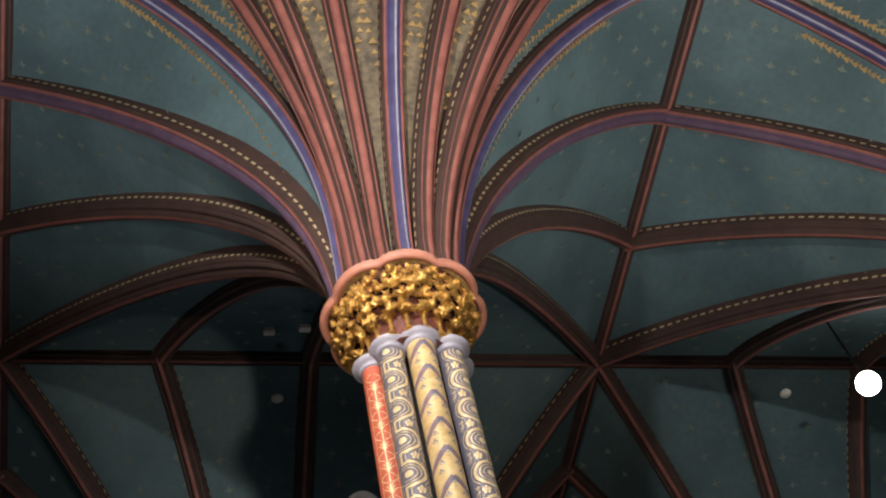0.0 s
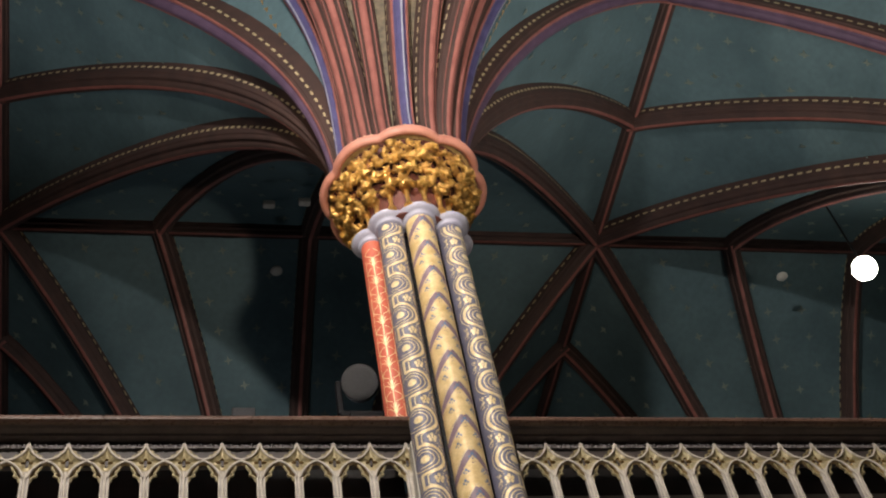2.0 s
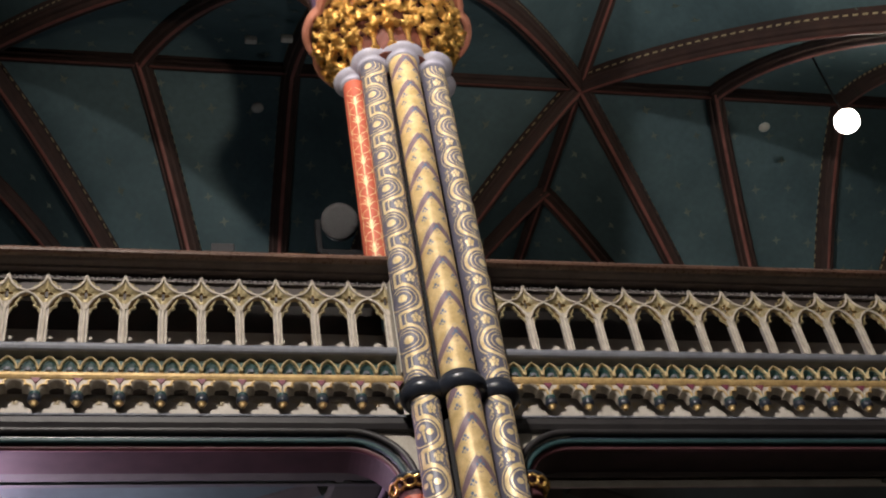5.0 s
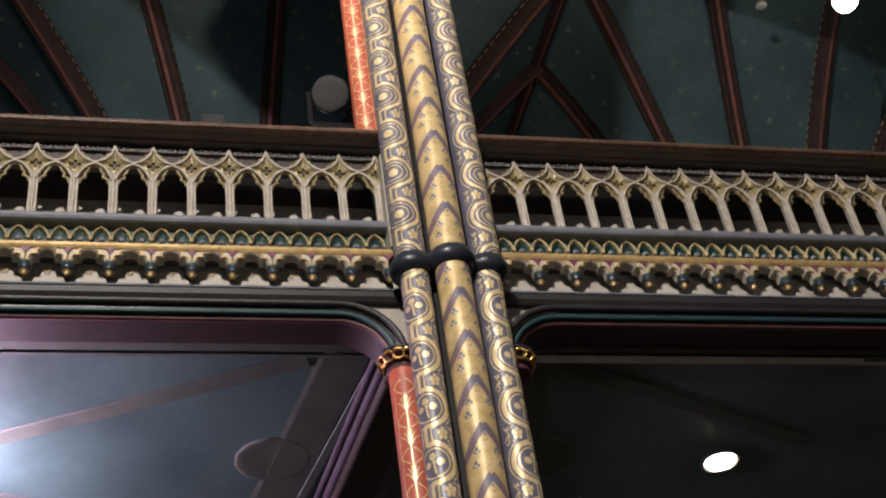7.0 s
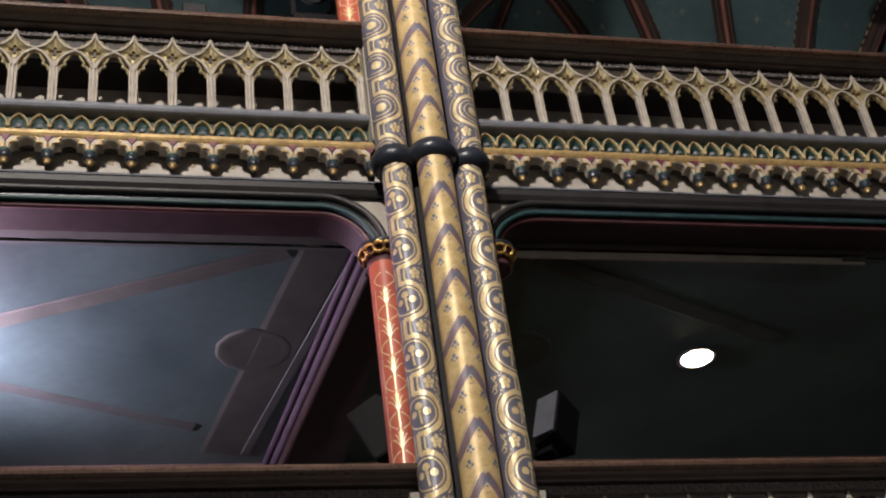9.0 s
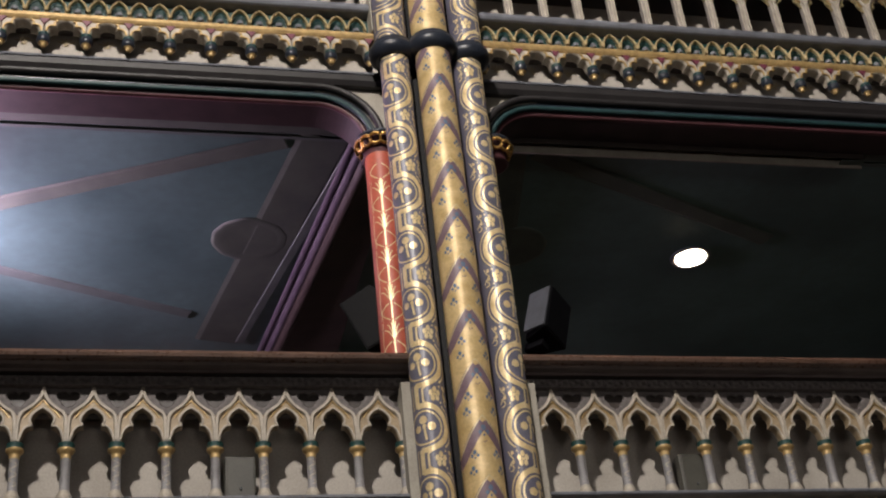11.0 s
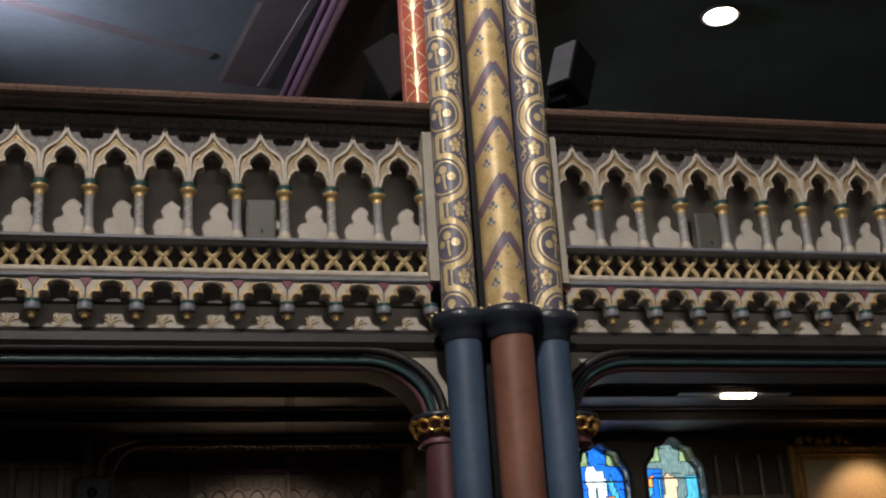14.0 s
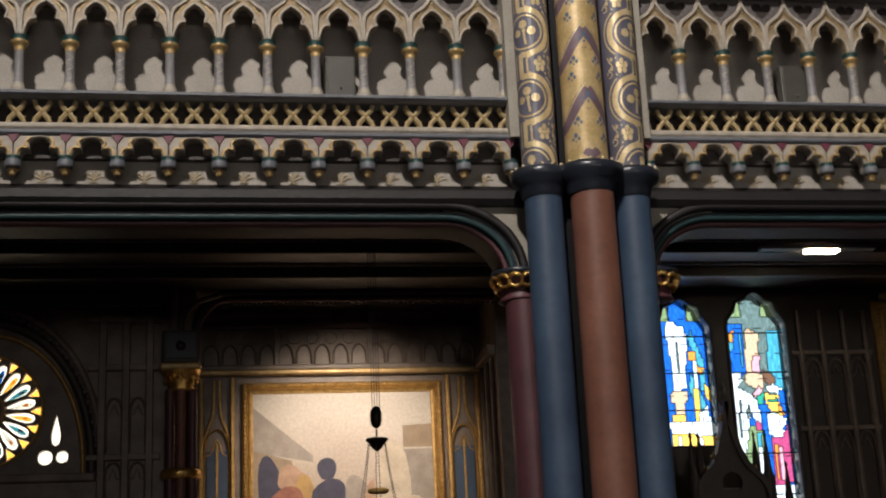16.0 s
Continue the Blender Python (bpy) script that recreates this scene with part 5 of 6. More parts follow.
def lancet_panel(x, z0, z1, w, y, parent, mat, back, trefoil=True):
    """One blind lancet: a sunk field with a raised pointed arch moulding."""
    h = w / 2
    zs = z1 - w * 1.1
    arc = [(-h, z0), (-h, zs)] + [(-h * math.cos(t) ** 1.0, zs + (z1 - zs) * math.sin(t) ** 0.8) for t in np.linspace(0.25, math.pi / 2, 6)]
    path = arc + [(-a, b) for a, b in reversed(arc[:-1])]
    path = [(x + a, b) for a, b in path]
    V, F = sweep_xz(path, [(-0.012, 0.0), (-0.012, -0.03), (0, -0.042), (0.012, -0.03), (0.012, 0.0)])
    parts = [([(a, b + y, d) for a, b, d in V], F, 0)]
    if trefoil:
        for s in (-1, 1):
            V, F = sweep_xz([(x + s * h * 0.92, zs), (x + s * h * 0.45, zs + w * 0.12), (x + s * h * 0.2, zs + w * 0.5), (x, zs + w * 0.7)], roll(0.007, -0.014, 5))
            parts.append(([(a, b + y, d) for a, b, d in V], F, 0))
    W, G, J = join(parts)
    put("lancet", mesh_of("lancet", W, G, mat), parent)


# panelling beside the rose window
for k in range(5):
    x = -3.80 + 0.235 * k
    if x < -3.25:
        box("stile", (x - 0.035, x + 0.035, 4.90, 5.0, 2.6, 4.9), PANELWOOD, aisle, 0.008)
for z in (4.86, 4.36, 3.45):
    box("panel_rail", (-3.95, -3.22, 4.91, 5.0, z - 0.03, z + 0.03), PANELWOOD, aisle, 0.008)
for x in (-3.68, -3.445):
    lancet_panel(x, 3.5, 4.05, 0.16, 4.99, aisle, PANELWOOD, None)
    lancet_panel(x, 2.7, 3.40, 0.16, 4.99, aisle, PANELWOOD, None)
box("cornice", (-6.4, -3.2, 4.86, 5.0, 4.98, 5.14), DARKWOOD, aisle, 0.02)

# big pointed arch round the rose window
RX, RZ, RR = -4.95, 3.95, 0.58
arch_path = [(RX + 1.06 * math.cos(t) * (1 if abs(t - math.pi / 2) > 0 else 1), 3.30 + 1.55 * math.sin(t) ** 0.9) for t in np.linspace(0.0, math.pi, 40)]
for off, r, y, m in ((0.0, 0.05, 4.97, DARKWOOD), (0.09, 0.035, 4.96, PANELWOOD), (-0.08, 0.025, 4.985, GILTFRAME)):
    V, F = sweep_xz([(RX + (a - RX) * (1 + off), 3.30 + (b - 3.30) * (1 + off)) for a, b in arch_path], roll(r, y, 8))
    put("arch_moulding", mesh_of("arch_moulding", V, F, m, smooth=True), aisle)
V, F = [], []
for k in range(46):
    t = math.pi * k / 45
    a, b = lathe_geo([(0.03, -0.01), (0.034, 0.01), (0.012, 0.03)], 6)
    o = len(V)
    V += [(RX + 1.11 * math.cos(t) + px, 4.955 - pz, 3.30 + 1.63 * math.sin(t) ** 0.9 + py) for px, py, pz in a]
    F += [tuple(q + o for q in h) for h in b]
tagged(put("arch_foliage", mesh_of("arch_foliage", V, F, FRIEZE), aisle), kind="stuff")
box("arch_sill", (-6.2, -3.85, 4.86, 5.0, 3.22, 3.30), PANELWOOD, aisle, 0.015)


def glass(name, colour, glow=1.0):
    m = bpy.data.materials.new(name)
    m.use_nodes = True
    n, link = m.node_tree.nodes, m.node_tree.links
    b = n["Principled BSDF"]
    tex = n.new("ShaderNodeTexNoise")
    tex.inputs["Scale"].default_value = 22
    ramp = n.new("ShaderNodeValToRGB")
    ramp.color_ramp.elements[0].position, ramp.color_ramp.elements[1].position = 0.35, 0.65
    ramp.color_ramp.elements[0].color = (*(c * 0.55 for c in colour), 1)
    ramp.color_ramp.elements[1].color = (*colour, 1)
    link.new(tex.outputs["Fac"], ramp.inputs["Fac"])
    link.new(ramp.outputs["Color"], b.inputs["Base Color"])
    b.inputs["Transmission Weight"].default_value = 1.0
    b.inputs["Roughness"].default_value = 0.25
    b.inputs["IOR"].default_value = 1.05
    return m


G_BLUE = glass("cobalt_glass", (0.012, 0.11, 0.50))
G_TURQ = glass("turquoise_glass", (0.06, 0.30, 0.42))
G_WHITE = glass("white_glass", (0.75, 0.78, 0.80))
G_GREY = glass("grey_green_glass", (0.12, 0.17, 0.16))
G_GOLD = glass("amber_glass", (0.95, 0.55, 0.10))
G_ORANGE = glass("orange_glass", (0.85, 0.28, 0.05))
G_ROSE = glass("rose_glass", (0.42, 0.06, 0.16))
G_GREEN = glass("green_glass", (0.20, 0.27, 0.13))
G_TAN = glass("tan_glass", (0.62, 0.40, 0.26))
G_ROSE2 = glass("pale_rose_glass", (0.66, 0.33, 0.38))
G_BROWN = glass("brown_glass", (0.16, 0.08, 0.05))
G_GREENC = glass("emerald_glass", (0.03, 0.30, 0.20))
SKYGLOW = glowing("daylight_outside", (0.84, 0.94, 1.0), 3.3)
SUNGLOW = glowing("warm_daylight_outside", (1.0, 0.90, 0.72), 2.5)
put("backdrop", mesh_of("backdrop", [(1.8, 5.6, 2.0), (4.1, 5.6, 2.0), (4.1, 5.6, 5.4), (1.8, 5.6, 5.4)], [(0, 1, 2, 3)], SKYGLOW))
tagged(bpy.data.objects["backdrop"], "bright daylight outside the stained glass", "backdrop", kind="structure")
bd = put("backdrop", mesh_of("backdrop", [(-6.0, 5.32, 3.28), (-3.9, 5.32, 3.28), (-3.9, 5.32, 4.9), (-6.0, 5.32, 4.9)], [(0, 1, 2, 3)], SUNGLOW))
tagged(bd, "bright daylight outside the rose window", "backdrop", kind="structure")


def pierced(name, outer, holes, y0, y1, mat, parent):
    """A plate with openings cut through it."""
    bm = bmesh.new()
    loops = []
    for loop in [outer] + holes:
        vs = [bm.verts.new((x, y0, z)) for x, z in loop]
        loops.append(vs)
        for k in range(len(vs)):
            bm.edges.new((vs[k], vs[(k + 1) % len(vs)]))
    bmesh.ops.triangle_fill(bm, use_beauty=True, edges=list(bm.edges))
    bm.verts.index_update()
    V = [tuple(v.co) for v in bm.verts]
    n = len(V)
    F = [tuple(v.index for v in f.verts) for f in bm.faces]
    F += [tuple(n + i for i in reversed(f)) for f in F]
    V += [(x, y1, z) for x, _, z in V]
    for vs in loops:
        for k in range(len(vs)):
            a, b = vs[k].index, vs[(k + 1) % len(vs)].index
            F.append((a, b, n + b, n + a))
    bm.free()
    return put(name, clean(mesh_of(name, V, F, mat)), parent)


def pane(outline, y, mat, parent):
    V = [(x, y, z) for x, z in outline] + [(x, y + 0.006, z) for x, z in outline]
    n = len(outline)
    F = [tuple(range(n)), tuple(range(2 * n - 1, n - 1, -1))] + [(k, n + k, n + (k + 1) % n, (k + 1) % n) for k in range(n)]
    ob = put("pane", mesh_of("pane", V, F, mat), parent)
    ob.visible_shadow = False
    return ob


# rose window
rose = thing("window_1", "round rose window with petals of blue, white and amber glass", "window", "", "structure")
holes, panes = [], []
NP = 18
for k in range(NP):
    a = 2 * math.pi * (k + 0.5) / NP

    def petal(r0, r1, w, n=12):
        out = []
        for j in range(n):
            t = 2 * math.pi * j / n
            rr = (r0 + r1) / 2 + (r1 - r0) / 2 * math.cos(t)
            ww = w * math.sin(t) * (0.62 + 0.38 * math.cos(t))
            out.append((RX + rr * math.cos(a) - ww * math.sin(a), RZ + rr * math.sin(a) + ww * math.cos(a)))
        return out
    holes.append(petal(0.20, 0.50, 0.075))
    panes += [(petal(0.21, 0.49, 0.066), 0), (petal(0.24, 0.46, 0.036), 1), (petal(0.36, 0.42, 0.022), 2)]
    b = a + math.pi / NP
    tri = [(RX + r * math.cos(b + d), RZ + r * math.sin(b + d)) for r, d in ((0.43, 0.0), (0.545, 0.085), (0.555, 0.0), (0.545, -0.085))]
    holes.append(tri)
    panes.append((tri, 3))
holes.append([(RX + 0.13 * math.cos(t), RZ + 0.13 * math.sin(t)) for t in np.linspace(0, 2 * math.pi, 17)[:-1]])
panes.append((holes[-1], 3))
for sx in (1, -1):
    for cx, cz, r, h in ((0.70, -0.20, 0.07, 0.26), (0.60, -0.475, 0.075, 0.05), (0.765, -0.47, 0.062, 0.05)):
        drop = [(RX + sx * (cx + r * math.sin(t) * (0.55 - 0.45 * math.cos(t) if h > 0.1 else 1)), RZ + cz - (h / 2 + 0.0) * 0 + (r if h < 0.1 else h / 2 + 0.03) * math.cos(t)) for t in np.linspace(0, 2 * math.pi, 15)[:-1]]
        holes.append(drop)
        panes.append((drop, 4))
outer = [(-5.95, 3.30), (-3.95, 3.30), (-3.95, 4.86), (-5.95, 4.86)]
pierced("tracery", outer, holes, 5.02, 5.10, PANELWOOD, rose)
for step, (outl, kind) in enumerate(panes):
    m = (G_WHITE, (G_WHITE, G_TURQ, G_GOLD, G_BLUE, G_TURQ)[(step // 4) % 5], (G_ORANGE, G_ROSE2, G_GOLD)[(step // 4) % 3], G_GOLD, G_WHITE)[kind]
    pane(outl, 5.11 - 0.008 * (kind if kind < 3 else 0), m, rose)
for r in (0.565, 0.185):
    V, F = sweep_xz([(RX + r * math.cos(t), RZ + r * math.sin(t)) for t in np.linspace(0, 2 * math.pi, 41)[:-1]], roll(0.018, 5.015, 6), True)
    put("ring_moulding", mesh_of("ring_moulding", V, F, GILTFRAME, smooth=True), rose)

# pair of stained glass lancets


def lancet_outline(cx, half, z0, z1, steps=8):
    zs = z1 - half * 1.15
    side = [(half, z0), (half, zs), (half * 0.97, zs + 0.08), (half * 0.80, zs + 0.16), (half * 0.72, zs + 0.18), (half * 0.62, zs + 0.29), (half * 0.35, zs + 0.32), (half * 0.22, z1 - 0.03), (half * 0.08, z1)]
    return [(cx + x, z) for x, z in side] + [(cx - x, z) for x, z in reversed(side)]


def half_width(z, half, z0, z1):
    zs = z1 - half * 1.15
    pts = [(z0, 1), (zs, 1), (zs + 0.08, 0.97), (zs + 0.16, 0.80), (zs + 0.18, 0.72), (zs + 0.29, 0.62), (zs + 0.32, 0.35), (z1 - 0.03, 0.22), (z1, 0.08)]
    return half * float(np.interp(z, [p[0] for p in pts], [p[1] for p in pts]))


WINS = ((2.39, 0.335, 3.42, 5.06), (3.25, 0.355, 2.45, 5.13))
pierced("window_wall", [(1.90, 2.3), (3.66, 2.3), (3.66, 5.17), (1.90, 5.17)], [lancet_outline(*w) for w in WINS], 5.0, 5.28, DARKWOOD, aisle)
# coloured fields of the two lights, later ones over earlier ones: (across, up) from the centre line and sill
SHAPES = (
    (
        (G_TURQ, ((0.44, 0.796), (0.78, 0.581), (0.79, 0.388), (0.59, 0.389), (0.53, 0.582), (0.27, 0.738))),
        (G_TURQ, ((0.30, 0.505), (0.77, 0.274), (0.60, 0.218), (0.17, 0.391))),
        (G_ORANGE, ((0.25, 0.652), (0.56, 0.651), (0.49, 0.582), (0.23, 0.598))),
        (G_ORANGE, ((0.55, 0.551), (0.78, 0.535), (0.72, 0.489), (0.49, 0.505))),
        (G_WHITE, ((-0.35, 0.864), (-0.15, 0.876), (-0.06, 0.825), (0.16, 0.824), (0.23, 0.769), (0.28, 0.714), (0.16, 0.544), (0.13, 0.391), (-0.34, 0.385), (-0.30, 0.546), (-0.42, 0.701), (-0.44, 0.798))),
        (G_GREY, ((-0.09, 0.739), (-0.03, 0.583), (-0.16, 0.430), (-0.15, 0.584))),
        (G_WHITE, ((0.41, 0.582), (0.53, 0.582), (0.50, 0.351), (0.38, 0.352))),
        (G_GOLD, ((0.36, 0.390), (0.51, 0.389), (0.49, 0.180), (0.30, 0.181))),
        (G_GOLD, ((0.73, 0.427), (0.90, 0.388), (0.90, 0.304), (0.69, 0.351))),
        (G_TAN, ((-0.41, 0.381), (0.16, 0.379), (0.09, 0.307), (-0.03, 0.292), (-0.03, 0.221), (-0.34, 0.222), (-0.34, 0.294), (-0.48, 0.317))),
        (G_WHITE, ((0.48, 0.230), (0.77, 0.282), (0.84, 0.179), (0.45, 0.169))),
        (G_GOLD, ((-0.45, 0.222), (0.03, 0.220), (0.02, 0.171), (-0.47, 0.173))),
        (G_WHITE, ((-0.57, 0.174), (0.96, 0.167), (0.98, 0.084), (-0.55, 0.091))),
        (G_GOLD, ((-0.55, 0.091), (0.94, 0.084), (0.97, -0.010), (-0.55, -0.002))),
        (G_WHITE, ((-0.32, 0.083), (-0.21, 0.082), (-0.20, 0.022), (-0.33, 0.023))),
        (G_WHITE, ((0.36, 0.079), (0.48, 0.079), (0.52, 0.019), (0.37, 0.019))),
    ),
    (
        (G_TAN, ((-0.22, 0.859), (0.18, 0.834), (0.17, 0.714), (-0.03, 0.596), (-0.41, 0.620))),
        (G_GREY, ((0.21, 0.870), (0.42, 0.858), (0.27, 0.595), (0.03, 0.596))),
        (G_ROSE2, ((-0.09, 0.738), (0.17, 0.738), (0.14, 0.662), (-0.12, 0.667))),
        (G_TURQ, ((0.49, 0.845), (1.01, 0.845), (0.94, 0.593), (0.31, 0.595))),
        (G_BLUE, ((-0.84, 0.872), (-0.35, 0.878), (-0.30, 0.763), (-0.30, 0.667), (-0.73, 0.640), (-1.06, 0.598), (-0.96, 0.812))),
        (G_TURQ, ((-0.81, 0.811), (-0.62, 0.821), (-0.70, 0.763), (-0.95, 0.730), (-0.97, 0.759))),
        (G_TURQ, ((-0.45, 0.847), (-0.39, 0.811), (-0.39, 0.691), (-0.49, 0.680))),
        (G_ORANGE, ((-0.75, 0.840), (-0.62, 0.845), (-0.65, 0.801), (-0.79, 0.797))),
        (G_ORANGE, ((-0.96, 0.726), (-0.77, 0.725), (-0.84, 0.687), (-0.98, 0.692))),
        (G_WHITE, ((-0.86, 0.664), (-0.56, 0.673), (-0.49, 0.635), (-0.65, 0.607), (-0.37, 0.587), (-0.10, 0.554), (0.02, 0.478), (-0.04, 0.451), (-0.30, 0.491), (-0.39, 0.468), (-0.60, 0.314), (-0.75, 0.342), (-0.95, 0.366), (-0.95, 0.458), (-0.99, 0.504), (-1.00, 0.575))),
        (G_GREY, ((-0.61, 0.562), (-0.64, 0.434), (-0.74, 0.365), (-0.71, 0.480))),
        (G_GREY, ((-0.40, 0.545), (-0.29, 0.503), (-0.47, 0.468))),
        (G_TAN, ((-0.00, 0.667), (0.21, 0.661), (0.21, 0.609), (0.01, 0.596), (-0.08, 0.624))),
        (G_BROWN, ((0.23, 0.676), (0.51, 0.661), (0.63, 0.623), (0.39, 0.604), (0.19, 0.638))),
        (G_WHITE, ((0.20, 0.605), (0.51, 0.618), (0.83, 0.594), (0.77, 0.575), (0.37, 0.581))),
        (G_ROSE2, ((-0.23, 0.577), (0.02, 0.610), (0.16, 0.595), (-0.06, 0.563))),
        (G_GREENC, ((-0.05, 0.568), (0.19, 0.586), (0.14, 0.534), (-0.04, 0.535))),
        (G_GOLD, ((0.18, 0.581), (0.66, 0.571), (0.64, 0.552), (0.18, 0.534))),
        (G_GREENC, ((0.23, 0.548), (0.61, 0.561), (0.59, 0.533), (0.25, 0.529))),
        (G_BLUE, ((0.68, 0.594), (0.94, 0.593), (0.93, 0.464), (0.72, 0.472), (0.63, 0.542))),
        (G_GOLD, ((0.26, 0.543), (0.63, 0.542), (0.78, 0.500), (0.65, 0.486), (0.30, 0.506))),
        (G_ORANGE, ((0.56, 0.543), (0.72, 0.523), (0.80, 0.486), (0.63, 0.500))),
        (G_WHITE, ((0.22, 0.492), (0.41, 0.505), (0.83, 0.471), (0.68, 0.430), (0.73, 0.402), (0.46, 0.393), (0.22, 0.413))),
        (G_ROSE, ((0.28, 0.394), (0.65, 0.402), (0.85, 0.457), (0.89, 0.337), (0.88, 0.211), (0.22, 0.206))),
        (G_ROSE2, ((0.47, 0.361), (0.58, 0.361), (0.64, 0.223), (0.49, 0.219))),
        (G_ORANGE, ((0.36, 0.366), (0.44, 0.366), (0.38, 0.224), (0.31, 0.224))),
        (G_TURQ, ((-0.18, 0.421), (-0.03, 0.420), (-0.04, 0.363), (-0.19, 0.363))),
        (G_ROSE, ((-0.17, 0.467), (-0.03, 0.460), (-0.02, 0.427), (-0.17, 0.428))),
        (G_WHITE, ((-0.19, 0.363), (-0.04, 0.363), (-0.05, 0.225), (-0.16, 0.226))),
        (G_WHITE, ((0.00, 0.207), (1.10, 0.207), (1.02, 0.018), (-0.16, 0.023))),
    ),
)


def inside(u, v, pts):
    crossed = False
    for (a, b), (c, d) in zip(pts, pts[1:] + pts[:1]):
        if (b > v) != (d > v) and u < a + (c - a) * (v - b) / (d - b):
            crossed = not crossed
    return crossed


def glass_at(number, u, v):
    """The glass at a point of a light: border, cusped head, ground and coloured fields."""
    if v > (0.90 if number else 0.86):
        return G_BLUE if number == 0 and abs(u) < 0.3 else G_GREEN if abs(abs(u) - 0.55) < 0.22 else G_GREY
    if abs(u) > 0.90:
        return G_WHITE if int(v * 60) % 5 else G_TURQ
    for m, pts in reversed(SHAPES[number]):
        if inside(u, v, pts):
            return m
    if number == 0:
        return G_BLUE
    return G_GREY if v > 0.55 else G_BLUE if v > 0.45 else G_GREEN if u < 0 else G_BLUE


rnd = random.Random(11)
for number, (cx, half, z0, z1) in enumerate(WINS):
    win = thing("window_%d" % (number + 2), "tall stained glass lancet in blue, white and amber with a cusped head", "window", "stained glass lancets", "structure")
    cols, rows = 30, int((z1 - z0) / 0.026)
    grid, kinds = {}, {}
    for i in range(cols + 1):
        for j in range(rows + 1):
            z = z0 + (z1 - z0) * j / rows
            grid[i, j] = (cx + (-1 + 2 * i / cols) * half_width(z, half, z0, z1) * 0.985, z)
    for i in range(cols):
        for j in range(rows):
            x = (grid[i, j][0] + grid[i + 1, j + 1][0]) / 2
            kinds[i, j] = glass_at(number, (x - cx) / half, (j + 0.5) / rows)
    # small quarries of one colour are one sheet of glass, leaded along its edges
    for m in sorted({k.name for k in kinds.values()}):
        V, F = [], []
        for (i, j), k in kinds.items():
            if k.name == m:
                o = len(V)
                q = (grid[i, j], grid[i + 1, j], grid[i + 1, j + 1], grid[i, j + 1])
                V += [(x, y, z) for y in (5.14, 5.146) for x, z in q]
                F += [(o, o + 1, o + 2, o + 3), (o + 7, o + 6, o + 5, o + 4)]
        ob = put("pane", mesh_of("pane", V, F, bpy.data.materials[m]), win)
        ob.visible_shadow = False
    for k in range(1, 6 if number else 4):
        z = z0 + (z1 - z0) * k / (6 if number else 4)
        w = half_width(z, half, z0, z1)
        box("saddle_bar", (cx - w, cx + w, 5.115, 5.13, z - 0.008, z + 0.008), IRON, win, 0.002)
    V, F = sweep_xz(lancet_outline(cx, half, z0, z1), roll(0.022, 5.0, 6), True)
    put("frame", mesh_of("frame", V, F, DARKWOOD, smooth=True), win)
    V, F = [], []

    def lead(a, b):
        d = Vector((b[0] - a[0], b[1] - a[1])).normalized() * 0.0055
        o = len(V)
        V.extend([(a[0] + d.y, 5.134, a[1] - d.x), (b[0] + d.y, 5.134, b[1] - d.x), (b[0] - d.y, 5.134, b[1] + d.x), (a[0] - d.y, 5.134, a[1] + d.x)])
        F.append((o, o + 1, o + 2, o + 3))
    for (i, j), k in kinds.items():
        if i + 1 < cols and kinds[i + 1, j] is not k or i % 6 == 5 and j % 9 < 4 and k is G_WHITE:
            lead(grid[i + 1, j], grid[i + 1, j + 1])
        if j + 1 < rows and kinds[i, j + 1] is not k or j % 11 == 10 and (i // 5) % 2:
            lead(grid[i, j + 1], grid[i + 1, j + 1])
    put("leading", mesh_of("leading", V, F, IRON), win)

# ---- the large painting in its recess ----


def picture_frame(g, x0, x1, z0, z1, w, y, mat):
    prof = [(0.0, 0.0), (0.0, -0.05), (w * 0.18, -0.085), (w * 0.35, -0.075), (w * 0.5, -0.05), (w * 0.62, -0.075), (w * 0.8, -0.05), (w * 0.92, -0.045), (w, -0.02), (w, 0.0)]
    cs = [(x0, z0), (x1, z0), (x1, z1), (x0, z1)]
    ins = [(1, 1), (-1, 1), (-1, -1), (1, -1)]
    names = ("bottom_rail", "side_rail", "top_rail", "side_rail")
    for k in range(4):
        V = []
        for e in (k, (k + 1) % 4):
            for o, d in prof:
                V.append((cs[e][0] + ins[e][0] * o, y + d, cs[e][1] + ins[e][1] * o))
        n = len(prof)
        F = [(j, j + 1, n + j + 1, n + j) for j in range(n - 1)]
        rail = put(names[k], clean(mesh_of(names[k], V, F, mat)), g)
        a, b = Vector(cs[k]), Vector(cs[(k + 1) % 4])
        L = (b - a).length
        V, F = [], []
        m = int(L / 0.05)
        for j in range(m):
            p = a + (b - a) * ((j + 0.5) / m)
            q = Vector(ins[k]) + Vector(ins[(k + 1) % 4])
            q = Vector((q.x / 2, q.y / 2)) * w * 0.27
            v, f = lathe_geo([(0.017, -0.006), (0.019, 0.004), (0.008, 0.016)], 6)
            o = len(V)
            V += [(p.x + q.x + px, y - 0.082 - pz, p.y + q.y + py) for px, py, pz in v]
            F += [tuple(i + o for i in h) for h in f]
        put("gadrooning", mesh_of("gadrooning", V, F, mat), rail)


def paint_shape(pts, y, mat, parent, name="painted_shape"):
    n = len(pts)
    V = [(x, y, z) for x, z in pts]
    return put(name, mesh_of(name, V, [tuple(range(n))], mat), parent)


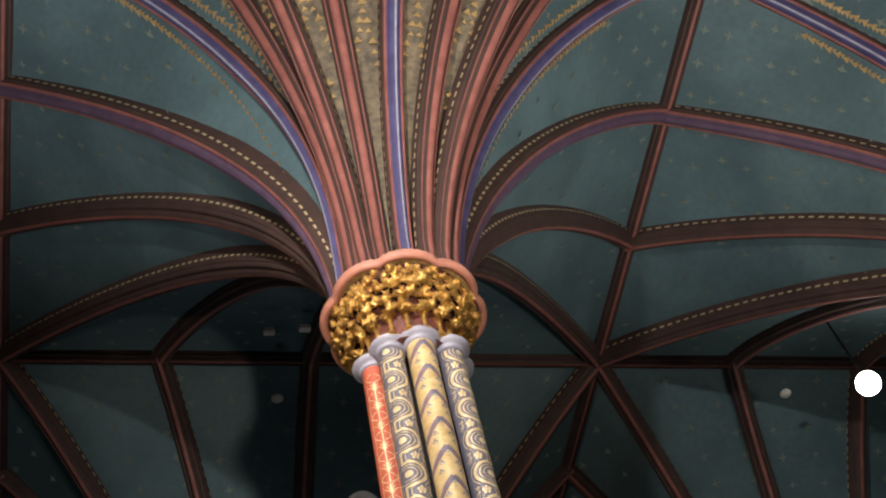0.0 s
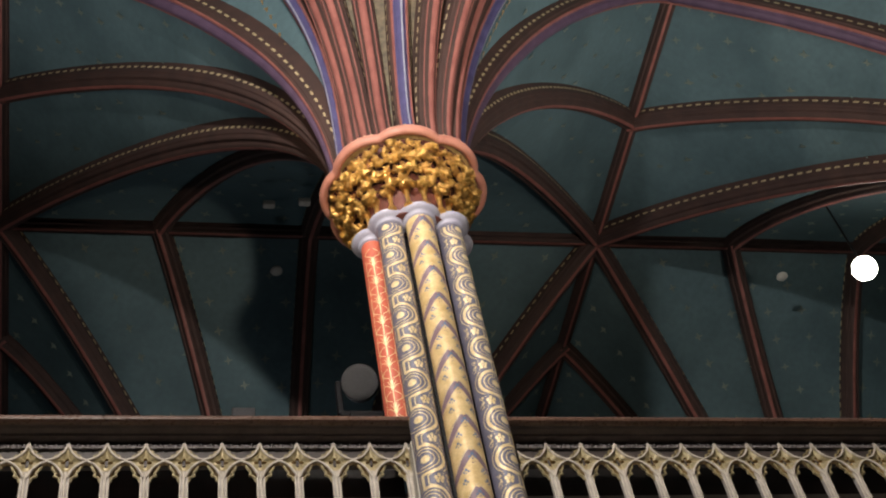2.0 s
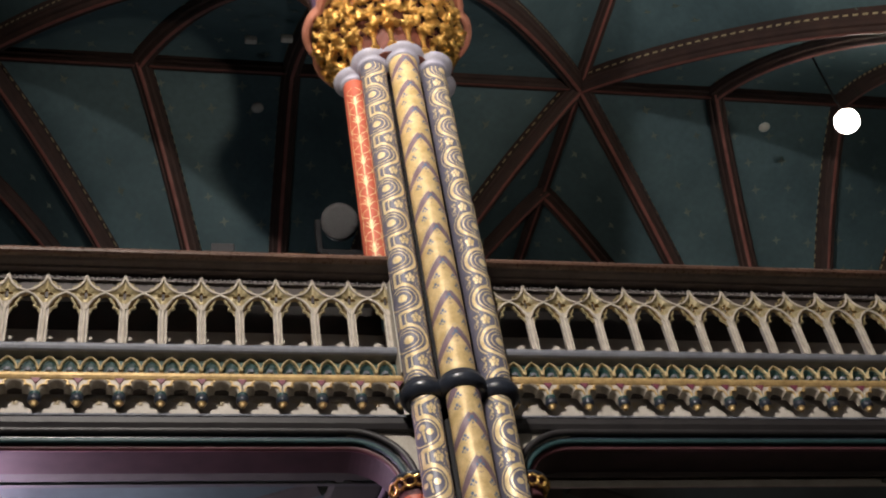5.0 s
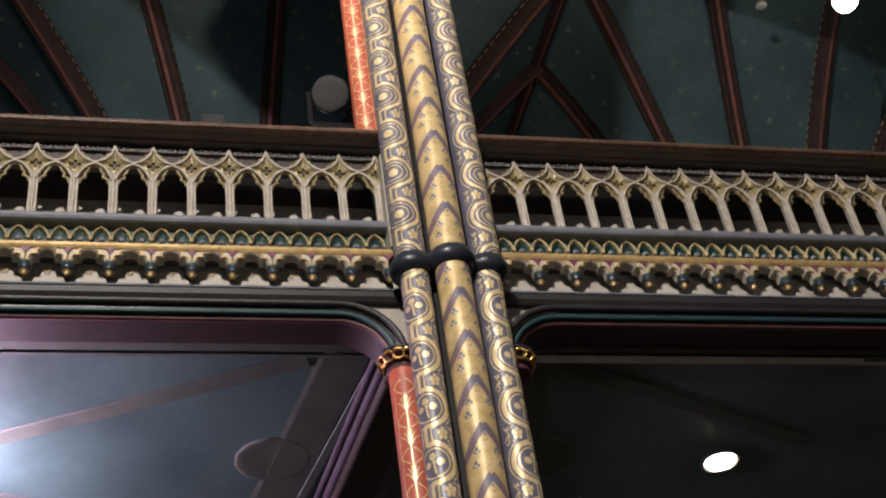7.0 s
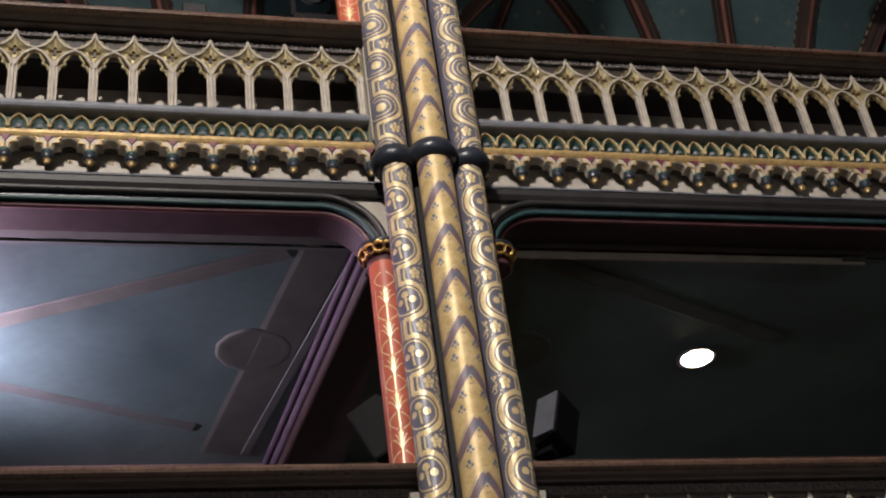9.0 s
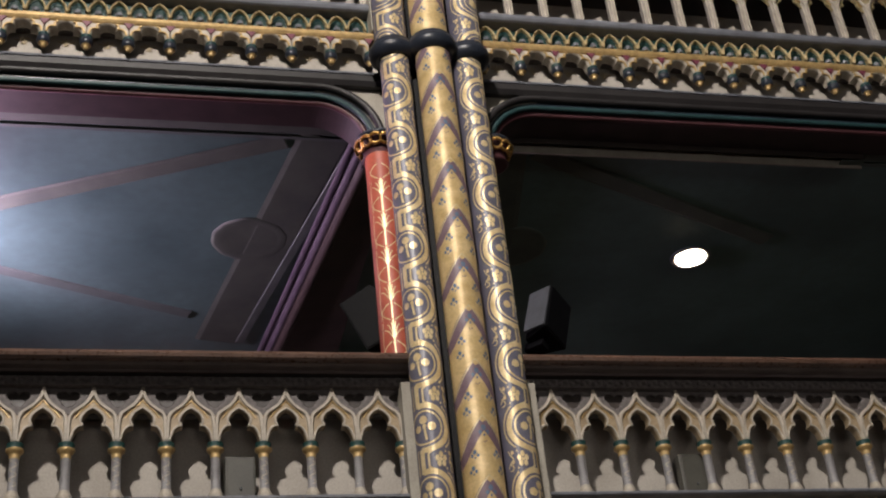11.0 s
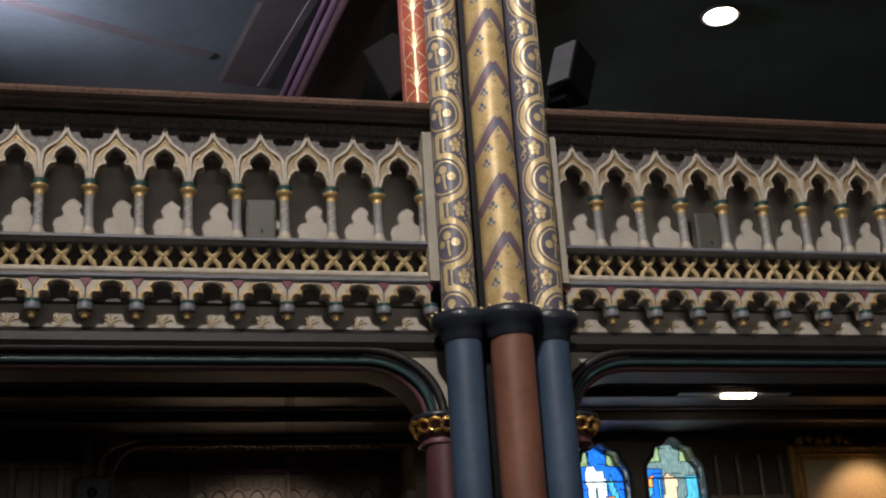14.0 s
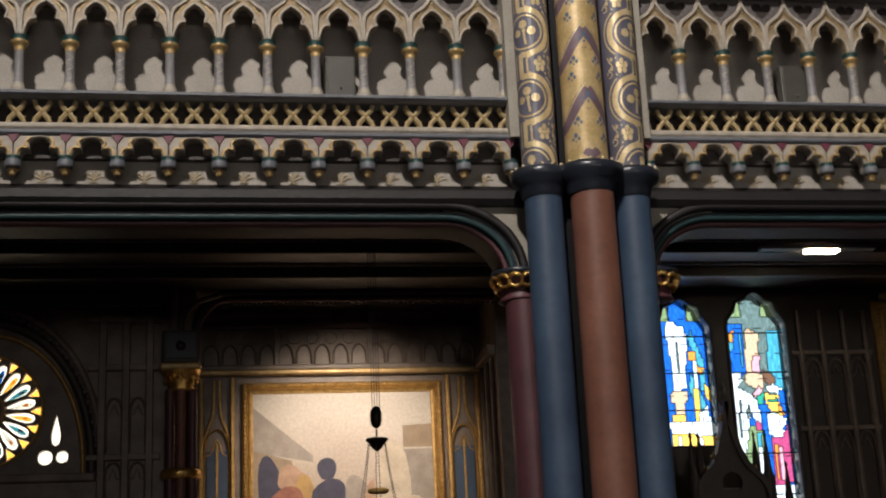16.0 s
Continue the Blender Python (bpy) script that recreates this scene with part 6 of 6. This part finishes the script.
def canvas_material(name, low, high, z0, z1):
    """A thinly painted ground, changing in tone with height."""
    m = material(name, high, 0.55, 0, low, 1.6, 0.15, 30)
    n, link = m.node_tree.nodes, m.node_tree.links
    geo = n.new("ShaderNodeNewGeometry")
    sep = n.new("ShaderNodeSeparateXYZ")
    mr = n.new("ShaderNodeMapRange")
    mr.inputs["From Min"].default_value, mr.inputs["From Max"].default_value = z0, z1
    link.new(geo.outputs["Position"], sep.inputs["Vector"])
    link.new(sep.outputs["Z"], mr.inputs["Value"])
    ramp = [q for q in n if q.type == "VALTORGB"][0]
    big = [q for q in n if q.type == "TEX_NOISE"][0]
    mixv = n.new("ShaderNodeMath")
    mixv.operation = "MULTIPLY_ADD"
    mixv.inputs[1].default_value = 0.45
    link.new(big.outputs["Fac"], mixv.inputs[0])
    sc = n.new("ShaderNodeMath")
    sc.operation = "MULTIPLY"
    sc.inputs[1].default_value = 0.6
    link.new(mr.outputs["Result"], sc.inputs[0])
    link.new(sc.outputs["Value"], mixv.inputs[2])
    link.new(mixv.outputs["Value"], ramp.inputs["Fac"])
    return m


P_SKY = canvas_material("painting_pale_sky", (0.52, 0.42, 0.34), (0.66, 0.60, 0.52), 3.0, 4.2)
P_ROOF = material("painting_grey_roof", (0.42, 0.37, 0.32), 0.6, 0, (0.33, 0.28, 0.24), 8)
P_WALL = material("painting_brown_wall", (0.40, 0.30, 0.21), 0.6, 0, (0.33, 0.24, 0.16), 8)
P_NAVY = material("painting_navy_cloth", (0.06, 0.06, 0.11), 0.6, 0, (0.04, 0.04, 0.075), 9)
P_RED = material("painting_brick_cloth", (0.40, 0.16, 0.10), 0.6, 0, (0.26, 0.10, 0.07), 9)
P_SKIN = material("painting_tan", (0.55, 0.36, 0.25), 0.6, 0, (0.42, 0.25, 0.17), 9)
P_CREAM = material("painting_cream_cloth", (0.68, 0.60, 0.48), 0.6, 0, (0.55, 0.47, 0.36), 7)
P_YELL = material("painting_ochre_cloth", (0.55, 0.35, 0.12), 0.6, 0, (0.42, 0.25, 0.09), 7)
pic = thing("painting", "large pale painting in a heavy gilt frame inside the aisle recess", "painting")
picture_frame(pic, -2.39, -0.17, 2.35, 4.36, 0.125, 5.99, GILTFRAME)
box("canvas", (-2.28, -0.28, 5.965, 5.985, 2.46, 4.25), P_SKY, pic, 0.0, "pale painted canvas")
yy = 5.963
paint_shape([(-2.28, 4.10), (-1.62, 3.55), (-1.62, 3.48), (-2.28, 3.60)], yy, P_ROOF, pic)
paint_shape([(-2.28, 3.62), (-1.85, 3.50), (-1.80, 3.1), (-2.28, 3.0)], yy - 0.001, P_WALL, pic)
paint_shape([(-0.62, 3.86), (-0.28, 3.88), (-0.28, 3.62), (-0.62, 3.62)], yy, P_WALL, pic)
paint_shape([(-0.68, 3.60), (-0.28, 3.60), (-0.28, 2.9), (-0.68, 2.9)], yy, P_ROOF, pic)


def blob(cx, cz, rx, rz, mat, k, wob=0.12):
    pts = [(cx + rx * math.cos(t) * (1 + wob * math.sin(3 * t + k)), cz + rz * math.sin(t) * (1 + wob * math.cos(2 * t + k))) for t in np.linspace(0, 2 * math.pi, 19)[:-1]]
    paint_shape(pts, yy - 0.002 - 0.0006 * k, mat, pic)


blob(-2.10, 3.16, 0.13, 0.42, P_NAVY, 1)
blob(-1.86, 3.30, 0.16, 0.15, P_SKIN, 2)
blob(-1.72, 3.15, 0.12, 0.18, P_YELL, 3)
blob(-1.90, 3.05, 0.20, 0.16, P_RED, 4)
blob(-1.44, 3.10, 0.19, 0.20, P_NAVY, 5, 0.08)
blob(-1.47, 3.40, 0.105, 0.13, P_NAVY, 6, 0.06)
blob(-1.60, 2.95, 0.14, 0.12, P_SKIN, 7)
blob(-1.15, 3.12, 0.14, 0.20, P_ROOF, 8)
blob(-0.92, 3.08, 0.16, 0.18, P_SKIN, 9)
blob(-0.74, 3.25, 0.20, 0.42, P_CREAM, 10, 0.08)
blob(-0.55, 2.95, 0.15, 0.14, P_CREAM, 11)
lamp("picture_light", "SPOT", (-1.2, 3.3, 4.7), (-1.2, 5.97, 3.35), 470, (1.0, 0.82, 0.66), 0.15, 66, 0.9)

# carved work of the recess
rec = thing("recess_screen", "gilded and dark carved gothic screen round the painting", "screen")
box("shelf_cornice", (-2.9, 0.30, 5.86, 6.0, 4.44, 4.50), OCHRE, rec, 0.02)
box("shelf_cornice", (-2.9, 0.30, 5.90, 6.0, 4.50, 4.56), PANELWOOD, rec, 0.015)
for k in range(15):
    lancet_panel(-2.72 + 0.205 * k, 4.58, 4.80, 0.17, 5.99, rec, PANELWOOD, None, False)
    x = -2.72 + 0.205 * k
    V, F = sweep_xz([(x + 0.10 + 0.07 * math.cos(t), 4.88 + 0.07 * math.sin(t)) for t in np.linspace(0, 2 * math.pi, 13)[:-1]], roll(0.011, 5.985, 5), True)
    put("roundel", mesh_of("roundel", V, F, PANELWOOD), rec)
for x in (-2.0, -0.95):
    box("post", (x - 0.03, x + 0.03, 5.93, 6.0, 4.56, 5.15), PANELWOOD, rec, 0.01)
box("upper_rail", (-2.9, 0.30, 5.92, 6.0, 4.97, 5.03), MAROON, rec, 0.015)
for x0 in (-0.13, -2.86):
    x1 = x0 + 0.40
    for x in (x0 + 0.03, x1 - 0.03):
        box("gilt_post", (x - 0.022, x + 0.022, 5.90, 6.0, 2.4, 4.42), GILTFRAME, rec, 0.012)
    cx = (x0 + x1) / 2
    lancet_panel(cx, 2.4, 3.86, 0.27, 5.985, rec, GILTFRAME, None)
    for s in (-1, 1):
        V, F = sweep_xz(smooth_path([(cx + s * 0.16, 3.70), (cx + s * 0.10, 3.86), (cx + s * 0.04, 4.05), (cx + s * 0.03, 4.40)], 4), roll(0.016, 5.965, 6))
        put("ogee_rib", mesh_of("ogee_rib", V, F, GILTFRAME), rec)
        box("grey_light", (cx + s * 0.062 - 0.05, cx + s * 0.062 + 0.05, 5.972, 5.99, 2.4, 3.62), STEEL, rec, 0.004)
    box("mullion", (cx - 0.012, cx + 0.012, 5.955, 5.99, 2.4, 3.7), GILTFRAME, rec, 0.004)
box("side_cornice", (0.20, 0.30, 5.0, 5.86, 4.46, 4.58), PANELWOOD, rec, 0.02)
for y in (5.2, 5.5, 5.8):
    box("side_stile", (0.255, 0.30, y - 0.03, y + 0.03, 2.4, 4.46), PANELWOOD, rec, 0.01)
# arched front of the recess
cv = [(-2.87 + 0.36 * (1 - math.cos(t)), 4.66 + 0.42 * math.sin(t)) for t in np.linspace(0, math.pi / 2, 12)] + [(0.30, 5.08)]
for off, r, m in ((0.0, 0.035, MAROON), (0.07, 0.045, DARKWOOD)):
    V, F = sweep_xz([(x, z + off) for x, z in cv], roll(r, 5.0, 8))
    put("front_arch", mesh_of("front_arch", V, F, m, smooth=True), rec)
V, F = [], []
for k in range(60):
    a, b = lathe_geo([(0.016, -0.006), (0.018, 0.006), (0.006, 0.016)], 6)
    o = len(V)
    V += [(-2.5 + 0.047 * k + px, 4.96 - pz, 5.02 + py) for px, py, pz in a]
    F += [tuple(q + o for q in h) for h in b]
tagged(put("beading", mesh_of("beading", V, F, FRIEZE), rec), kind="stuff")

# pilaster beside the recess
pil = thing("pilaster", "dark carved pilaster with a gilt capital and square block", "pilaster")
box("block", (-3.20, -2.83, 4.72, 5.0, 4.36, 4.70), DARKWOOD, pil, 0.02)
box("block_frame", (-3.17, -2.86, 4.705, 4.72, 4.40, 4.66), INK, pil, 0.006)
lathe("boss", [(0.05, 0.0), (0.05, 0.02), (0.02, 0.035)], IRON, pil, (0, 0, 0), 14)
bo = pil.children[-1]
bo.rotation_euler = (radians(90), 0, 0)
bo.location = (-3.015, 4.705, 4.53)
box("abacus", (-3.22, -2.81, 4.69, 5.0, 4.29, 4.36), OCHRE, pil, 0.02)
lathe("capital", [(0.10, 4.08), (0.13, 4.10), (0.11, 4.14), (0.14, 4.22), (0.19, 4.29)], GOLD, pil, (-3.01, 4.84, 0), 20, "gilt leafy capital", 8, 0.12)
for k in range(16):
    a = 2 * math.pi * k / 16
    put("leaf", LEAVES[k % 7], pil, (-3.01 + 0.145 * math.cos(a), 4.84 + 0.145 * math.sin(a), 4.20 + 0.04 * (k % 2)), scale=(0.045,) * 3)
for dx, m in ((-0.11, MAROON), (0.0, RUST), (0.11, MAROON)):
    lathe("shaft", [(0.05, 0), (0.05, 4.10)], m, pil, (-3.01 + dx, 4.82 - (0.05 if dx == 0 else 0), 0), 16)
lathe("shaft_band", [(0.17, 3.20), (0.20, 3.22), (0.20, 3.28), (0.17, 3.30)], GOLD, pil, (-3.01, 4.84, 0), 20)
box("upper_post", (-3.13, -3.05, 4.85, 5.0, 4.70, 5.17), PANELWOOD, pil, 0.012)
V, F = sweep_xz(smooth_path([(-2.98, 4.72), (-2.95, 4.90), (-2.84, 5.03), (-2.60, 5.11)], 5), roll(0.028, 4.90, 7))
put("bracket", mesh_of("bracket", V, F, PANELWOOD, smooth=True), pil)

# ceiling beams under the gallery
for k, y in enumerate((1.5, 2.35, 3.2, 4.1)):
    b = box("ceiling_beam", (-6.4, 7.5, y - 0.06, y + 0.06, 5.06, 5.17), DARKWOOD, None, 0.015)
    tagged(b, "dark stained ceiling beam under the gallery floor", "beam", "ceiling beams", "structure")
    w = box("ceiling_fillet", (-6.4, 7.5, y + 0.061, y + 0.09, 5.10, 5.17), MAROON, None, 0.005)
    tagged(w, "maroon fillet beside a ceiling beam", "trim", "ceiling fillets", "structure")
for k in range(9):
    y = 0.95 + 0.42 * k
    w = box("ceiling_batten", (-6.4, 7.5, y, y + 0.03, 5.145, 5.17), FRIEZE, None, 0.004)
    tagged(w, "thin batten between the ceiling boards", "batten", "ceiling battens", "structure")
br = box("hanger", (-1.55, -1.49, 1.40, 1.46, 4.86, 5.08), FRIEZE, None, 0.008)
tagged(br, "grey iron hanger under the ceiling beam", "bracket")

strip = thing("strip_light", "lit rectangular strip lamp under the gallery ceiling", "ceiling lamp")
box("housing", (2.56, 3.75, 2.98, 3.10, 5.055, 5.09), LIGHTGREY, strip, 0.008)
box("tube", (3.03, 3.36, 2.98, 3.10, 5.03, 5.053), GLOWWARM, strip, 0.008, "glowing lamp cover")

# hanging lamp on chains in front of the painting
hl = thing("sanctuary_lamp", "black iron lamp hanging on ropes and beaded chains", "hanging lamp")
HX, HY = -1.355, 2.0
for dx in (-0.03, -0.01, 0.012, 0.032):
    lathe("rope", [(0.003, 3.42), (0.003, 5.17)], IRON, hl, (HX + dx, HY, 0), 6)
lathe("counterweight", [(0.015, 3.25), (0.035, 3.27), (0.048, 3.31), (0.048, 3.38), (0.032, 3.415), (0.01, 3.43)], IRON, hl, (HX, HY, 0), 14)
lathe("hook", [(0.008, 3.14), (0.008, 3.24)], LIGHTGREY, hl, (HX, HY, 0), 8)
lathe("crown", [(0.01, 3.06), (0.04, 3.09), (0.06, 3.13), (0.085, 3.15), (0.078, 3.165), (0.02, 3.17)], IRON, hl, (HX, HY, 0), 16, "", 8, 0.15)
for k in range(6):
    a = 2 * math.pi * k / 6 + 0.3
    V, F = [], []
    for j in range(40):
        t = j / 39
        rr = 0.075 + 0.20 * t ** 1.15
        v, f = lathe_geo([(0.002, -0.011), (0.006, 0.0), (0.002, 0.011)], 5)
        o = len(V)
        V += [(HX + rr * math.cos(a) + px, HY + rr * math.sin(a) + py, 3.14 - 1.05 * t + pz) for px, py, pz in v]
        F += [tuple(q + o for q in h) for h in f]
    put("chain", mesh_of("chain", V, F, IRON), hl)
lathe("small_ring", [(0.07, 2.72), (0.085, 2.73), (0.085, 2.75), (0.07, 2.76)], GILTFRAME, hl, (HX, HY, 0), 16)
lathe("bowl", [(0.02, 1.82), (0.12, 1.86), (0.22, 1.98), (0.27, 2.10), (0.28, 2.12), (0.25, 2.12)], IRON, hl, (HX, HY, 0), 20)

# carved canopy with pinnacles before the lancets
can = thing("altar_canopy", "dark carved wooden canopy with crocketed gable and pinnacles", "canopy")
CX, CY = 2.52, 4.3
for s in (-1, 1):
    path = smooth_path([(CX, 3.78), (CX + s * 0.05, 3.45), (CX + s * 0.16, 3.15), (CX + s * 0.34, 2.95), (CX + s * 0.44, 2.6), (CX + s * 0.46, 2.0)], 5)
    V, F = sweep_xz(path, [(-0.03, CY - 0.06), (0.03, CY - 0.06), (0.03, CY + 0.06), (-0.03, CY + 0.06)])
    put("gable", clean(mesh_of("gable", V, F, DARKWOOD)), can)
    for k in range(3, 22, 3):
        x, z = path[k]
        o = put("crocket", LEAVES[k % 7], can, (x + s * 0.03, CY, z + 0.02), scale=(0.035,) * 3)
    lathe("pinnacle", [(0.07, 0.0), (0.07, 3.0), (0.05, 3.05), (0.012, 3.40), (0.022, 3.43), (0.006, 3.48)], DARKWOOD, can, (CX + s * 0.40, CY, 0), 8)
lathe("finial", [(0.03, 3.70), (0.05, 3.76), (0.02, 3.80), (0.016, 3.90), (0.035, 3.93), (0.008, 3.98)], DARKWOOD, can, (CX, CY, 0), 8)
box("cross_arm", (CX - 0.07, CX + 0.07, CY - 0.012, CY + 0.012, 3.865, 3.895), DARKWOOD, can, 0.004)
gp = smooth_path([(0, 3.72), (0.05, 3.43), (0.15, 3.13), (0.33, 2.93), (0.43, 2.6)], 4)
pierced("gable_panel", [(CX + x, z) for x, z in gp] + [(CX - x, z) for x, z in reversed(gp[1:])], [[(CX + 0.11 * math.cos(t), 2.95 + 0.11 * math.sin(t)) for t in np.linspace(0, 2 * math.pi, 13)[:-1]]], CY - 0.02, CY + 0.03, DARKWOOD, can)
for x, h in ((-0.30, 3.42), (0.30, 3.42), (-0.62, 3.1), (0.62, 3.1)):
    lathe("spirelet", [(0.035, 0.0), (0.035, h - 0.35), (0.05, h - 0.33), (0.01, h), (0.02, h + 0.02), (0.004, h + 0.06)], DARKWOOD, can, (CX + x, CY + 0.05, 0), 6)
box("back_board", (CX - 0.42, CX + 0.42, CY + 0.02, CY + 0.08, 0, 2.9), DARKWOOD, can, 0.01)

# second painting, with carved cresting
P_WARM = canvas_material("painting_warm_ground", (0.50, 0.20, 0.08), (0.52, 0.42, 0.26), 3.6, 4.9)
pic2 = thing("painting", "warm orange painting in a crested gilt frame", "painting")
picture_frame(pic2, 4.62, 6.6, 2.4, 5.0, 0.17, 4.99, GILTFRAME)
box("canvas", (4.78, 6.45, 4.965, 4.985, 2.55, 4.84), P_WARM, pic2, 0.0, "orange brown painted canvas")
for k in range(6):
    o = put("cresting", LEAVES[k], pic2, (4.78 + 0.12 * k, 4.95, 5.06 + 0.03 * math.sin(k * 2.2)), scale=(0.07, 0.04, 0.055))
lamp("picture_light", "SPOT", (5.6, 4.3, 4.9), (5.5, 4.97, 4.2), 40, (1.0, 0.66, 0.36), 0.1, 80)

# panelling between the lancets and the second painting
pan = thing("gothic_panelling", "dark gothic panelling with slender shafts beside the painting", "panelling")
for k, x in enumerate((3.72, 3.98, 4.25, 4.50)):
    lathe("shaft", [(0.035, 0), (0.035, 4.35), (0.05, 4.38), (0.03, 4.42), (0.02, 4.9)], PANELWOOD, pan, (x, 4.96, 0), 10)
for x in (3.85, 4.115, 4.375):
    for z0, z1 in ((2.5, 3.55), (3.62, 4.35)):
        lancet_panel(x, z0, z1, 0.19, 4.99, pan, PANELWOOD, None)
for z in (3.58, 4.42):
    box("rail", (3.62, 4.56, 4.94, 5.0, z - 0.025, z + 0.025), PANELWOOD, pan, 0.008)
